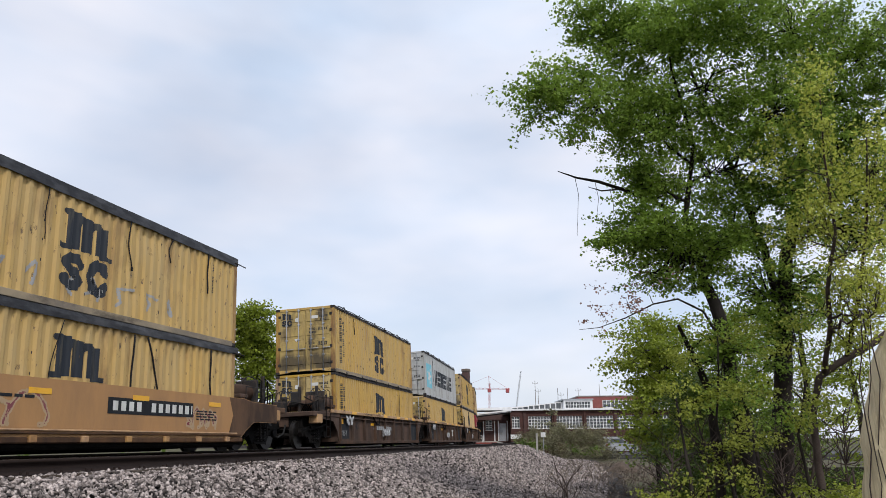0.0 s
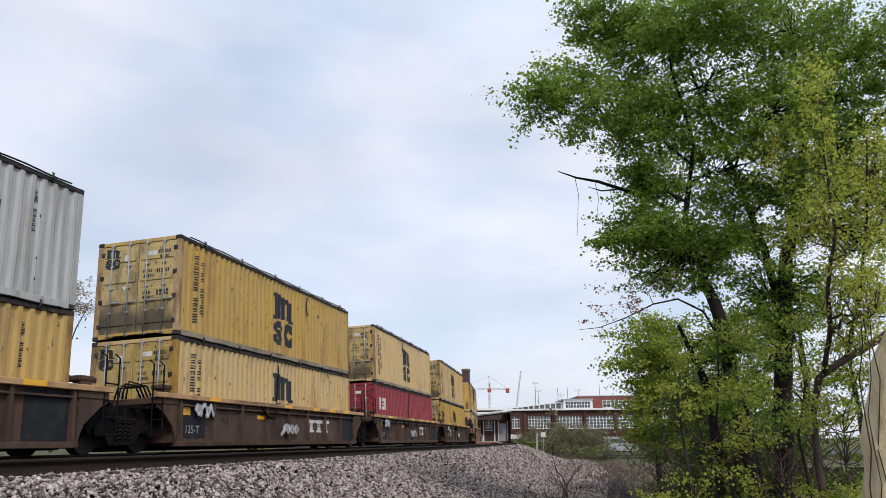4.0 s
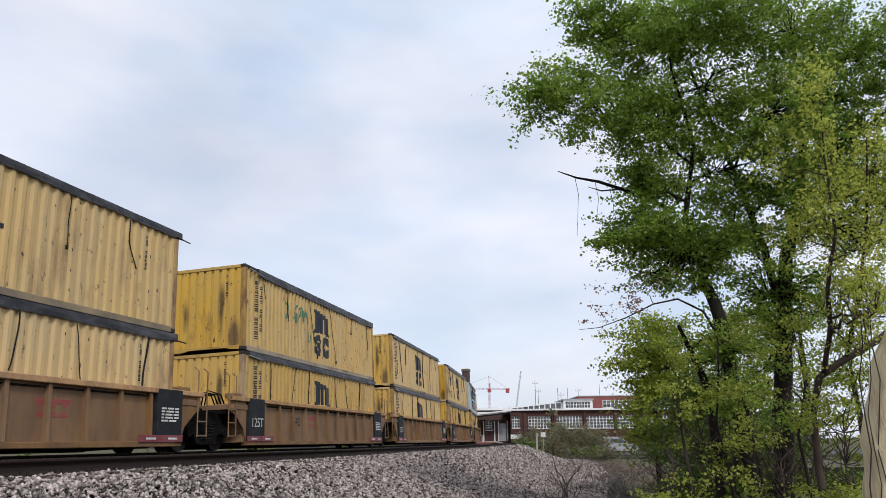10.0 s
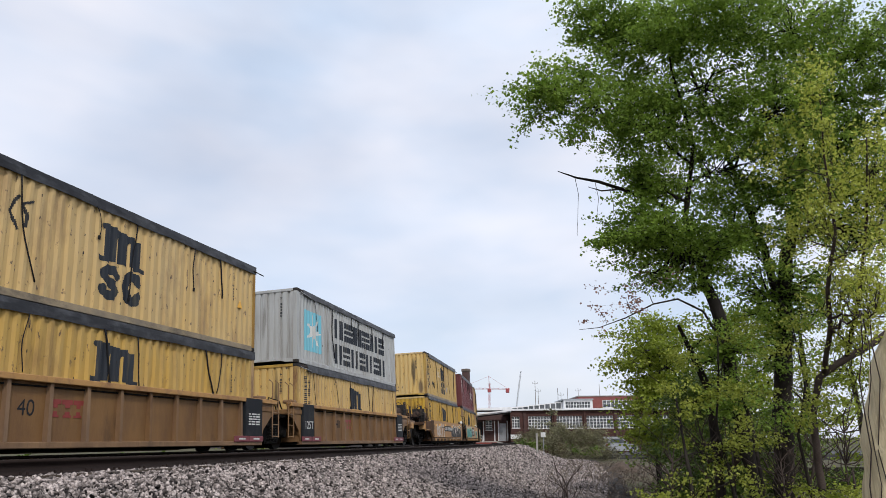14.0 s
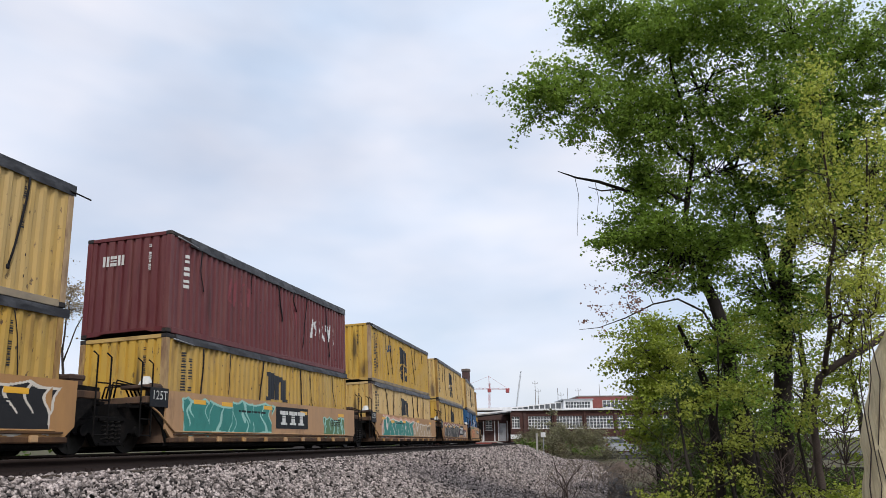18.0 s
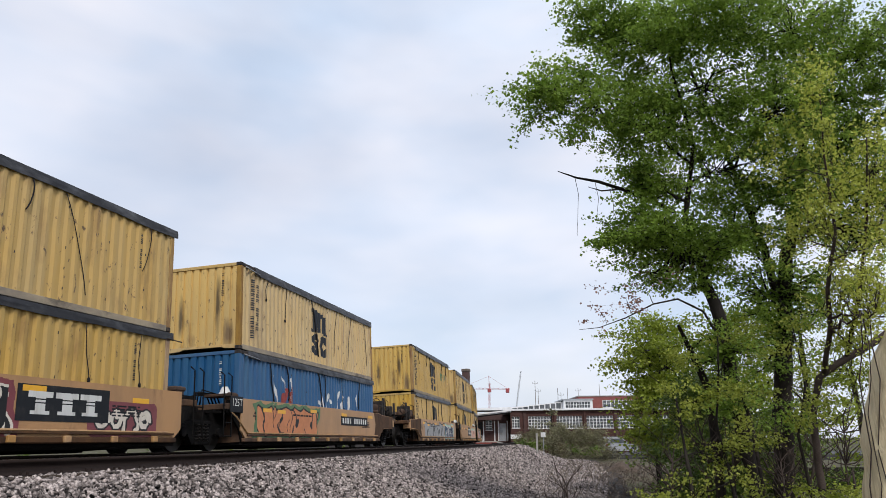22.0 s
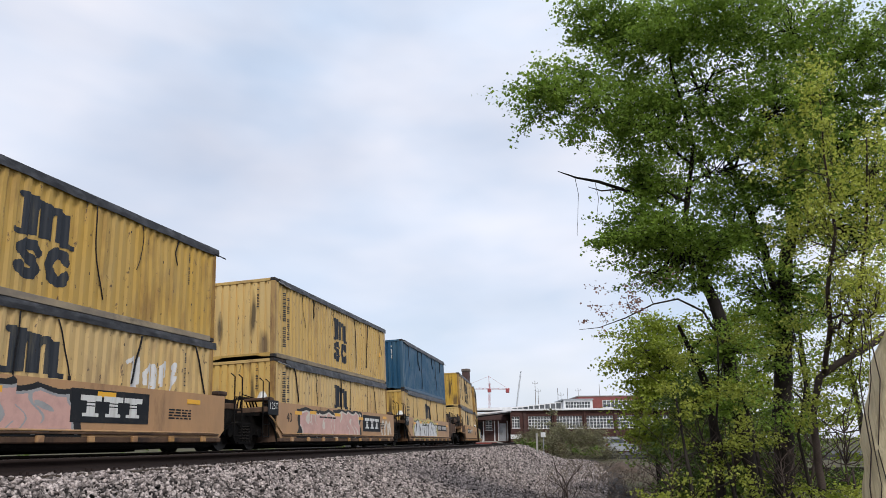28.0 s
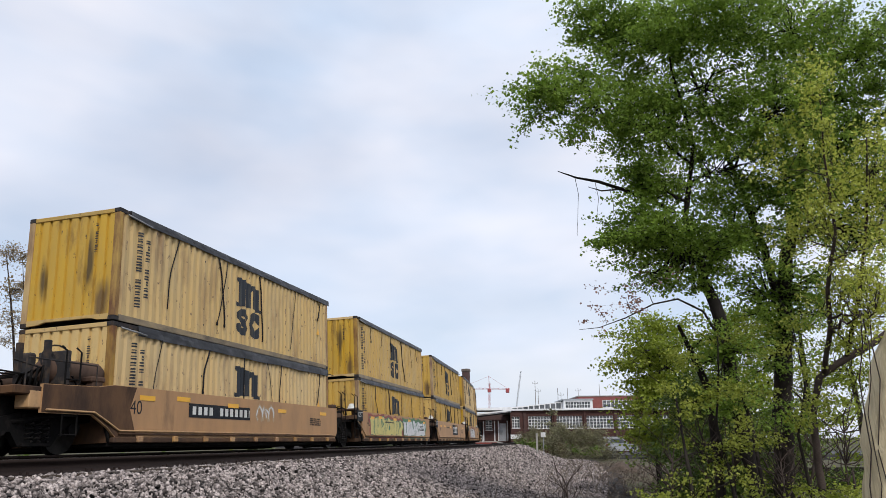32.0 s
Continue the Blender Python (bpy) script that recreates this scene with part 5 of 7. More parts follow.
        if end:
            part("air_tank", TANK, plat, at=pose(-0.1, sy * (CL / 2 + 0.75), 1.55, 0, 0, 12), label="rusty air tank")
            part("brake_piping", PIPE_KNOT, plat, at=(0.75, sy * (CL / 2 + 1.1), 1.22))
            for x in (-0.9, 0.5, 1.15):
                part("end_post", POST_MESH, plat, at=(x, sy * (CL / 2 + 1.75), 1.2))
            part("coupler", COUPLER, plat, at=pose(0, sy * (CL / 2 + reach - 0.3), 0, 0, 0, 0 if sy < 0 else 180))
            part("brake_hose", HOSE, plat, at=pose(0, sy * (CL / 2 + reach - 0.3), 0, 0, 0, 0 if sy < 0 else 180))
            part("brake_wheel", HAND_WHEEL, plat, at=(0.25 + 0.3 * sy, sy * (CL / 2 + 2.0), 1.75))
            part("brake_wheel", HAND_WHEEL, plat, at=pose(0.95, sy * (CL / 2 + 1.3), 1.85, 0, 0, 60))
            part("air_tank", TANK, plat, at=Matrix.Translation((0.85, sy * (CL / 2 + 0.75), 1.62)) @ Matrix.Rotation(1.45, 4, "Z") @ Matrix.Scale(1.25, 4), label="rusty air tank")
            part("tank_cradle", Geo().box(0.7, sy * (CL / 2 + 0.2), 1.2, 1.0, sy * (CL / 2 + 1.3), 1.42, 0.02).box(0.55, sy * (CL / 2 + 1.2), 1.2, 1.25, sy * (CL / 2 + 1.32), 2.0, 0.02).mesh("tank_cradle", "soot"), plat)
            part("brake_stand", Geo().box(0.12 + 0.3 * sy, sy * (CL / 2 + 1.82), 1.2, 0.38 + 0.3 * sy, sy * (CL / 2 + 1.96), 1.82, 0.03).mesh("brake_stand", "soot"), plat)
            for qx, qy, qr in ((-0.6, 1.5, 20), (0.35, 1.75, -35), (1.0, 2.05, 70)):
                part("brake_piping", PIPE_KNOT, plat, at=pose(qx, sy * (CL / 2 + qy), 1.22, 0, 0, qr))
            part("valve_box", Geo().box(-0.25, sy * (CL / 2 + 2.15), 1.2, 0.2, sy * (CL / 2 + 2.5), 1.62, 0.03).tube([(0.0, sy * (CL / 2 + 2.3), 1.6), (0.05, sy * (CL / 2 + 2.3), 1.95)], 0.03, 8).mesh("valve_box", "soot"), plat, label="sooty valve box")
            part("hand_rail", Geo().tube([(1.3, sy * (CL / 2 + 0.5), 1.22), (1.3, sy * (CL / 2 + 0.5), 1.75), (1.3, sy * (CL / 2 + 2.4), 1.75), (1.3, sy * (CL / 2 + 2.4), 1.1)], 0.017, 6).mesh("hand_rail", "soot"), plat)
            part("train_pipe", Geo().tube([(1.15, sy * (CL / 2 + 0.3), 0.95), (1.2, sy * (CL / 2 + 1.6), 0.70), (1.1, sy * (CL / 2 + 2.3), 0.60), (0.5, sy * (CL / 2 + 2.75), 0.62)], 0.04, 7).mesh("train_pipe", "iron"), plat)
            part("step_box", Geo().box(XS - 0.35, sy * (CL / 2 + 1.9), 0.82, XS - 0.02, sy * (CL / 2 + 2.4), 1.14, 0.02).mesh("step_box", "edge"), plat, label="tan step box")
            part("brake_lever", Geo().box(-0.1, sy * (CL / 2 + 1.0), 1.5, 0.25, sy * (CL / 2 + 1.2), 2.05, 0.04).tube([(0.9, sy * (CL / 2 + 0.5), 1.5), (0.9, sy * (CL / 2 + 2.3), 1.75)], 0.02, 6).mesh("brake_lever", "soot"), plat)
        else:
            part("brake_piping", PIPE_KNOT, plat, at=(0.5, sy * (CL / 2 + 0.7), 1.22))
            if kind == "C" and sy < 0:
                part("deck_cap", CONE, plat, at=(1.1, -CL / 2 - 0.55, 1.5), label="white conical cap")
                part("platform_step", Geo().box(0.6, -CL / 2 - 0.8, 1.42, 1.35, -CL / 2 - 0.25, 1.5, 0.015).mesh("platform_step", "rust_brown"), plat)
    bogie(u, -UP / 2 if not first else -CL / 2 - 1.75)
    if last:
        bogie(u, CL / 2 + 1.75)
    # markings
    x = XS + 0.004
    if kind == "A":
        for k, y in enumerate((-4.6, -0.15, 2.1, 3.6, 5.0)):
            part("reflector", TAPE, u, at=(XS + 0.021, y, top - 0.055))
        part("stencil", T40_DARK, u, at=(XS - 0.115, -3.9 if not last else 2.7, 0.78))
        part("stencil", T_LOAD, u, at=(XS + 0.024, -2.1, top - 0.055))
        if first:
            part("small_lettering", plain_bars("small_lettering", -1.6, 1.2, 0.62, 0.92, 1, "spray_smoke", seed, XS - 0.118), u)
        else:
            part("block_mark", MARK_WHITE, u, at=(XS - 0.118, 2.6 if not last else -4.0, 0.72))
        part("data_panel", Geo().box(XS - 0.119, half - 1.3, 0.24, XS - 0.113, half - 0.12, 1.19).mesh("data_panel", "panel"), u, label="black painted end panel")
        part("data_panel", Geo().box(XS - 0.119, -half + 0.1, 0.3, XS - 0.113, -half + 1.35, 1.19).mesh("data_panel", "panel"), u)
        part("stencil", T125_DASH, u, at=pose(XS - 0.11, -half + 0.75, 0.50), label="pale stencilled load figures")
        part("reflector", TAPE_BIG, u, at=(XS - 0.112, -half + 0.45, 0.98))
        part("reflector", TAPE, u, at=(XS - 0.112, -1.75, 0.9))
    elif kind == "B":
        part("data_panel", Geo().box(XS - 0.119, -half + 0.05, 0.22, XS + 0.026, -half + 1.0, top - 0.01, 0.01).mesh("data_panel", "panel"), u, label="black painted end panel")
        part("data_panel", Geo().box(XS - 0.119, half - 1.0, 0.22, XS + 0.026, half - 0.05, top - 0.01, 0.01).mesh("data_panel", "panel"), u, label="black painted end panel")
        part("stencil", T125, u, at=(XS + 0.03, -half + 0.53, 0.72))
        part("small_lettering", plain_bars("small_lettering", half - 0.85, half - 0.2, 0.65, 1.0, 5, "white", seed, XS + 0.028), u)
        part("stencil", T40_DARK, u, at=(XS - 0.115, -2.52 if not first else 0.51, 0.82))
        part("block_mark", MARK_RED, u, at=(XS - 0.118, -1.5 if not first else 2.2, 0.85))
        for y in (-half + 0.35, -half + 1.2, half - 1.2, half - 0.4):
            part("data_panel", Geo().box(XS + 0.001, y - 0.4, 0.2, XS + 0.03, y + 0.4, 0.36, 0.008).mesh("data_panel", "spray_wine"), u)
            part("reflector", TAPE, u, "white", at=Matrix.Translation((XS + 0.031, y, 0.28)) @ Matrix.Diagonal((1, 0.6, 0.4, 1)))
    else:
        for y in (-4.9, -3.6, -1.3, 1.6, 4.9):
            part("reflector", TAPE, u, at=(x, y + rng.uniform(-0.2, 0.2), 1.12 + rng.uniform(-0.04, 0.1)))
        part("stencil", T40_DARK, u, at=(x, -5.45, 0.93))
        if not first:
            part("data_panel", Geo().box(XS - 0.02, -half - 0.75, 0.98, XS + 0.012, -half - 0.05, 1.42, 0.01).mesh("data_panel", "panel"), u)
            part("stencil", T125, u, at=Matrix.Translation((XS + 0.016, -half - 0.4, 1.24)) @ Matrix.Scale(0.8, 4))
        part("small_lettering", plain_bars("small_lettering", 3.9, 4.8, 0.72, 0.98, 4, "panel", seed), u)
        part("small_lettering", plain_bars("small_lettering", -2.9, -1.3, 0.98, 1.08, 1, "panel", seed + 1), u)
    return u


def number_plate(u, y, z=0.96):
    part("data_panel", Geo().box(XS + 0.003, y - 1.55, z - 0.17, XS + 0.008, y + 1.55, z + 0.17).mesh("data_panel", "panel"), u, label="black panel with white bars")
    part("number_marking", decal("number_marking", lambda a, b: (np.abs(b - z) < 0.1) & (((a - y + 1.4) / 0.26 % 1.0) < 0.6) & (np.abs(a - y + 0.27) > 0.17), y - 1.5, y + 1.5, z - 0.12, z + 0.12, "white", 0.02,
                              XS + 0.008, False), u)


def mark_plate(u, y, z=0.92):
    part("data_panel", Geo().box(XS + 0.003, y - 1.2, z - 0.33, XS + 0.008, y + 1.2, z + 0.33).mesh("data_panel", "panel"), u)
    part("block_mark", MARK_WHITE, u, at=(XS + 0.0075, y, z))


# kind of car, place in the car (first, last), colours of the upper and the lower box, markings
CAR_OF = lambda n: (n - 1) // 5
TOPS = {2: "grey", 10: "grey", 12: "maroon", 20: "steelblue"}
LOWS = {4: "red", 15: "blue"}
# where each unit stands on the line at the start, and how far the train has come by t
NUDGE = {1: -0.54, 2: -0.36, 3: -0.18, 4: 0.0, 5: 0.15, 6: 0.17, 7: 0.25, 10: -0.25, 11: -0.28, 12: -0.25, 13: -0.27, 14: -0.62, 15: -0.60, 16: -0.27, 17: -0.33, 18: -0.40, 19: -0.15, 20: -0.15, 21: 0.23, 22: 0.3}
START = {n: 31.83 + 81.55 * CAR_OF(n) + UP * ((n - 1) % 5) + NUDGE.get(n, 0.05) for n in range(-1, 29)}
START[0] = 11.45


def travelled(t):
    return 10.451 * t + 0.0053 * t * t


# scrawls on the boxes: unit and level, then extent along and up the wall, strokes, colour
TAGS = {(7, 1): [(-3.2, -0.9, 1.5, 2.2, 7, "green"), (-1.4, -0.6, 0.9, 1.4, 3, "green")], (9, 1): [(-4.0, -2.6, 1.4, 2.2, 4, "black"), (-4.7, -3.4, 0.45, 1.0, 6, "black", 0.02)],
        (11, 1): [(-1.9, -0.9, 1.5, 2.0, 4, "pale"), (-4.2, -3.1, 0.6, 1.1, 5, "black", 0.02), (1.2, 1.9, 0.7, 1.1, 3, "smoke")], (12, 1): [(2.6, 5.0, 1.1, 1.9, 7, "pale", 0.035), (-3.2, -1.9, 1.3, 2.2, 4, "wine", 0.035), (0.8, 1.6, 1.2, 2.2, 3, "wine", 0.03)],
        (13, 1): [(-3.6, -2.2, 1.75, 2.2, 6, "navy", 0.03)], (15, 0): [(-3.9, -2.1, 0.9, 2.3, 3, "pale", 0.03), (-0.3, 4.4, 1.0, 2.1, 6, "pale", 0.05), (-3.2, -2.3, 1.3, 1.9, 2, "fadedred", 0.09)],
        (16, 1): [(2.6, 4.4, 1.4, 1.9, 7, "green", 0.035)], (17, 1): [(-3.3, -2.2, 1.4, 2.1, 4, "black", 0.022), (1.1, 2.2, 1.2, 1.7, 4, "pale", 0.022)], (18, 0): [(2.6, 4.5, 1.3, 2.1, 6, "pale", 0.05)],
        (14, 1): [(-0.9, -0.55, 1.2, 1.5, 1, "pale", 0.06)], (0, 1): [(-5.5, 3.5, 0.35, 0.9, 10, "smoke", 0.035)], (5, 0): [(2.5, 3.5, 1.2, 1.5, 3, "ghost")]}
RIDERS = []
for n in range(-1, 29):
    kind = "A" if 1 <= n <= 5 else "B" if 6 <= n <= 10 else "C"
    first, last = (n - 1) % 5 == 0, (n - 1) % 5 == 4
    doors = n <= 5
    unit = well_car(kind, first, last, 100 + n)
    RIDERS.append((unit, START[n], 0.0))
    for level, z in ((0, 0.205), (1, 2.826)):
        colour = (TOPS if level else LOWS).get(n, "yellow")
        marks = "emblem"
        if colour == "grey":
            marks = "star_one" if n == 2 else "star_two"
        elif colour == "maroon":
            marks = "white_column"
        elif colour == "red":
            marks = "white_block"
        elif colour in ("blue", "steelblue"):
            marks = ""
        place = "stacked on another" if level else "in a well car"
        box = container(colour, doors, 500 + 2 * n + level, level == 1, marks, kind == "A", place)
        RIDERS.append((box, START[n], z))
        for k, tag_row in enumerate(TAGS.get((n, level), ())):
            wall_tag(NEAR_WALL[box.name], 3000 + 10 * n + level + 100 * k, *tag_row)
    if n in (0, 11, 15, 20, 21, 26):
        number_plate(unit, {0: 2.2, 11: -0.2, 15: 3.0, 20: 3.0, 21: -1.85, 26: -1.0}[n])
    if n in (12, 14, 17, 18, 19, 23):
        mark_plate(unit, {12: 0.6, 14: 2.6, 17: 0.4, 18: 1.95, 19: 3.0, 23: 1.0}[n])
    for spec in {
        11: [(1.0, 5.7, 0.33, 1.45, 4, "black", "cream", None, 0.075), (-4.6, -1.9, 0.45, 1.35, 4, "ghost", "pale", None, 0.03)],
        12: [(-5.6, -0.9, 0.38, 1.45, 4, "teal", "mint", None, 0.14), (3.2, 5.2, 0.35, 1.2, 3, "moss", "mint", None, 0.08)],
        13: [(-5.2, 0.6, 0.36, 1.45, 5, "teal", "cream", "salmon", 0.15), (0.9, 4.9, 0.40, 1.30, 4, "ghost", "cream", None, 0.11)],
        14: [(-5.6, 1.2, 0.33, 1.45, 6, "black", "cream", "wine", 0.13), (3.4, 5.2, 0.45, 1.0, 4, "cream", "black", "wine", 0.05)],
        15: [(-5.4, -0.9, 0.34, 1.45, 4, "orange", "black", "moss", 0.09)],
        16: [(-4.6, 1.8, 0.33, 1.45, 4, "smoke", "black", None, 0.14), (2.0, 5.2, 0.33, 1.36, 4, "navy", "cream", "mint", 0.11)],
        17: [(1.8, 5.6, 0.40, 1.30, 5, "salmon", "cream", "mint", 0.10)],
        18: [(-4.8, 0.8, 0.35, 1.38, 4, "pink", "smoke", "black", 0.15)],
        19: [(-4.6, 1.4, 0.33, 1.44, 4, "pink", "cream", "black", 0.14), (4.4, 5.8, 0.45, 1.2, 3, "cream", "ghost", None, 0.06)],
        20: [(-5.0, 1.2, 0.36, 1.45, 6, "pale", "black", "lemon", 0.13)],
        22: [(-5.2, 0.2, 0.38, 1.40, 5, "lemon", "green", "fadedred", 0.11), (0.4, 5.2, 0.38, 1.38, 4, "pale", "green", "moss", 0.10)],
        21: [(0.1, 1.2, 0.85, 1.35, 3, "pale", "ghost", None, 0.02)],
        0: [(3.4, 4.8, 0.55, 1.15, 4, "wine", "ghost", None, 0.012), (-5.5, -1.0, 0.5, 1.3, 5, "wine", "ghost", None, 0.010)],
        24: [(-4.6, 0.6, 0.38, 1.38, 6, "pale", "black", "wine", 0.11)],
        25: [(-4.0, 2.6, 0.38, 1.38, 6, "teal", "mint", None, 0.11)],
    }.get(n, ()):
        (block_piece if spec[-1] > 0.06 else graffiti)(unit, 900 + n, *spec)
    if kind == "A":
        graffiti(unit, 950 + n, -5.5, -4.7, 0.9, 1.25, 3, "pale", "smoke", None, 0.008)
        graffiti(unit, 970 + n, -0.6, 0.6, 0.45, 0.8, 4, "pale", "smoke", None, 0.008)


def motions():
    """The train rolls along the curve towards and past the camera; every wheel turns with it."""
    times = [0.5 * k for k in range(65)]
    for ob, start, z in RIDERS:
        lift = Matrix.Translation((0, 0, z))
        walk(ob, [(t, ride(start - travelled(t), UP) @ lift) for t in times])
    lead = WHEELSETS[0]
    rows = []
    for f in range(0, 961):
        t = f / FPS
        rows.append((t, Matrix.Rotation((travelled(t) / WHEEL_Z) % (2 * math.pi), 4, "X")))
    walk(lead, rows)
    for w in WHEELSETS[1:]:
        w.rotation_mode = "QUATERNION"
        w.animation_data_create()
        w.animation_data.action = lead.animation_data.action
        w.animation_data.action_slot = lead.animation_data.action_slot


# ---- trees and shrubs ----
def leaf_mesh(name, centres, size, mat, seed, flat=0.75):
    """Small bent leaves, each of two faces, spread about the given places, most of them lying near level and drooping."""
    rng = np.random.default_rng(seed)
    n = len(centres)
    up = rng.normal(size=(n, 3)) * flat + np.array([0.0, 0.0, 1.0])
    up /= np.linalg.norm(up, axis=1, keepdims=True)
    d = np.cross(up, rng.normal(size=(n, 3)))
    d[:, 2] -= 0.35
    d /= np.linalg.norm(d, axis=1, keepdims=True) + 1e-9
    e = np.cross(d, up)
    e /= np.linalg.norm(e, axis=1, keepdims=True) + 1e-9
    s = size * rng.uniform(0.55, 1.3, (n, 1))
    tip = centres + d * s
    mid = centres + d * s * 0.48
    fold = up * s * 0.12
    v = np.stack([centres, mid + e * s * 0.46 + fold, tip, mid - e * s * 0.46 + fold], 1).reshape(-1, 3)
    k = np.arange(n)[:, None] * 4
    f = np.concatenate([k + np.array([[0, 1, 2]]), k + np.array([[0, 2, 3]])], 0)
    return array_mesh(name, v, f, mat)


def bend(a, b, rng, wobble, steps=5):
    a, b = Vector(a), Vector(b)
    d = (b - a).length
    pts = []
    off = Vector((rng.gauss(0, 1), rng.gauss(0, 1), rng.gauss(0, 0.6))) * wobble * d
    for i in range(steps + 1):
        u = i / steps
        jit = Vector((rng.gauss(0, 1), rng.gauss(0, 1), rng.gauss(0, 1))) * wobble * d * 0.22 if 0 < i < steps else Vector()
        pts.append(a.lerp(b, u) + off * math.sin(math.pi * u) + jit)
    return pts


def plant(name, label, category, trunks, blobs, leaves, leaf_size, leaf_mat, bark, seed, twigs=9, clump=0.16, limb=0.05, per_clump=26, group="", limb_min=0.0, jitter=0.12, spray=0.26, plume=0.0):
    """A trunk or several, limbs to each mass of foliage, twigs, and leaves in clumps along the twigs.
    trunks: lists of (x, y, z, radius). blobs: (x, y, z, rx, ry, rz, share of the leaves)."""
    rng = random.Random(seed)
    nrng = np.random.default_rng(seed)
    t = thing(name, label, category, group=group)
    knots = []
    trunks = [[(*site(*q[:3]), q[3] * SIZE) for q in line] for line in trunks]
    blobs = [(*site(*b[:3]), *[r * SIZE for r in b[3:6]], b[6]) for b in blobs]
    for line in trunks:
        g = Geo()
        pts, rad = [], []
        for (a, b) in zip(line[:-1], line[1:]):
            for k in range(4):
                u = k / 4
                p = Vector(a[:3]).lerp(Vector(b[:3]), u) + Vector((rng.gauss(0, 1), rng.gauss(0, 1), 0)) * a[3] * jitter
                pts.append(p)
                rad.append((a[3] + (b[3] - a[3]) * u) * rng.uniform(0.93, 1.08))
        pts.append(Vector(line[-1][:3]))
        rad.append(line[-1][3])
        g.tube(pts, rad, 10)
        part("trunk", g.mesh("trunk", bark, True), t)
        knots += list(zip(pts, rad))
    limbs, twig_geo, seats, aims = Geo(), Geo(), [], []
    for bx, by, bz, rx, ry, rz, share in blobs:
        c = Vector((bx, by, bz))
        low = [k for k in knots if k[0].z < c.z + 0.3 * rz] or knots
        root, rr = min(low, key=lambda k: (k[0] - c).length + 0.5 * abs((c.z - k[0].z) - 0.5 * (c - k[0]).length))
        spine = bend(root, c, rng, 0.07, 6)
        r0 = max(min(rr * 0.6, limb * (0.5 + 0.5 * max(rx, rz))), limb_min)
        limbs.tube(spine, [r0 * (1 - 0.75 * k / 6) for k in range(7)], 6, False)
        n = max(1, int(leaves * share / per_clump))
        per_spray = 7
        sprays = []
        for _ in range(max(3, n // per_spray)):
            q = Vector((rng.gauss(0, 1), rng.gauss(0, 1), rng.gauss(0, 1))).normalized() * rng.random() ** 0.38
            e = c + Vector((q.x * rx, q.y * ry, q.z * rz)) * rng.uniform(0.78, 1.02)
            start = min(spine[2:], key=lambda k: (k - e).length + rng.uniform(0, 0.5))
            bough = bend(start, e, rng, 0.09, 4)
            twig_geo.tube(bough, [r0 * 0.5, r0 * 0.42, r0 * 0.33, r0 * 0.24, r0 * 0.15], 5, False)
            sprays.append((bough, rng.uniform(0.7, 1.35) * spray))
        for k in range(n):
            bough, wide = sprays[k % len(sprays)]
            q = bough[-1] + Vector((rng.gauss(0, 1), rng.gauss(0, 1), rng.gauss(0, 0.42))) * wide
            if plume:
                q = bough[-1] + Vector((rng.gauss(0, 0.45), rng.gauss(0, 0.45), rng.uniform(0.3, 1.9))) * plume
            ends = bend(bough[rng.randrange(2, 5)], q, rng, 0.08, 4)
            if rng.random() < twigs / 10:
                twig_geo.tube(ends, [r0 * 0.17, r0 * 0.14, r0 * 0.11, r0 * 0.08, 0.003], 4, False)
            seats.append(ends[-1])
            aims.append((ends[-1] - ends[-3]).normalized())
    if limbs.v:
        tagged(part("limb", limbs.mesh("limb", bark, True), t), kind="stuff")
    if twig_geo.v:
        tagged(part("twig", twig_geo.mesh("twig", bark), t), kind="stuff")
    if leaves and seats:
        seats, aims = np.array(seats), np.array(aims)
        wide = clump * nrng.uniform(0.6, 1.5, (len(seats), 1, 1))
        along = nrng.uniform(-5.5 if plume else -2.0, 0.7, (len(seats), per_clump, 1)) * wide * aims[:, None]
        if plume:
            wide = wide * 0.42
        cl = along + nrng.normal(size=(len(seats), per_clump, 3)) * wide * np.array([0.75, 0.75, 0.34])
        tagged(part("crown", leaf_mesh("crown", (seats[:, None] + cl).reshape(-1, 3), leaf_size, leaf_mat, seed), t), kind="stuff")
    return t


# ---- plants beside the line ----
TREE_A = [[(0.81, 16.46, -1.78, 0.170), (0.8, 16.11, -0.66, 0.157), (0.68, 15.86, 0.01, 0.149), (0.56, 15.48, 1.12, 0.145), (0.43, 14.95, 2.68, 0.128), (0.2, 14.55, 3.69, 0.090),
           (-0.01, 14.2, 4.58, 0.060), (0.32, 13.82, 6.03, 0.040), (0.05, 13.33, 7.59, 0.025), (0.1, 12.97, 8.7, 0.017)]]
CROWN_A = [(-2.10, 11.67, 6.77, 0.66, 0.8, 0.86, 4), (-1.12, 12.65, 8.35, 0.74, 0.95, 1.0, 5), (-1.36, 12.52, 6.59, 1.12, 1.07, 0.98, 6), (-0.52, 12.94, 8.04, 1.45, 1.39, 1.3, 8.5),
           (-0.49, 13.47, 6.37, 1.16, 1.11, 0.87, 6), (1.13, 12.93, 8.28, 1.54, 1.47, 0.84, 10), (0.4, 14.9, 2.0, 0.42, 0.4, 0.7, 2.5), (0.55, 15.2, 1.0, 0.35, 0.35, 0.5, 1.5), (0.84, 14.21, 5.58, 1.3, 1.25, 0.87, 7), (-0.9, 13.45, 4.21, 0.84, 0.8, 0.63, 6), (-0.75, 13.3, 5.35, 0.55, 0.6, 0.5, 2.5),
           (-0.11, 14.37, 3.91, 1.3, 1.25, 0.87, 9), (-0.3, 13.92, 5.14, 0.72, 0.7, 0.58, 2)]
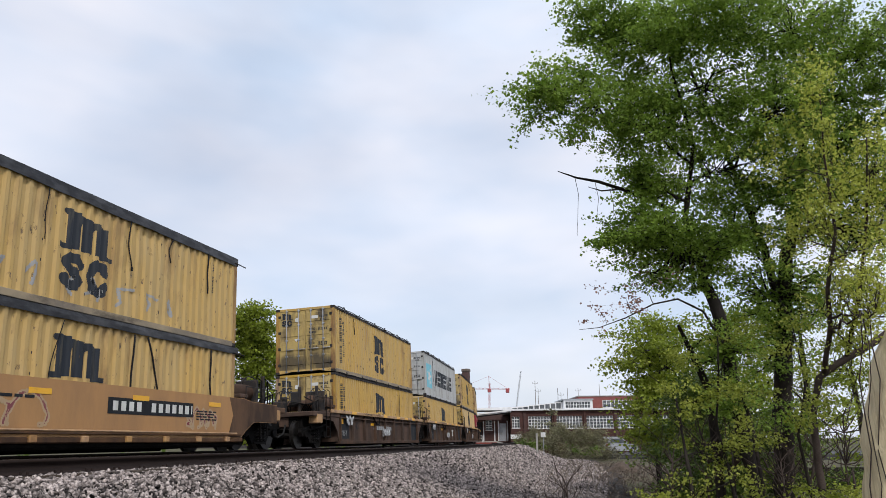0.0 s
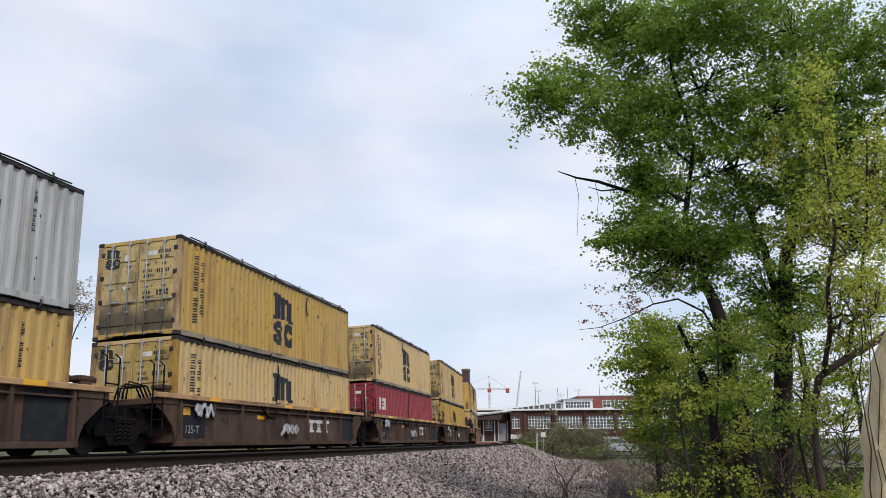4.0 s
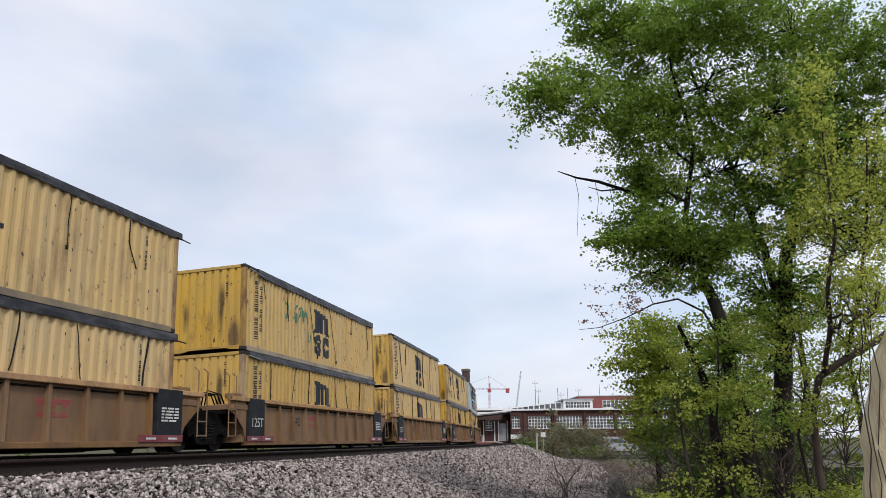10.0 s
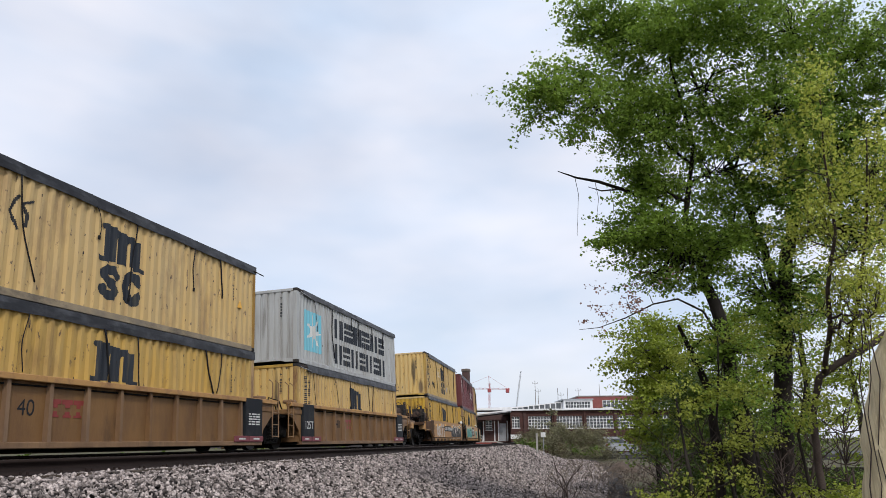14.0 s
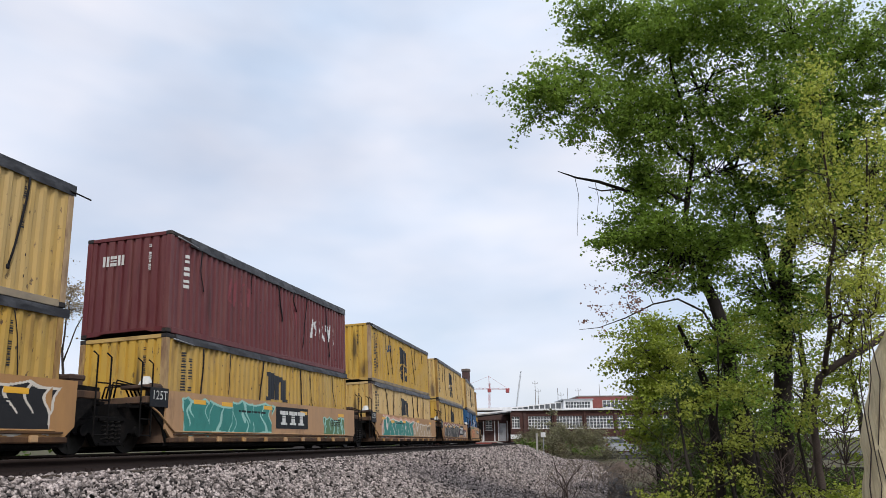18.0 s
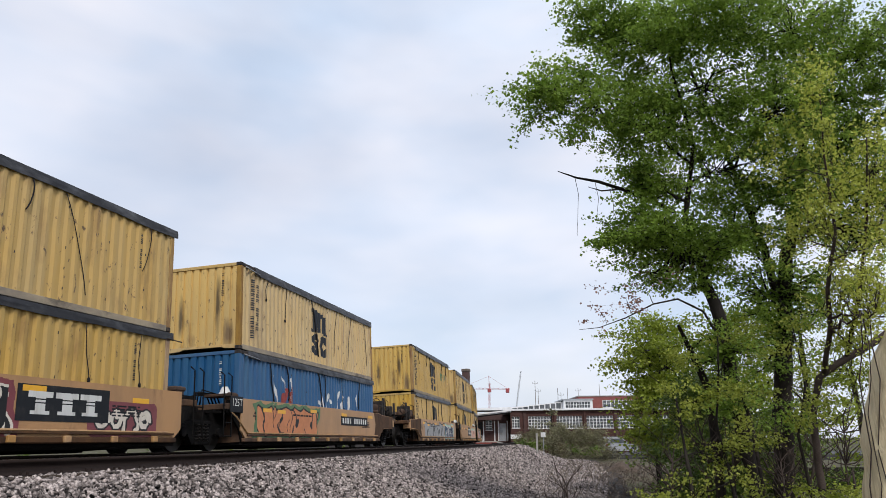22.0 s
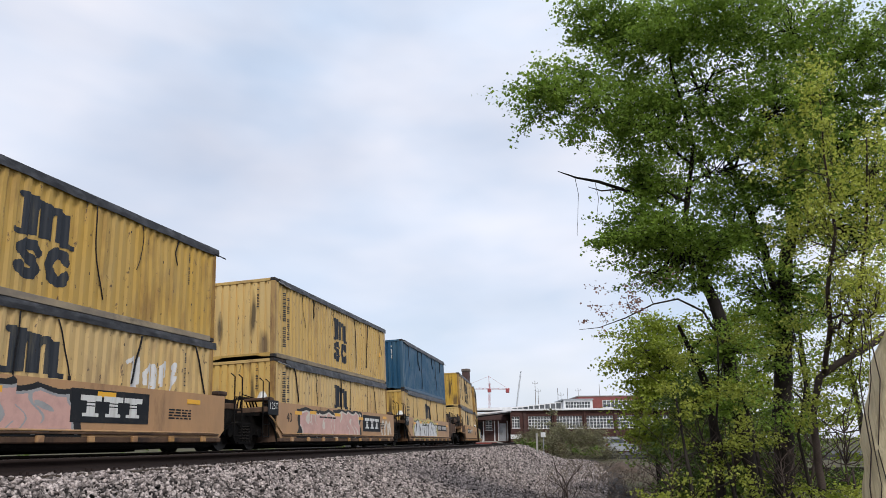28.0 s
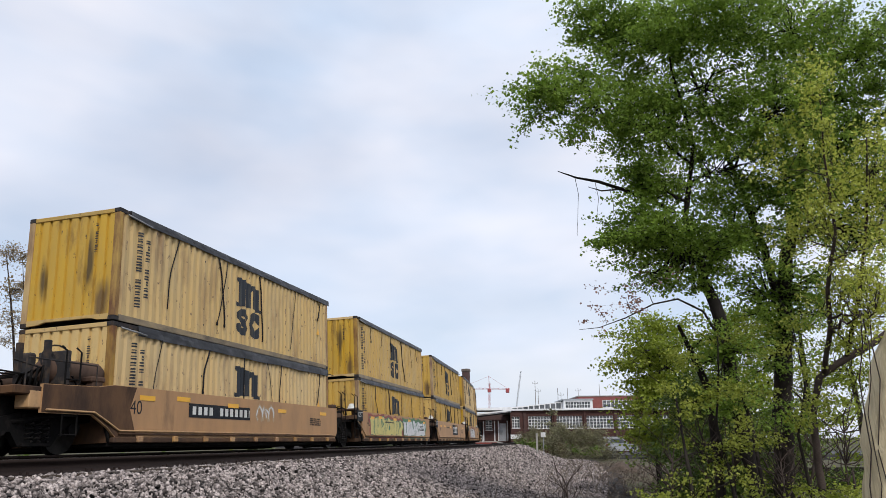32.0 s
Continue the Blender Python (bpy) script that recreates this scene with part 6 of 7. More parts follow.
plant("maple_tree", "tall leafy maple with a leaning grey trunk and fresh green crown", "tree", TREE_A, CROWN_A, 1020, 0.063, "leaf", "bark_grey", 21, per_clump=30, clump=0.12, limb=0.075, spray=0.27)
TREE_B = [[(1.33, 17.81, -1.92, 0.221), (1.42, 17.48, -0.73, 0.205), (1.49, 17.21, 0.23, 0.197), (1.67, 16.76, 1.89, 0.180), (1.81, 16.52, 2.85, 0.172), (2.0, 16.19, 4.16, 0.131),
           (2.43, 15.91, 5.59, 0.098), (2.71, 15.54, 7.14, 0.066), (3.07, 15.16, 8.81, 0.041)],
          [(1.81, 16.52, 2.85, 0.115), (1.53, 15.97, 4.28, 0.082), (1.21, 15.45, 5.6, 0.057), (0.77, 14.88, 6.92, 0.041), (0.44, 14.39, 8.11, 0.025)]]
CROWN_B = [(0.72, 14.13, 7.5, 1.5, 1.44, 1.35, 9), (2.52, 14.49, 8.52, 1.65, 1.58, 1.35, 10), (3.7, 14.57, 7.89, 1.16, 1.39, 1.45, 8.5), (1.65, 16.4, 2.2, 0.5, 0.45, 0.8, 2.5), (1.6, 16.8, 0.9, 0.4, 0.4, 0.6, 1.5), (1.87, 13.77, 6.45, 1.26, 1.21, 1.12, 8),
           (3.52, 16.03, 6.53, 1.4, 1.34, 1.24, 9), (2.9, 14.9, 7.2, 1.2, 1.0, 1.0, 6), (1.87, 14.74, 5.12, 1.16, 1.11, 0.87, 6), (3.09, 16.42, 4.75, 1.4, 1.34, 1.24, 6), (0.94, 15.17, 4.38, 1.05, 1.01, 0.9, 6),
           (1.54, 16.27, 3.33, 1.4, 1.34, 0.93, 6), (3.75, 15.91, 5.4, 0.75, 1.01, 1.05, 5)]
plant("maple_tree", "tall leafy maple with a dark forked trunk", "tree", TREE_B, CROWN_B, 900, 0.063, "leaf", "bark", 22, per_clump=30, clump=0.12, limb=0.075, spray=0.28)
plant("broken_tree", "dark leaning tree stem broken off above a fork", "tree",
      [[(0.09, 16.88, -1.85, 0.12), (0.12, 16.32, 0.0, 0.10), (0.09, 15.92, 1.28, 0.085), (-0.2, 15.5, 2.12, 0.06), (-0.38, 15.24, 2.6, 0.03)]],
      [(0.3, 15.2, 2.4, 0.5, 0.5, 0.3, 1)], 20, 0.08, "leaf_light", "bark", 23, per_clump=20)
LIGHT_A = [(-0.25, 11.73, 0.80, 0.62, 0.8, 0.40, 4), (0.15, 12.0, 0.98, 0.8, 0.8, 0.35, 4), (0.6, 11.86, 0.35, 0.75, 0.7, 0.45, 4), (-0.15, 12.07, 0.05, 0.8, 0.7, 0.45, 3),
           (-0.85, 10.95, -0.62, 0.42, 0.5, 0.16, 1.6), (0.26, 11.39, -0.42, 0.7, 0.7, 0.3, 1.5), (1.34, 11.38, 0.92, 0.5, 0.7, 0.75, 5), (0.45, 11.86, 1.75, 0.8, 0.8, 0.35, 2.5),
           (-0.05, 12.16, 1.45, 0.6, 0.7, 0.35, 2), (1.36, 11.22, -0.42, 0.9, 0.8, 0.35, 3.2), (-0.3, 11.04, -0.5, 0.6, 0.6, 0.3, 1), (-1.30, 12.35, 1.67, 0.32, 0.4, 0.25, 0.7),
           (1.39, 12.25, 1.79, 0.6, 0.6, 0.5, 2)]
plant("young_maple", "young maple with bright yellow-green spring leaves on thin boughs", "tree",
      [[(0.35, 12.6, -1.7, 0.028), (0.25, 12.4, -0.4, 0.024), (0.12, 12.2, 0.5, 0.02), (0.22, 12.1, 1.1, 0.016), (0.3, 12.0, 1.9, 0.009)],
       [(1.15, 11.9, -1.7, 0.028), (1.3, 11.7, -0.6, 0.024), (1.22, 11.6, 0.3, 0.02), (1.42, 11.6, 1.0, 0.016), (1.4, 11.9, 1.9, 0.009)],
       [(-0.35, 11.9, -1.7, 0.04), (-0.35, 11.8, -0.3, 0.03), (-0.45, 11.9, 0.9, 0.015)]],
      LIGHT_A, 165, 0.048, "leaf_light", "bark", 24, per_clump=15, clump=0.08, limb=0.035, spray=0.17)
OLIVE = [(1.9, 9.91, 4.59, 0.22, 0.85, 0.88, 3), (1.94, 10.23, 3.6, 0.44, 1.04, 1.08, 6), (2.48, 10.36, 3.82, 0.39, 1.13, 1.18, 6), (2.06, 10.55, 2.69, 0.69, 0.85, 0.88, 7),
         (1.58, 10.81, 3.07, 0.52, 0.7, 0.72, 4), (2.26, 10.89, 1.86, 0.49, 0.75, 0.79, 5), (1.89, 11.35, 1.71, 0.62, 0.79, 0.83, 4), (1.37, 10.44, 4.03, 0.52, 0.6, 0.62, 3),
         (2.53, 10.66, 2.92, 0.29, 0.85, 0.88, 3), (2.12, 9.75, 1.75, 0.28, 0.25, 0.45, 3)]
plant("young_elm", "slender young tree with small olive-yellow leaves on upright shoots", "tree",
      [[(1.45, 12.1, -1.6, 0.06), (1.48, 12.05, -0.4, 0.055), (1.50, 12.0, 0.55, 0.052), (1.67, 12.0, 1.14, 0.05), (1.94, 12.04, 1.33, 0.055), (2.28, 12.11, 1.52, 0.06), (2.89, 12.23, 1.87, 0.065)],
       [(1.75, 12.0, 1.2, 0.04), (1.84, 11.4, 1.8, 0.036), (1.8, 10.9, 2.3, 0.03), (1.95, 10.5, 3.0, 0.022), (1.9, 10.1, 4.0, 0.013), (1.94, 9.81, 4.96, 0.006)],
       [(2.1, 12.05, 1.45, 0.035), (2.25, 11.3, 2.2, 0.028), (2.4, 10.7, 3.2, 0.018), (2.5, 10.3, 4.3, 0.008)]],
      OLIVE, 215, 0.046, "leaf_olive", "twig", 25, per_clump=20, clump=0.10, limb=0.03, plume=0.30)
pale = plant("vine_wrapped_tree", "thick pale bare trunk wrapped in thin dark vines", "tree",
             [[(1.93, 10.70, -1.7, 0.25), (1.97, 10.38, -0.35, 0.23), (2.02, 10.2, 0.33, 0.225), (2.24, 10.0, 1.14, 0.22), (2.64, 9.82, 1.95, 0.2), (3.3, 9.55, 3.43, 0.17), (3.9, 9.4, 5.0, 0.13)]],
             [], 0, 0.05, "leaf_olive", "bark_pale", 26, jitter=0.02)
for vx, vr, vp in ((1.80, 0.008, 0.0), (1.87, 0.006, 1.7), (1.95, 0.007, 3.1)):
    part("vine", Geo().tube([site(vx + 0.04 * math.sin(1.9 * k + vp) + 0.05 * max(0.0, 0.42 * k - 1.6), 10.075 - 0.235 * (0.42 * k - 1.6), -1.6 + 0.42 * k) for k in range(9)], vr, 6).mesh("vine", "twig", True), pale)
dead = settle(thing("dead_branch", "dead leafless branch reaching out of a maple crown", "branch"), -1.1, 13.4, 5.1)
part("stem", Geo().tube([(-0.2, 14.1, 4.75), (-0.69, 13.81, 5.01), (-1.14, 13.38, 5.13), (-1.53, 12.99, 5.21), (-1.93, 12.72, 5.26), (-2.25, 12.56, 5.38)], [0.05, 0.042, 0.036, 0.03, 0.02, 0.008], 7).mesh("stem", "bark", True), dead)
part("twig", Geo().tube([(-1.14, 13.38, 5.13), (-1.5, 13.1, 5.05), (-1.75, 12.95, 5.12)], [0.02, 0.015, 0.005], 6).mesh("twig", "bark", True), dead)
for k, q in enumerate(((-1.6, 12.95, 5.2), (-1.35, 13.2, 5.1), (-1.95, 12.7, 5.26))):
    part("hanging_twig", Geo().tube([q, (q[0] + 0.05, q[1], q[2] - 0.35), (q[0] - 0.02, q[1], q[2] - 0.8 - 0.2 * k)], [0.006, 0.005, 0.003], 5).mesh("hanging_twig", "bark"), dead)
SHRUBS = [(-1.6, 22.81, 3.1, 0.95, 1.31, 0.9, 4), (-1.06, 23.32, 2.55, 1.59, 1.53, 1.59, 6), (-1.9, 23.05, 1.7, 0.75, 1.31, 1.2, 3), (-0.21, 25.74, 2.95, 1.74, 1.67, 1.49, 5),
          (-1.2, 21.55, 0.4, 1.15, 1.59, 1.0, 5), (0.09, 24.34, 0.62, 1.82, 1.75, 1.59, 6), (1.67, 26.91, 1.4, 1.74, 1.91, 1.99, 5), (3.26, 27.75, 0.62, 2.23, 2.14, 2.23, 5),
          (-0.99, 24.08, 3.76, 1.19, 1.14, 0.59, 3), (1.61, 27.25, 3.84, 1.55, 1.49, 1.55, 3)]
plant("thicket", "dense thicket of shrubs in fresh leaf below the maples", "shrub",
      [[(-1.67, 24.33, -1.6, 0.1), (-1.59, 23.66, 0.81, 0.08), (-1.55, 23.08, 2.73, 0.05)], [(-0.15, 26.03, -1.6, 0.1), (0.04, 25.09, 1.73, 0.06)],
       [(2.78, 28.39, -1.7, 0.12), (3.25, 27.51, 1.39, 0.06)]], SHRUBS, 760, 0.095, "leaf_fresh", "bark", 27, per_clump=30, clump=0.22, limb=0.06, spray=0.28)
plant("undergrowth", "low tangle of brush and young leaves at the foot of the trees", "shrub",
      [[(-0.5, 17.5, -1.7, 0.04), (-0.5, 17.3, -0.6, 0.02)], [(1.0, 18.5, -1.7, 0.04), (1.0, 18.3, -0.4, 0.02)], [(2.6, 16.5, -1.7, 0.04), (2.6, 16.3, -0.4, 0.02)]],
      [(-0.5, 18.6, 0.9, 1.0, 1.0, 0.9, 5), (0.5, 19.2, 1.6, 1.2, 1.0, 0.9, 5), (-0.2, 17.8, -0.1, 1.0, 0.8, 0.7, 5), (1.4, 18.4, 0.1, 1.0, 0.8, 0.8, 5), (-0.6, 17.6, -0.9, 1.0, 1.0, 0.7, 5), (0.6, 18.4, -0.7, 1.4, 1.0, 1.0, 5), (2.2, 18.0, -0.8, 1.4, 1.0, 0.9, 5), (-0.3, 20.0, 0.3, 1.4, 1.0, 1.2, 4), (1.3, 20.5, 0.4, 1.6, 1.0, 1.4, 4)],
      520, 0.075, "leaf_shrub", "twig", 28, per_clump=20, clump=0.17, limb=0.03)


FAR_TREES = [(4.79, 38.32, 5.6, 2.53, 2.53, 2.53, 4), (6.5, 36.6, 3.4, 2.1, 2.6, 2.6, 4), (3.0, 38.7, 3.0, 2.0, 2.3, 2.3, 4), (7.7, 38.5, 7.9, 1.7, 2.2, 2.2, 3),
             (1.7, 37.6, 5.7, 1.7, 2.0, 2.0, 2), (0.2, 36.5, 2.5, 1.6, 2.4, 2.4, 3)]
plant("background_tree", "spring-green trees further back beyond the fence", "tree", [[(4.9, 39.5, -1.7, 0.2), (4.8, 39.0, 2.5, 0.15), (4.8, 38.5, 5.5, 0.08)], [(6.7, 37.5, -1.7, 0.2), (6.5, 37.0, 3.0, 0.1)],
      [(1.7, 38.5, -1.7, 0.16), (1.6, 38.0, 3.0, 0.1), (1.7, 37.8, 5.5, 0.05)]], FAR_TREES, 800, 0.12, "leaf_fresh", "bark", 30, per_clump=24, clump=0.30, limb=0.05, spray=0.45)
plant("ground_ivy", "low leafy green cover on the ground below the trees", "shrub", [[(1.6, 14.0, -1.7, 0.02), (1.6, 14.0, -1.2, 0.01)], [(2.2, 12.0, -1.7, 0.02), (2.2, 12.0, -1.0, 0.01)]],
      [(1.7, 14.4, -0.9, 1.1, 0.9, 0.35, 4), (2.2, 12.0, -0.7, 0.8, 0.8, 0.35, 4), (0.6, 13.0, -0.8, 0.9, 0.8, 0.3, 3), (-0.2, 13.2, -1.1, 0.6, 0.7, 0.3, 2)], 260, 0.055, "leaf_light", "twig", 36, per_clump=18, clump=0.13, limb=0.02)


def bare_sapling(x, y, h, seed, spread=0.5, count=14, name="bare_sapling", label="leafless dark sapling on the ballast slope", z0=None):
    rng = random.Random(seed)
    t = settle(thing(name, label, "sapling"), x, y, -1.5)
    z = ground_height(x, y) - 0.1 if z0 is None else z0
    stem = bend((x, y, z), (x + 0.12, y - 0.1, z + h * 0.6), rng, 0.04, 6)
    part("trunk", Geo().tube(stem, [0.022 - 0.0015 * k for k in range(7)], 7).mesh("trunk", "twig", True), t)
    g = Geo()
    for k in range(count):
        a = rng.uniform(0, 6.28)
        s = stem[rng.randrange(3, 7)]
        e = s + Vector((math.cos(a) * spread * rng.uniform(0.5, 1.1), math.sin(a) * spread * rng.uniform(0.5, 1.1), h * rng.uniform(0.1, 0.42)))
        pts = bend(s, e, rng, 0.1, 4)
        g.tube(pts, [0.014, 0.011, 0.008, 0.006, 0.003], 5, False)
        for j in range(2):
            q = pts[rng.randrange(2, 5)]
            g.tube([q, q + Vector((rng.gauss(0, 0.15), rng.gauss(0, 0.15), rng.uniform(0.05, 0.25)))], [0.005, 0.002], 4, False)
    tagged(part("branch", g.mesh("branch", "twig"), t), kind="stuff")
    return t


bare_sapling(-2.66, 13.2, 1.75, 31, 0.5)
for bx, by, bh, bn in ((-2.9, 24.2, 0.5, 10), (-4.6, 31.0, 0.7, 14)):
    bare_sapling(bx, by, bh, int(30 + by), 0.6, bn, "dry_brush", "dry leafless brush at the foot of the ballast")
for k in range(6):
    bare_sapling(-0.9 + 0.66 * k, 15.2 + 0.6 * (k % 3), 2.4 + 0.5 * (k % 3), 90 + k, 0.9, 24, "leafless_shrub", "tall leafless dark shrub among the trees")

plant("redbud_sapling", "thin dark boughs with sparse reddish spring buds", "tree", [[(0.95, 15.6, -1.7, 0.04), (0.8, 15.3, 0.6, 0.035), (0.5, 14.9, 2.0, 0.03), (0.15, 14.5, 2.72, 0.024), (-0.3, 14.0, 2.92, 0.018), (-0.75, 13.6, 2.78, 0.014), (-1.25, 13.3, 2.50, 0.011), (-1.75, 13.1, 2.31, 0.008), (-2.1, 12.94, 2.27, 0.004)]],
      [(-1.21, 13.22, 2.85, 0.35, 0.3, 0.22, 3), (-0.9, 13.4, 3.2, 0.3, 0.3, 0.3, 1), (-1.7, 13.1, 2.6, 0.35, 0.3, 0.15, 1)], 70, 0.05, "leaf_red", "bark", 29, per_clump=12, clump=0.09, limb=0.02)
fence = settle(thing("timber_fence", "low dark timber fence behind the trees", "fence"), 4.4, 31.0, -1.2)
for k in range(9):
    part("board", Geo().box(2.6 + 0.40 * k, 30.2 + 0.15 * k, -1.75, 2.97 + 0.40 * k, 30.24 + 0.15 * k, -0.74, 0.005).mesh("board", "bark"), fence)
part("rail", Geo().prism([(2.6, 30.25), (6.2, 31.6), (6.2, 31.68), (2.6, 30.33)], 2, -1.0, -0.92).mesh("rail", "bark"), fence)
_g = np.linspace(-1, 1, 15)
_mv = np.array([[-4.85 + 1.3 * a, 42.6 + 1.2 * b, -1.72 + 0.85 * max(0.0, 1 - a * a) * max(0.0, 1 - b * b) * (1 + 0.35 * noise.noise((a * 3, b * 3, 7)))] for a in _g for b in _g])
_mi = np.arange(225).reshape(15, 15)
_mf = np.stack([_mi[:-1, :-1], _mi[1:, :-1], _mi[1:, 1:], _mi[:-1, 1:]], -1).reshape(-1, 4)
tagged(settle(new("earth_mound", array_mesh("earth_mound", _mv, _mf, "soil", True)), -4.85, 42.6, -1.4), "low heap of brown earth beside the line", "mound")

# ---- beyond the train ----
BACK_TREE = [(-27.43, 37.19, 8.49, 1.63, 1.56, 1.4, 3), (-26.89, 37.83, 7.05, 1.16, 1.79, 1.86, 3), (-28.73, 38.2, 7.22, 1.19, 1.83, 1.9, 3), (-27.57, 38.01, 5.63, 2.33, 2.23, 1.63, 4),
             (-28.11, 38.36, 3.84, 2.79, 2.68, 1.4, 4), (-26.4, 39.53, 5.73, 1.43, 1.83, 1.9, 2), (-30.6, 36.9, 6.6, 1.7, 1.8, 1.7, 4), (-31.4, 36.6, 4.3, 1.9, 1.9, 1.8, 4), (-29.4, 37.2, 7.9, 1.2, 1.4, 1.1, 2), (-27.8, 38.4, 1.6, 3.4, 2.6, 1.5, 4)]
plant("roadside_tree", "rounded green tree standing behind the line", "tree", [[(-28.3, 39.5, -1.7, 0.35), (-27.72, 38.4, 4.2, 0.28), (-27.48, 37.61, 7.06, 0.15)]],
      BACK_TREE, 860, 0.17, "leaf_fresh", "bark", 41, per_clump=24, clump=0.32, limb=0.06, spray=0.4)
LEFT_TREE = [(-27.10, 19.59, 8.28, 0.50, 0.50, 0.40, 2), (-26.46, 19.91, 8.04, 0.40, 0.40, 0.32, 2), (-26.88, 20.18, 6.66, 0.55, 0.55, 0.44, 2.5), (-26.22, 20.35, 6.89, 0.40, 0.40, 0.32, 2), (-27.17, 20.39, 5.63, 0.60, 0.60, 0.48, 2), (-27.65, 20.49, 4.71, 0.50, 0.50, 0.40, 1.5), (-25.82, 20.50, 6.88, 0.32, 0.32, 0.26, 1.6), (-25.32, 20.81, 6.49, 0.45, 0.45, 0.36, 2), (-24.63, 21.02, 6.64, 0.45, 0.45, 0.36, 2), (-24.94, 21.15, 5.84, 0.45, 0.45, 0.36, 2), (-24.26, 21.38, 5.95, 0.35, 0.35, 0.28, 1.6), (-25.74, 20.94, 5.57, 0.40, 0.40, 0.32, 1.6), (-26.23, 20.86, 5.23, 0.35, 0.35, 0.28, 1.2)]
plant("budding_tree", "thin budding tree with sparse small bronze leaves", "tree", [[(-27.56, 21.77, 0.67, 0.070), (-27.39, 21.23, 2.63, 0.060), (-27.23, 20.65, 4.70, 0.050), (-27.16, 20.11, 6.55, 0.035), (-27.14, 19.55, 8.40, 0.012)],
      [(-27.39, 21.23, 2.63, 0.050), (-26.76, 20.83, 4.70, 0.035), (-26.51, 19.92, 7.93, 0.010)],
      [(-25.60, 22.50, 0.65, 0.070), (-25.48, 21.95, 2.61, 0.060), (-25.36, 21.53, 4.11, 0.045), (-25.57, 21.10, 5.27, 0.035), (-25.99, 20.55, 6.54, 0.012)],
      [(-25.36, 21.53, 4.11, 0.040), (-25.02, 21.20, 5.61, 0.030), (-24.68, 21.01, 6.64, 0.012)],
      [(-25.35, 21.64, 3.76, 0.035), (-24.68, 21.46, 5.14, 0.025), (-24.15, 21.42, 5.94, 0.010)]],
      LEFT_TREE, 200, 0.085, "leaf_bronze", "twig", 42, per_clump=5, clump=0.12, limb=0.022, spray=0.42)


BANK = []
for k in range(22):
    _p = on_line(-8 + 3.4 * k, -6.6 - 0.5 * (k % 3), -0.75 + 0.25 * (k % 4 == 1))
    BANK.append((_p[0], _p[1], _p[2], 2.0, 1.2, 0.8, 2))
plant("trackside_scrub", "low dark tangle of scrub along the far side of the line", "shrub", [[(b[0], b[1], -1.9, 0.04), (b[0], b[1], -0.8, 0.03)] for b in BANK[::4]],
      BANK, 420, 0.16, "leaf_shrub", "twig", 47, per_clump=24, clump=0.28, limb=0.03, spray=0.35)

# ---- the works building across the curve ----
E1 = Vector((0.9354, 0.3536, 0))
FACADE = Matrix(((0.9354, -0.3536, 0, -24.15), (0.3536, 0.9354, 0, 95.0), (0, 0, 1, 0), (0, 0, 0, 1)))
works = thing("works_building", "low red-brick works with white-framed windows and clerestory roof", "building", FACADE)
settle(works, -14.8, 98.5, 3.0)
BASE_Z = -1.7


def wall_with_windows(name, x0, x1, z0, z1, holes, mat, parent, y=0.0, depth=0.35):
    """A wall along local x with rectangular openings cut right through: piers and bands round them."""
    g = Geo()
    xs = sorted({x0, x1, *[h[0] for h in holes], *[h[1] for h in holes]})
    for a, b in zip(xs[:-1], xs[1:]):
        hs = sorted([(h[2], h[3]) for h in holes if h[0] <= a + 1e-6 and h[1] >= b - 1e-6])
        z = z0
        for c, d in hs:
            if c > z:
                g.box(a, y, z, b, y + depth, c)
            z = d
        if z < z1:
            g.box(a, y, z, b, y + depth, z1)
    return part(name, g.mesh(name, mat), parent)


def sash(parent, x0, x1, z0, z1, nx, nz, y=0.0):
    """A white steel-framed window with its panes and sill, set back in the wall."""
    w = part("window", Geo().box(x0 - 0.05, y - 0.06, z0 - 0.10, x1 + 0.05, y + 0.12, z0, 0.01).mesh("window_sill", "white_paint"), parent, label="white multi-pane window")
    g = Geo()
    for k in range(nx + 1):
        x = x0 + (x1 - x0) * k / nx
        g.box(x - 0.035, y + 0.10, z0, x + 0.035, y + 0.18, z1)
    for k in range(nz + 1):
        z = z0 + (z1 - z0) * k / nz
        g.box(x0, y + 0.105, z - 0.03, x1, y + 0.175, z + 0.03)
    part("window_frame", g.mesh("window_frame", "white_paint"), w)
    for i in range(nx):
        for j in range(nz):
            a, b = x0 + (x1 - x0) * i / nx + 0.035, x0 + (x1 - x0) * (i + 1) / nx - 0.035
            c, d = z0 + (z1 - z0) * j / nz + 0.03, z0 + (z1 - z0) * (j + 1) / nz - 0.03
            part("pane", Geo().box(a, y + 0.135, c, b, y + 0.15, d).mesh("pane", "glass"), w)


bays = [(0.95, 4.25), (4.85, 8.4), (9.0, 12.7), (13.2, 16.6), (17.2, 20.6), (21.2, 24.6)]
wall_with_windows("wall", 0.0, 26.0, BASE_Z, 4.75, [(a, b, 2.35, 4.0) for a, b in bays], "brick", works)
for a, b in bays[:5]:
    sash(works, a, b, 2.35, 4.0, 8, 4)
for a in (0.25, 4.45, 8.6, 12.85, 16.8, 20.8):
    part("pier", Geo().box(a, -0.14, BASE_Z, a + 0.4, -0.002, 4.75, 0.01).mesh("pier", "brick"), works)
wall_with_windows("wall", -1.55, 0.0, BASE_Z, 4.75, [(-1.35, -0.3, 2.45, 3.95)], "brick", works, -0.2, 0.4)
sash(works, -1.35, -0.3, 2.45, 3.95, 3, 4, -0.2)
part("wall_band", Geo().box(-1.6, -0.26, 1.0, 0.0, -0.2, 1.55).mesh("wall_band", "white_paint"), works)
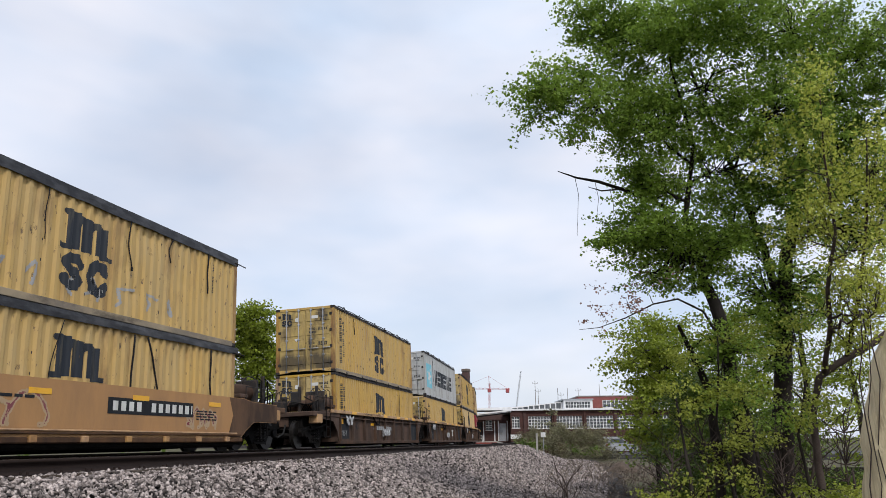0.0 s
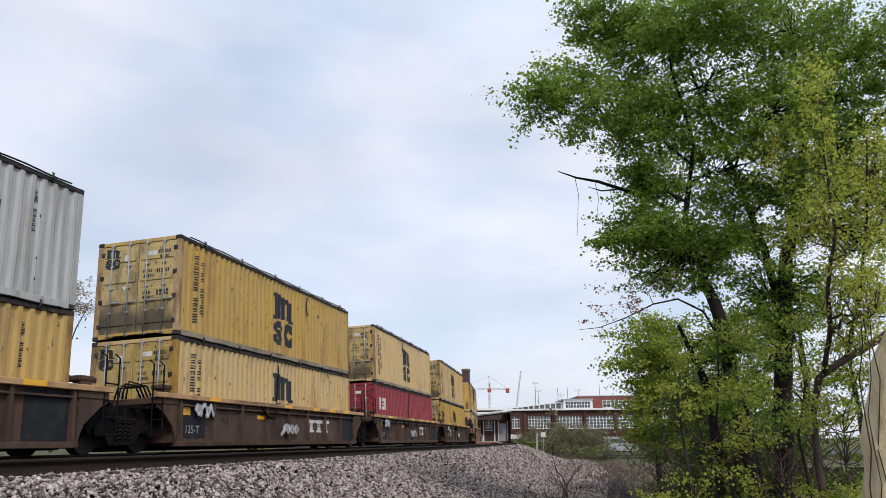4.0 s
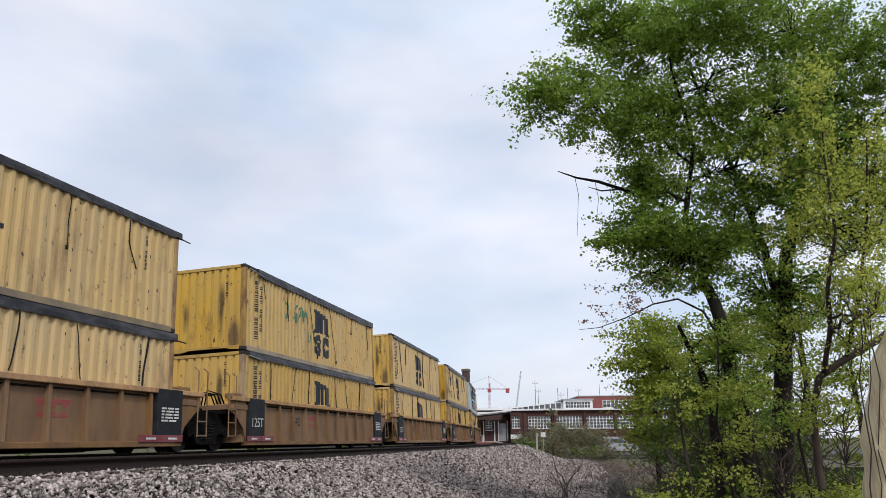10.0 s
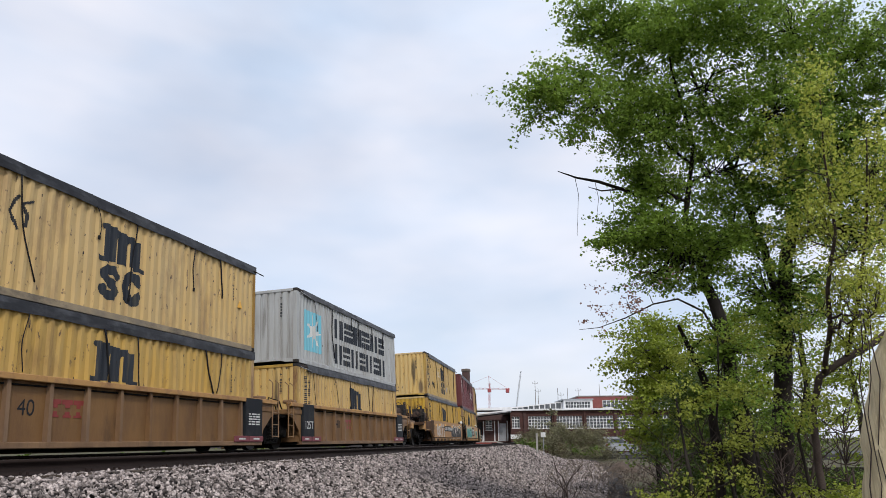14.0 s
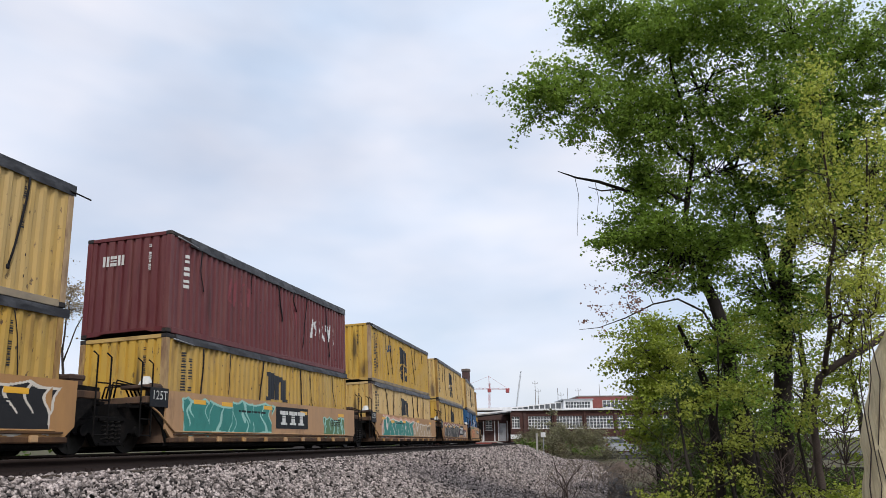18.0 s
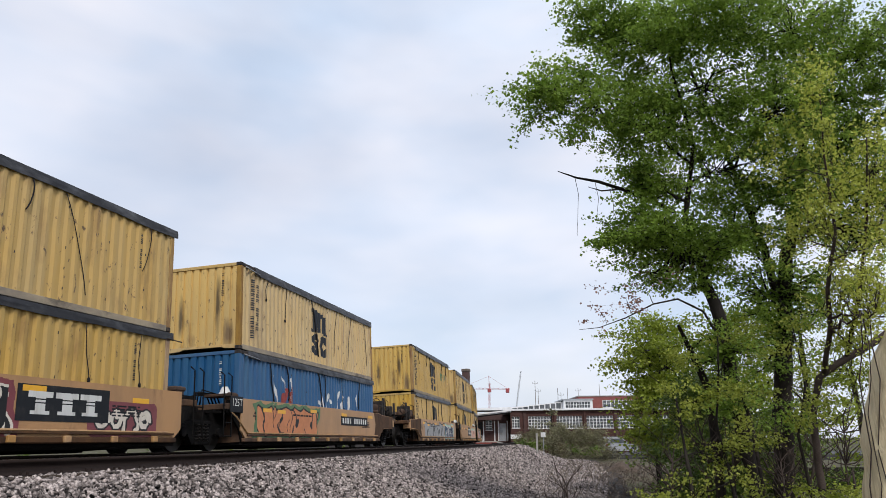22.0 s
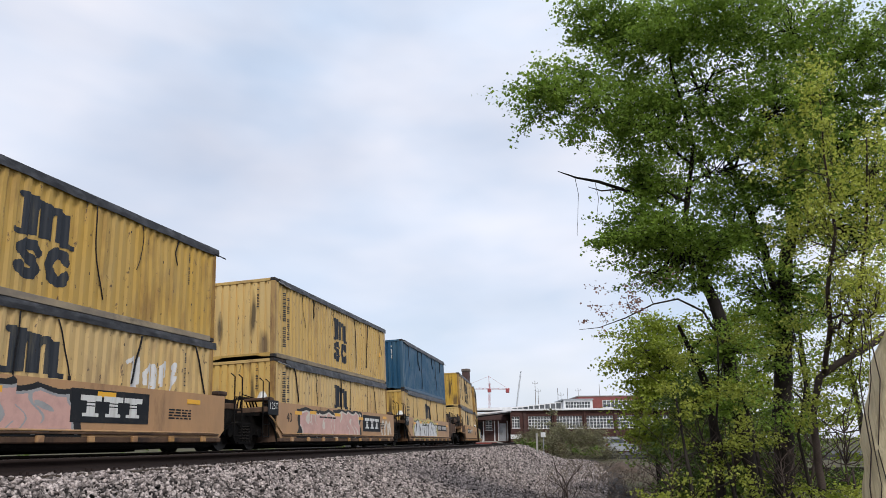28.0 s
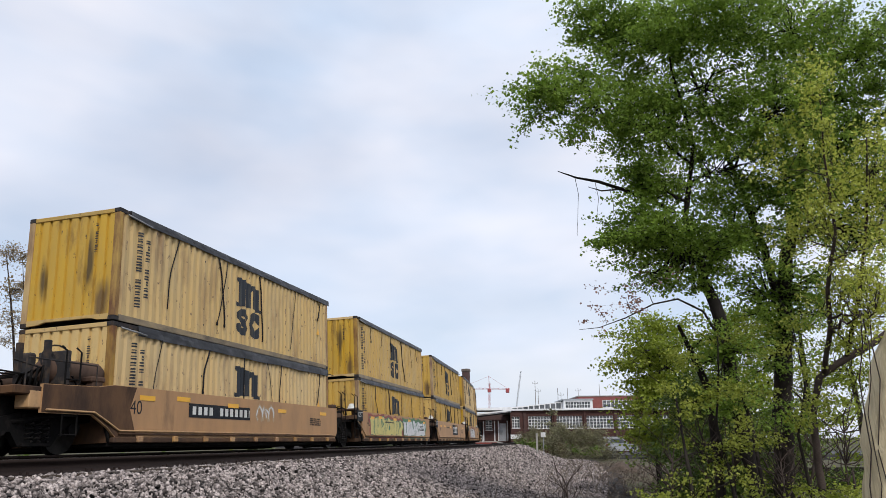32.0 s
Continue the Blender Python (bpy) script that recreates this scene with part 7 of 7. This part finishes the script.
part("parapet", Geo().box(-2.6, -0.45, 4.75, 26.0, 0.3, 4.98, 0.02).mesh("parapet", "white_paint"), works, label="white roof edge")
part("back_wall", Geo().box(-9.0, 13.6, BASE_Z, 26.0, 14.0, 4.9).mesh("back_wall", "brick"), works)
part("side_wall", Geo().box(25.6, 0.35, BASE_Z, 26.0, 13.6, 4.9).mesh("side_wall", "brick"), works)
part("roof", Geo().box(-1.5, 0.3, 4.70, 26.0, 14.0, 4.9).mesh("roof", "roof_grey"), works)
# clerestory and upper block
part("clerestory", Geo().prism([(-9.0, 4.95), (6.2, 4.95), (6.2, 6.05), (-1.0, 5.35), (-9.0, 5.25)], 1, 2.2, 9.0).mesh("clerestory", "white_paint"), works, label="white sloping clerestory roof")
for k in range(9):
    x = -1.0 + 0.78 * k
    part("pane", Geo().box(x, 2.17, 4.99, x + 0.62, 2.198, 5.12 + 0.085 * (k + 1)).mesh("pane", "glass"), works)
wall_with_windows("upper_wall", 6.2, 10.3, 4.95, 6.25, [(6.45, 9.95, 5.15, 6.0)], "white_paint", works, 1.6, 0.3)
sash(works, 6.45, 9.95, 5.15, 6.0, 9, 2, 1.6)
part("upper_roof", Geo().box(6.0, 1.4, 6.25, 10.4, 9.0, 6.4, 0.02).mesh("upper_roof", "roof_grey"), works)
part("penthouse", Geo().box(8.5, 2.4, 4.95, 18.5, 9.5, 6.75, 0.02).mesh("penthouse", "brick_bright"), works, label="red brick upper storey")
part("penthouse_coping", Geo().box(8.4, 2.3, 6.75, 18.6, 9.6, 6.88, 0.01).mesh("penthouse_coping", "concrete"), works)
sash(works, 11.9, 17.5, 5.2, 6.2, 10, 2, 2.25)
# loading dock under a canopy
part("canopy", Geo().prism([(-10.5, 3.60), (-1.55, 4.55), (-1.55, 4.75), (-10.5, 3.85)], 1, -1.5, 6.0).mesh("canopy", "roof_grey"), works, label="grey sheet canopy over the dock")
part("canopy_edge", Geo().prism([(-10.6, 3.72), (-1.55, 4.68), (-1.55, 4.86), (-10.6, 3.95)], 1, -1.6, -1.505).mesh("canopy_edge", "white_paint"), works)
wall_with_windows("dock_wall", -12.0, -1.55, BASE_Z, 3.6, [(-4.9, -4.0, 2.2, 3.5), (-6.6, -5.4, 0.7, 3.3), (-8.8, -7.2, 0.7, 3.2)], "brick", works, 1.4, 0.3)
sash(works, -4.9, -4.0, 2.2, 3.5, 2, 4, 1.4)
part("dock_door", Geo().box(-6.6, 1.60, 0.7, -5.4, 1.66, 3.3, 0.01).mesh("dock_door", "dark_metal"), works)
part("dock_door", Geo().box(-8.8, 1.60, 0.7, -7.2, 1.66, 3.2, 0.01).mesh("dock_door", "dark_metal"), works)
part("dock_door", Geo().box(-3.0, 1.34, 0.7, -2.05, 1.398, 3.1, 0.01).mesh("dock_door", "galvanised"), works, label="grey steel door")
for a in (-7.05, -5.3, -3.75, -3.2, -1.95):
    part("door_post", Geo().box(a, 1.30, 0.7, a + 0.16, 1.396, 3.45, 0.01).mesh("door_post", "white_paint"), works)
part("dock", Geo().prism([(-10.0, BASE_Z), (-1.6, BASE_Z), (-0.9, 0.1), (-3.4, 0.7), (-10.0, 0.7)], 1, 0.5, 1.4).mesh("dock", "concrete"), works)
part("dock_wall_low", Geo().box(-8.5, 0.2, BASE_Z, -3.5, 0.5, 0.55, 0.02).mesh("dock_wall_low", "brick_bright"), works)
part("canopy_post", Geo().tube([(-7.9, -1.3, BASE_Z), (-7.9, -1.3, 3.7)], 0.14, 10).mesh("canopy_post", "white_paint"), works)
part("canopy_post", Geo().tube([(-9.7, -1.3, BASE_Z), (-9.7, -1.3, 3.6)], 0.14, 10).mesh("canopy_post", "white_paint"), works)
part("dock_rail", Geo().tube([(-9, 0.3, 1.5), (-5.5, 0.3, 1.5)], 0.05, 6).tube([(-9, 0.3, 1.1), (-5.5, 0.3, 1.1)], 0.05, 6).tube([(-5.5, 0.3, 0.5), (-5.5, 0.3, 1.5)], 0.05, 6).tube([(-7.2, 0.3, 0.5), (-7.2, 0.3, 1.5)], 0.05, 6).mesh("dock_rail", "white_paint"), works)

chimney = thing("chimney_stack", "square brown brick chimney stack behind the train", "chimney")
settle(chimney, -35.7, 105.5, 11.6)
part("shaft", Geo().box(-36.2, 105.0, -1.7, -35.2, 106.0, 11.6, 0.02).mesh("shaft", "brick"), chimney)
part("cap", Geo().box(-36.28, 104.92, 11.6, -35.12, 106.08, 12.05, 0.03).mesh("cap", "timber_pole"), chimney)


def lattice(g, a, b, w, n, r):
    """A square lattice boom from a to b."""
    a, b = Vector(a), Vector(b)
    d = (b - a).normalized()
    s1 = d.cross(Vector((0.31, 0.95, 0.1))).normalized()
    s2 = d.cross(s1)
    cs = [(s1 + s2) * w / 2, (s1 - s2) * w / 2, (-s1 - s2) * w / 2, (-s1 + s2) * w / 2]
    for c in cs:
        g.tube([a + c, b + c], r, 4)
    for k in range(n):
        p, q = a.lerp(b, k / n), a.lerp(b, (k + 1) / n)
        for i in range(4):
            g.tube([p + cs[i], q + cs[(i + 1) % 4]], r * 0.7, 3, False)


crane = thing("tower_crane", "red and white tower crane far beyond the works", "crane")
settle(crane, -88.0, 291.7, 24.0)
g = Geo()
lattice(g, (-88, 291.7, -2), (-88, 291.7, 26.5), 0.7, 14, 0.032)
part("mast", g.mesh("mast", "crane_red"), crane)
g = Geo()
lattice(g, (-100, 287, 24.1), (-80, 296, 23.9), 0.5, 14, 0.04)
part("jib", g.mesh("jib", "crane_red"), crane)
part("counterweight", Geo().box(-81.6, 294.9, 22.2, -80.2, 296.2, 24.0, 0.1).mesh("counterweight", "crane_red"), crane)
part("cab", Geo().box(-88.7, 291.0, 22.4, -87.3, 292.2, 23.9, 0.1).mesh("cab", "crane_red"), crane)
part("apex", Geo().tube([(-88, 291.7, 24), (-88.2, 291.7, 29.5)], 0.10, 5).tube([(-88.2, 291.7, 29.3), (-100, 287, 24.4)], 0.035, 4).tube([(-88.2, 291.7, 29.3), (-81, 295.5, 24.2)], 0.035, 4).mesh("apex", "crane_red"), crane)
crane2 = thing("mobile_crane", "slender pale crane boom rising beyond the works", "crane")
settle(crane2, -78.0, 300.0, 20.0)
g = Geo()
lattice(g, (-81, 299, -2), (-76, 301, 32), 0.4, 18, 0.035)
part("boom", g.mesh("boom", "galvanised"), crane2)

POLE_AT = [(-34.7, 149.5, 13.7, 1), (-34.2, 150.1, 12.1, 1), (-30.2, 151.7, 12.1, 0), (-29.6, 152.1, 11.2, 1), (-28.2, 152.5, 12.1, 0), (-26.0, 153.3, 12.1, 1), (-21.6, 154.7, 12.9, 0)]
for px_, py_, pz_, arm in POLE_AT:
    pole = thing("utility_pole", "slim utility pole with crossarms against the sky", "utility pole", group="utility poles")
    settle(pole, px_, py_, 8.0)
    part("pole_shaft", Geo().tube([(px_, py_, -1.7), (px_, py_, pz_)], [0.085, 0.045], 8).mesh("pole_shaft", "timber_pole"), pole)
    if arm:
        part("crossarm", Geo().box(px_ - 0.6, py_ - 0.03, pz_ - 0.65, px_ + 0.6, py_ + 0.03, pz_ - 0.6, 0.01).mesh("crossarm", "timber_pole"), pole)
        for k in (-0.55, 0.0, 0.55):
            part("insulator", Geo().tube([(px_ + k, py_, pz_ - 0.55), (px_ + k, py_, pz_ - 0.3)], [0.05, 0.035], 6).mesh("insulator", "galvanised"), pole)

HEDGE = [(-14.3, 61.5, 0.2, 0.9, 0.9, 0.9, 2), (-13.7, 63.5, 0.5, 1.1, 1.0, 1.1, 3), (-12.8, 64.5, 0.7, 1.2, 1.0, 1.2, 3), (-11.7, 65.0, 0.5, 1.2, 1.0, 1.1, 3), (-10.7, 65.8, 0.5, 1.2, 1.0, 1.1, 3),
         (-9.7, 66.2, 0.2, 1.1, 1.0, 0.9, 2.5), (-12.3, 63.0, -0.5, 1.5, 0.9, 0.8, 3.5), (-10.4, 63.6, -0.6, 1.5, 0.9, 0.8, 3.5), (-8.8, 64.6, -0.7, 1.2, 0.9, 0.7, 2.5), (-13.3, 66.5, 1.7, 0.7, 0.7, 0.7, 1), (-14.9, 64.5, 0.9, 1.0, 0.9, 1.3, 3), (-16.0, 64.0, 0.5, 1.0, 0.9, 1.1, 2.5), (-15.2, 65.0, 1.0, 0.9, 0.8, 0.9, 2), (-12.9, 65.5, 1.3, 1.1, 0.9, 0.9, 3), (-11.4, 66.0, 1.2, 1.2, 0.9, 0.9, 3), (-9.9, 66.8, 0.9, 1.2, 0.9, 0.9, 3)]
plant("scrub_hedge", "twiggy brown and olive scrub along the far edge of the line", "shrub", [[(-13.6 + 1.3 * k, 64.0 + 0.7 * k, -1.7, 0.05), (-13.6 + 1.3 * k, 64.0 + 0.7 * k, -0.6, 0.04)] for k in range(4)], HEDGE, 640, 0.10, "leaf_dull", "straw", 43, per_clump=9, clump=0.2, limb=0.16, spray=0.3, twigs=10)
plant("cypress", "narrow dark evergreen in front of the works", "tree", [[(-14.25, 68.0, -1.7, 0.15), (-14.25, 68.0, 3.4, 0.04)]],
      [(-14.25, 68.0, 0.8, 0.6, 0.6, 1.2, 2), (-14.25, 68.0, 2.2, 0.55, 0.55, 1.1, 2), (-14.25, 68.0, 3.2, 0.35, 0.35, 0.7, 1)], 90, 0.20, "leaf_dull", "bark", 44, per_clump=20, clump=0.25)
plant("green_bush", "round yellow-green bush beside the track", "shrub", [[(-14.6, 58.5, -1.7, 0.08), (-14.6, 58.5, 0.0, 0.05)]],
      [(-14.6, 58.5, 0.3, 0.9, 0.9, 0.9, 3), (-13.6, 59.0, 0.0, 1.0, 0.8, 0.6, 2), (-10.0, 59.0, -0.3, 1.6, 0.8, 0.6, 2)], 90, 0.17, "leaf_shrub", "twig", 45, per_clump=22, clump=0.3)

marker = thing("track_marker", "white wooden post with a small square sign beside the track", "sign post")
settle(marker, -11.8, 51.2, 0.0)
part("post", Geo().box(-12.02, 51.3, -1.5, -11.9, 51.4, 1.0, 0.01).mesh("post", "concrete"), marker)
part("sign_plate", Geo().box(-11.55, 50.9, 0.72, -11.2, 50.94, 1.06, 0.005).mesh("sign_plate", "white_paint"), marker)
part("sign_stem", Geo().box(-11.40, 50.942, -1.5, -11.35, 50.98, 1.0).mesh("sign_stem", "galvanised"), marker)

# raised car park behind the scrub
lot = tagged(new("car_park", Geo().prism([(-16.0, -1.8), (30.0, -1.8), (30.0, -0.78), (-9.0, -0.78), (-13.0, -1.2)], 1, 69.5, 90.0).mesh("car_park", "asphalt")),
             "raised asphalt car park in front of the works", "car park", kind="structure")
settle(lot, -9.0, 73.0, -0.78)


def parked_car(name, label, m, paint):
    """A hatchback with glazed cabin, lamps, bumpers and wheels; it faces local +y."""
    c = settle(thing(name, label, "car", m), *m.translation)
    body = Geo().prism([(-2.15, 0.42), (-2.2, 0.85), (-2.05, 1.02), (1.0, 1.0), (1.9, 0.86), (2.15, 0.70), (2.15, 0.40), (1.75, 0.30), (-1.8, 0.30)], 0, -0.88, 0.88)
    b = part("body", body.mesh("body", paint), c)
    part("cabin", Geo().prism([(-2.02, 1.0), (-1.72, 1.55), (-1.3, 1.66), (0.0, 1.62), (0.95, 1.0)], 0, -0.76, 0.76).mesh("cabin", paint), c)
    part("rear_window", Geo().add([(-0.62, -2.012, 1.05), (0.62, -2.012, 1.05), (0.56, -1.77, 1.50), (-0.56, -1.77, 1.50)], [(0, 1, 2, 3)]).mesh("rear_window", "glass"), b)
    for sx in (-1, 1):
        part("side_window", Geo().prism([(-1.75, 1.04), (-1.6, 1.48), (-0.05, 1.52), (0.65, 1.05)], 0, sx * 0.762, sx * 0.768).mesh("side_window", "glass"), b)
        part("tail_light", Geo().box(sx * 0.62, -2.22, 0.78, sx * 0.86, -2.12, 1.02, 0.02).mesh("tail_light", "tail_red"), b)
        for y in (-1.35, 1.3):
            w = part("wheel", Geo().tube([(sx * 0.68, y, 0.33), (sx * 0.89, y, 0.33)], 0.33, 18).mesh("tyre", "rubber"), c)
            part("rim", Geo().tube([(sx * 0.885, y, 0.33), (sx * 0.897, y, 0.33)], 0.2, 12).mesh("rim", "galvanised"), w)
    part("bumper", Geo().box(-0.9, -2.27, 0.42, 0.9, -2.12, 0.66, 0.03).mesh("bumper", paint), b)
    part("number_plate_bar", Geo().box(-0.26, -2.285, 0.70, 0.26, -2.215, 0.82, 0.005).mesh("number_plate_bar", "white_paint"), b)
    part("roof_rail", Geo().box(-0.72, -1.5, 1.66, -0.68, 0.1, 1.70).box(0.68, -1.5, 1.66, 0.72, 0.1, 1.70).mesh("roof_rail", "galvanised"), b)
    return c


parked_car("parked_car", "silver hatchback parked with its tail to the line", pose(-8.9, 73.5, -0.78, 0, 0, -35), "car_silver")
parked_car("parked_car", "white car parked before the loading dock", pose(-28.5, 91.0, -1.55, 0, 0, 70), "car_white")
motions()
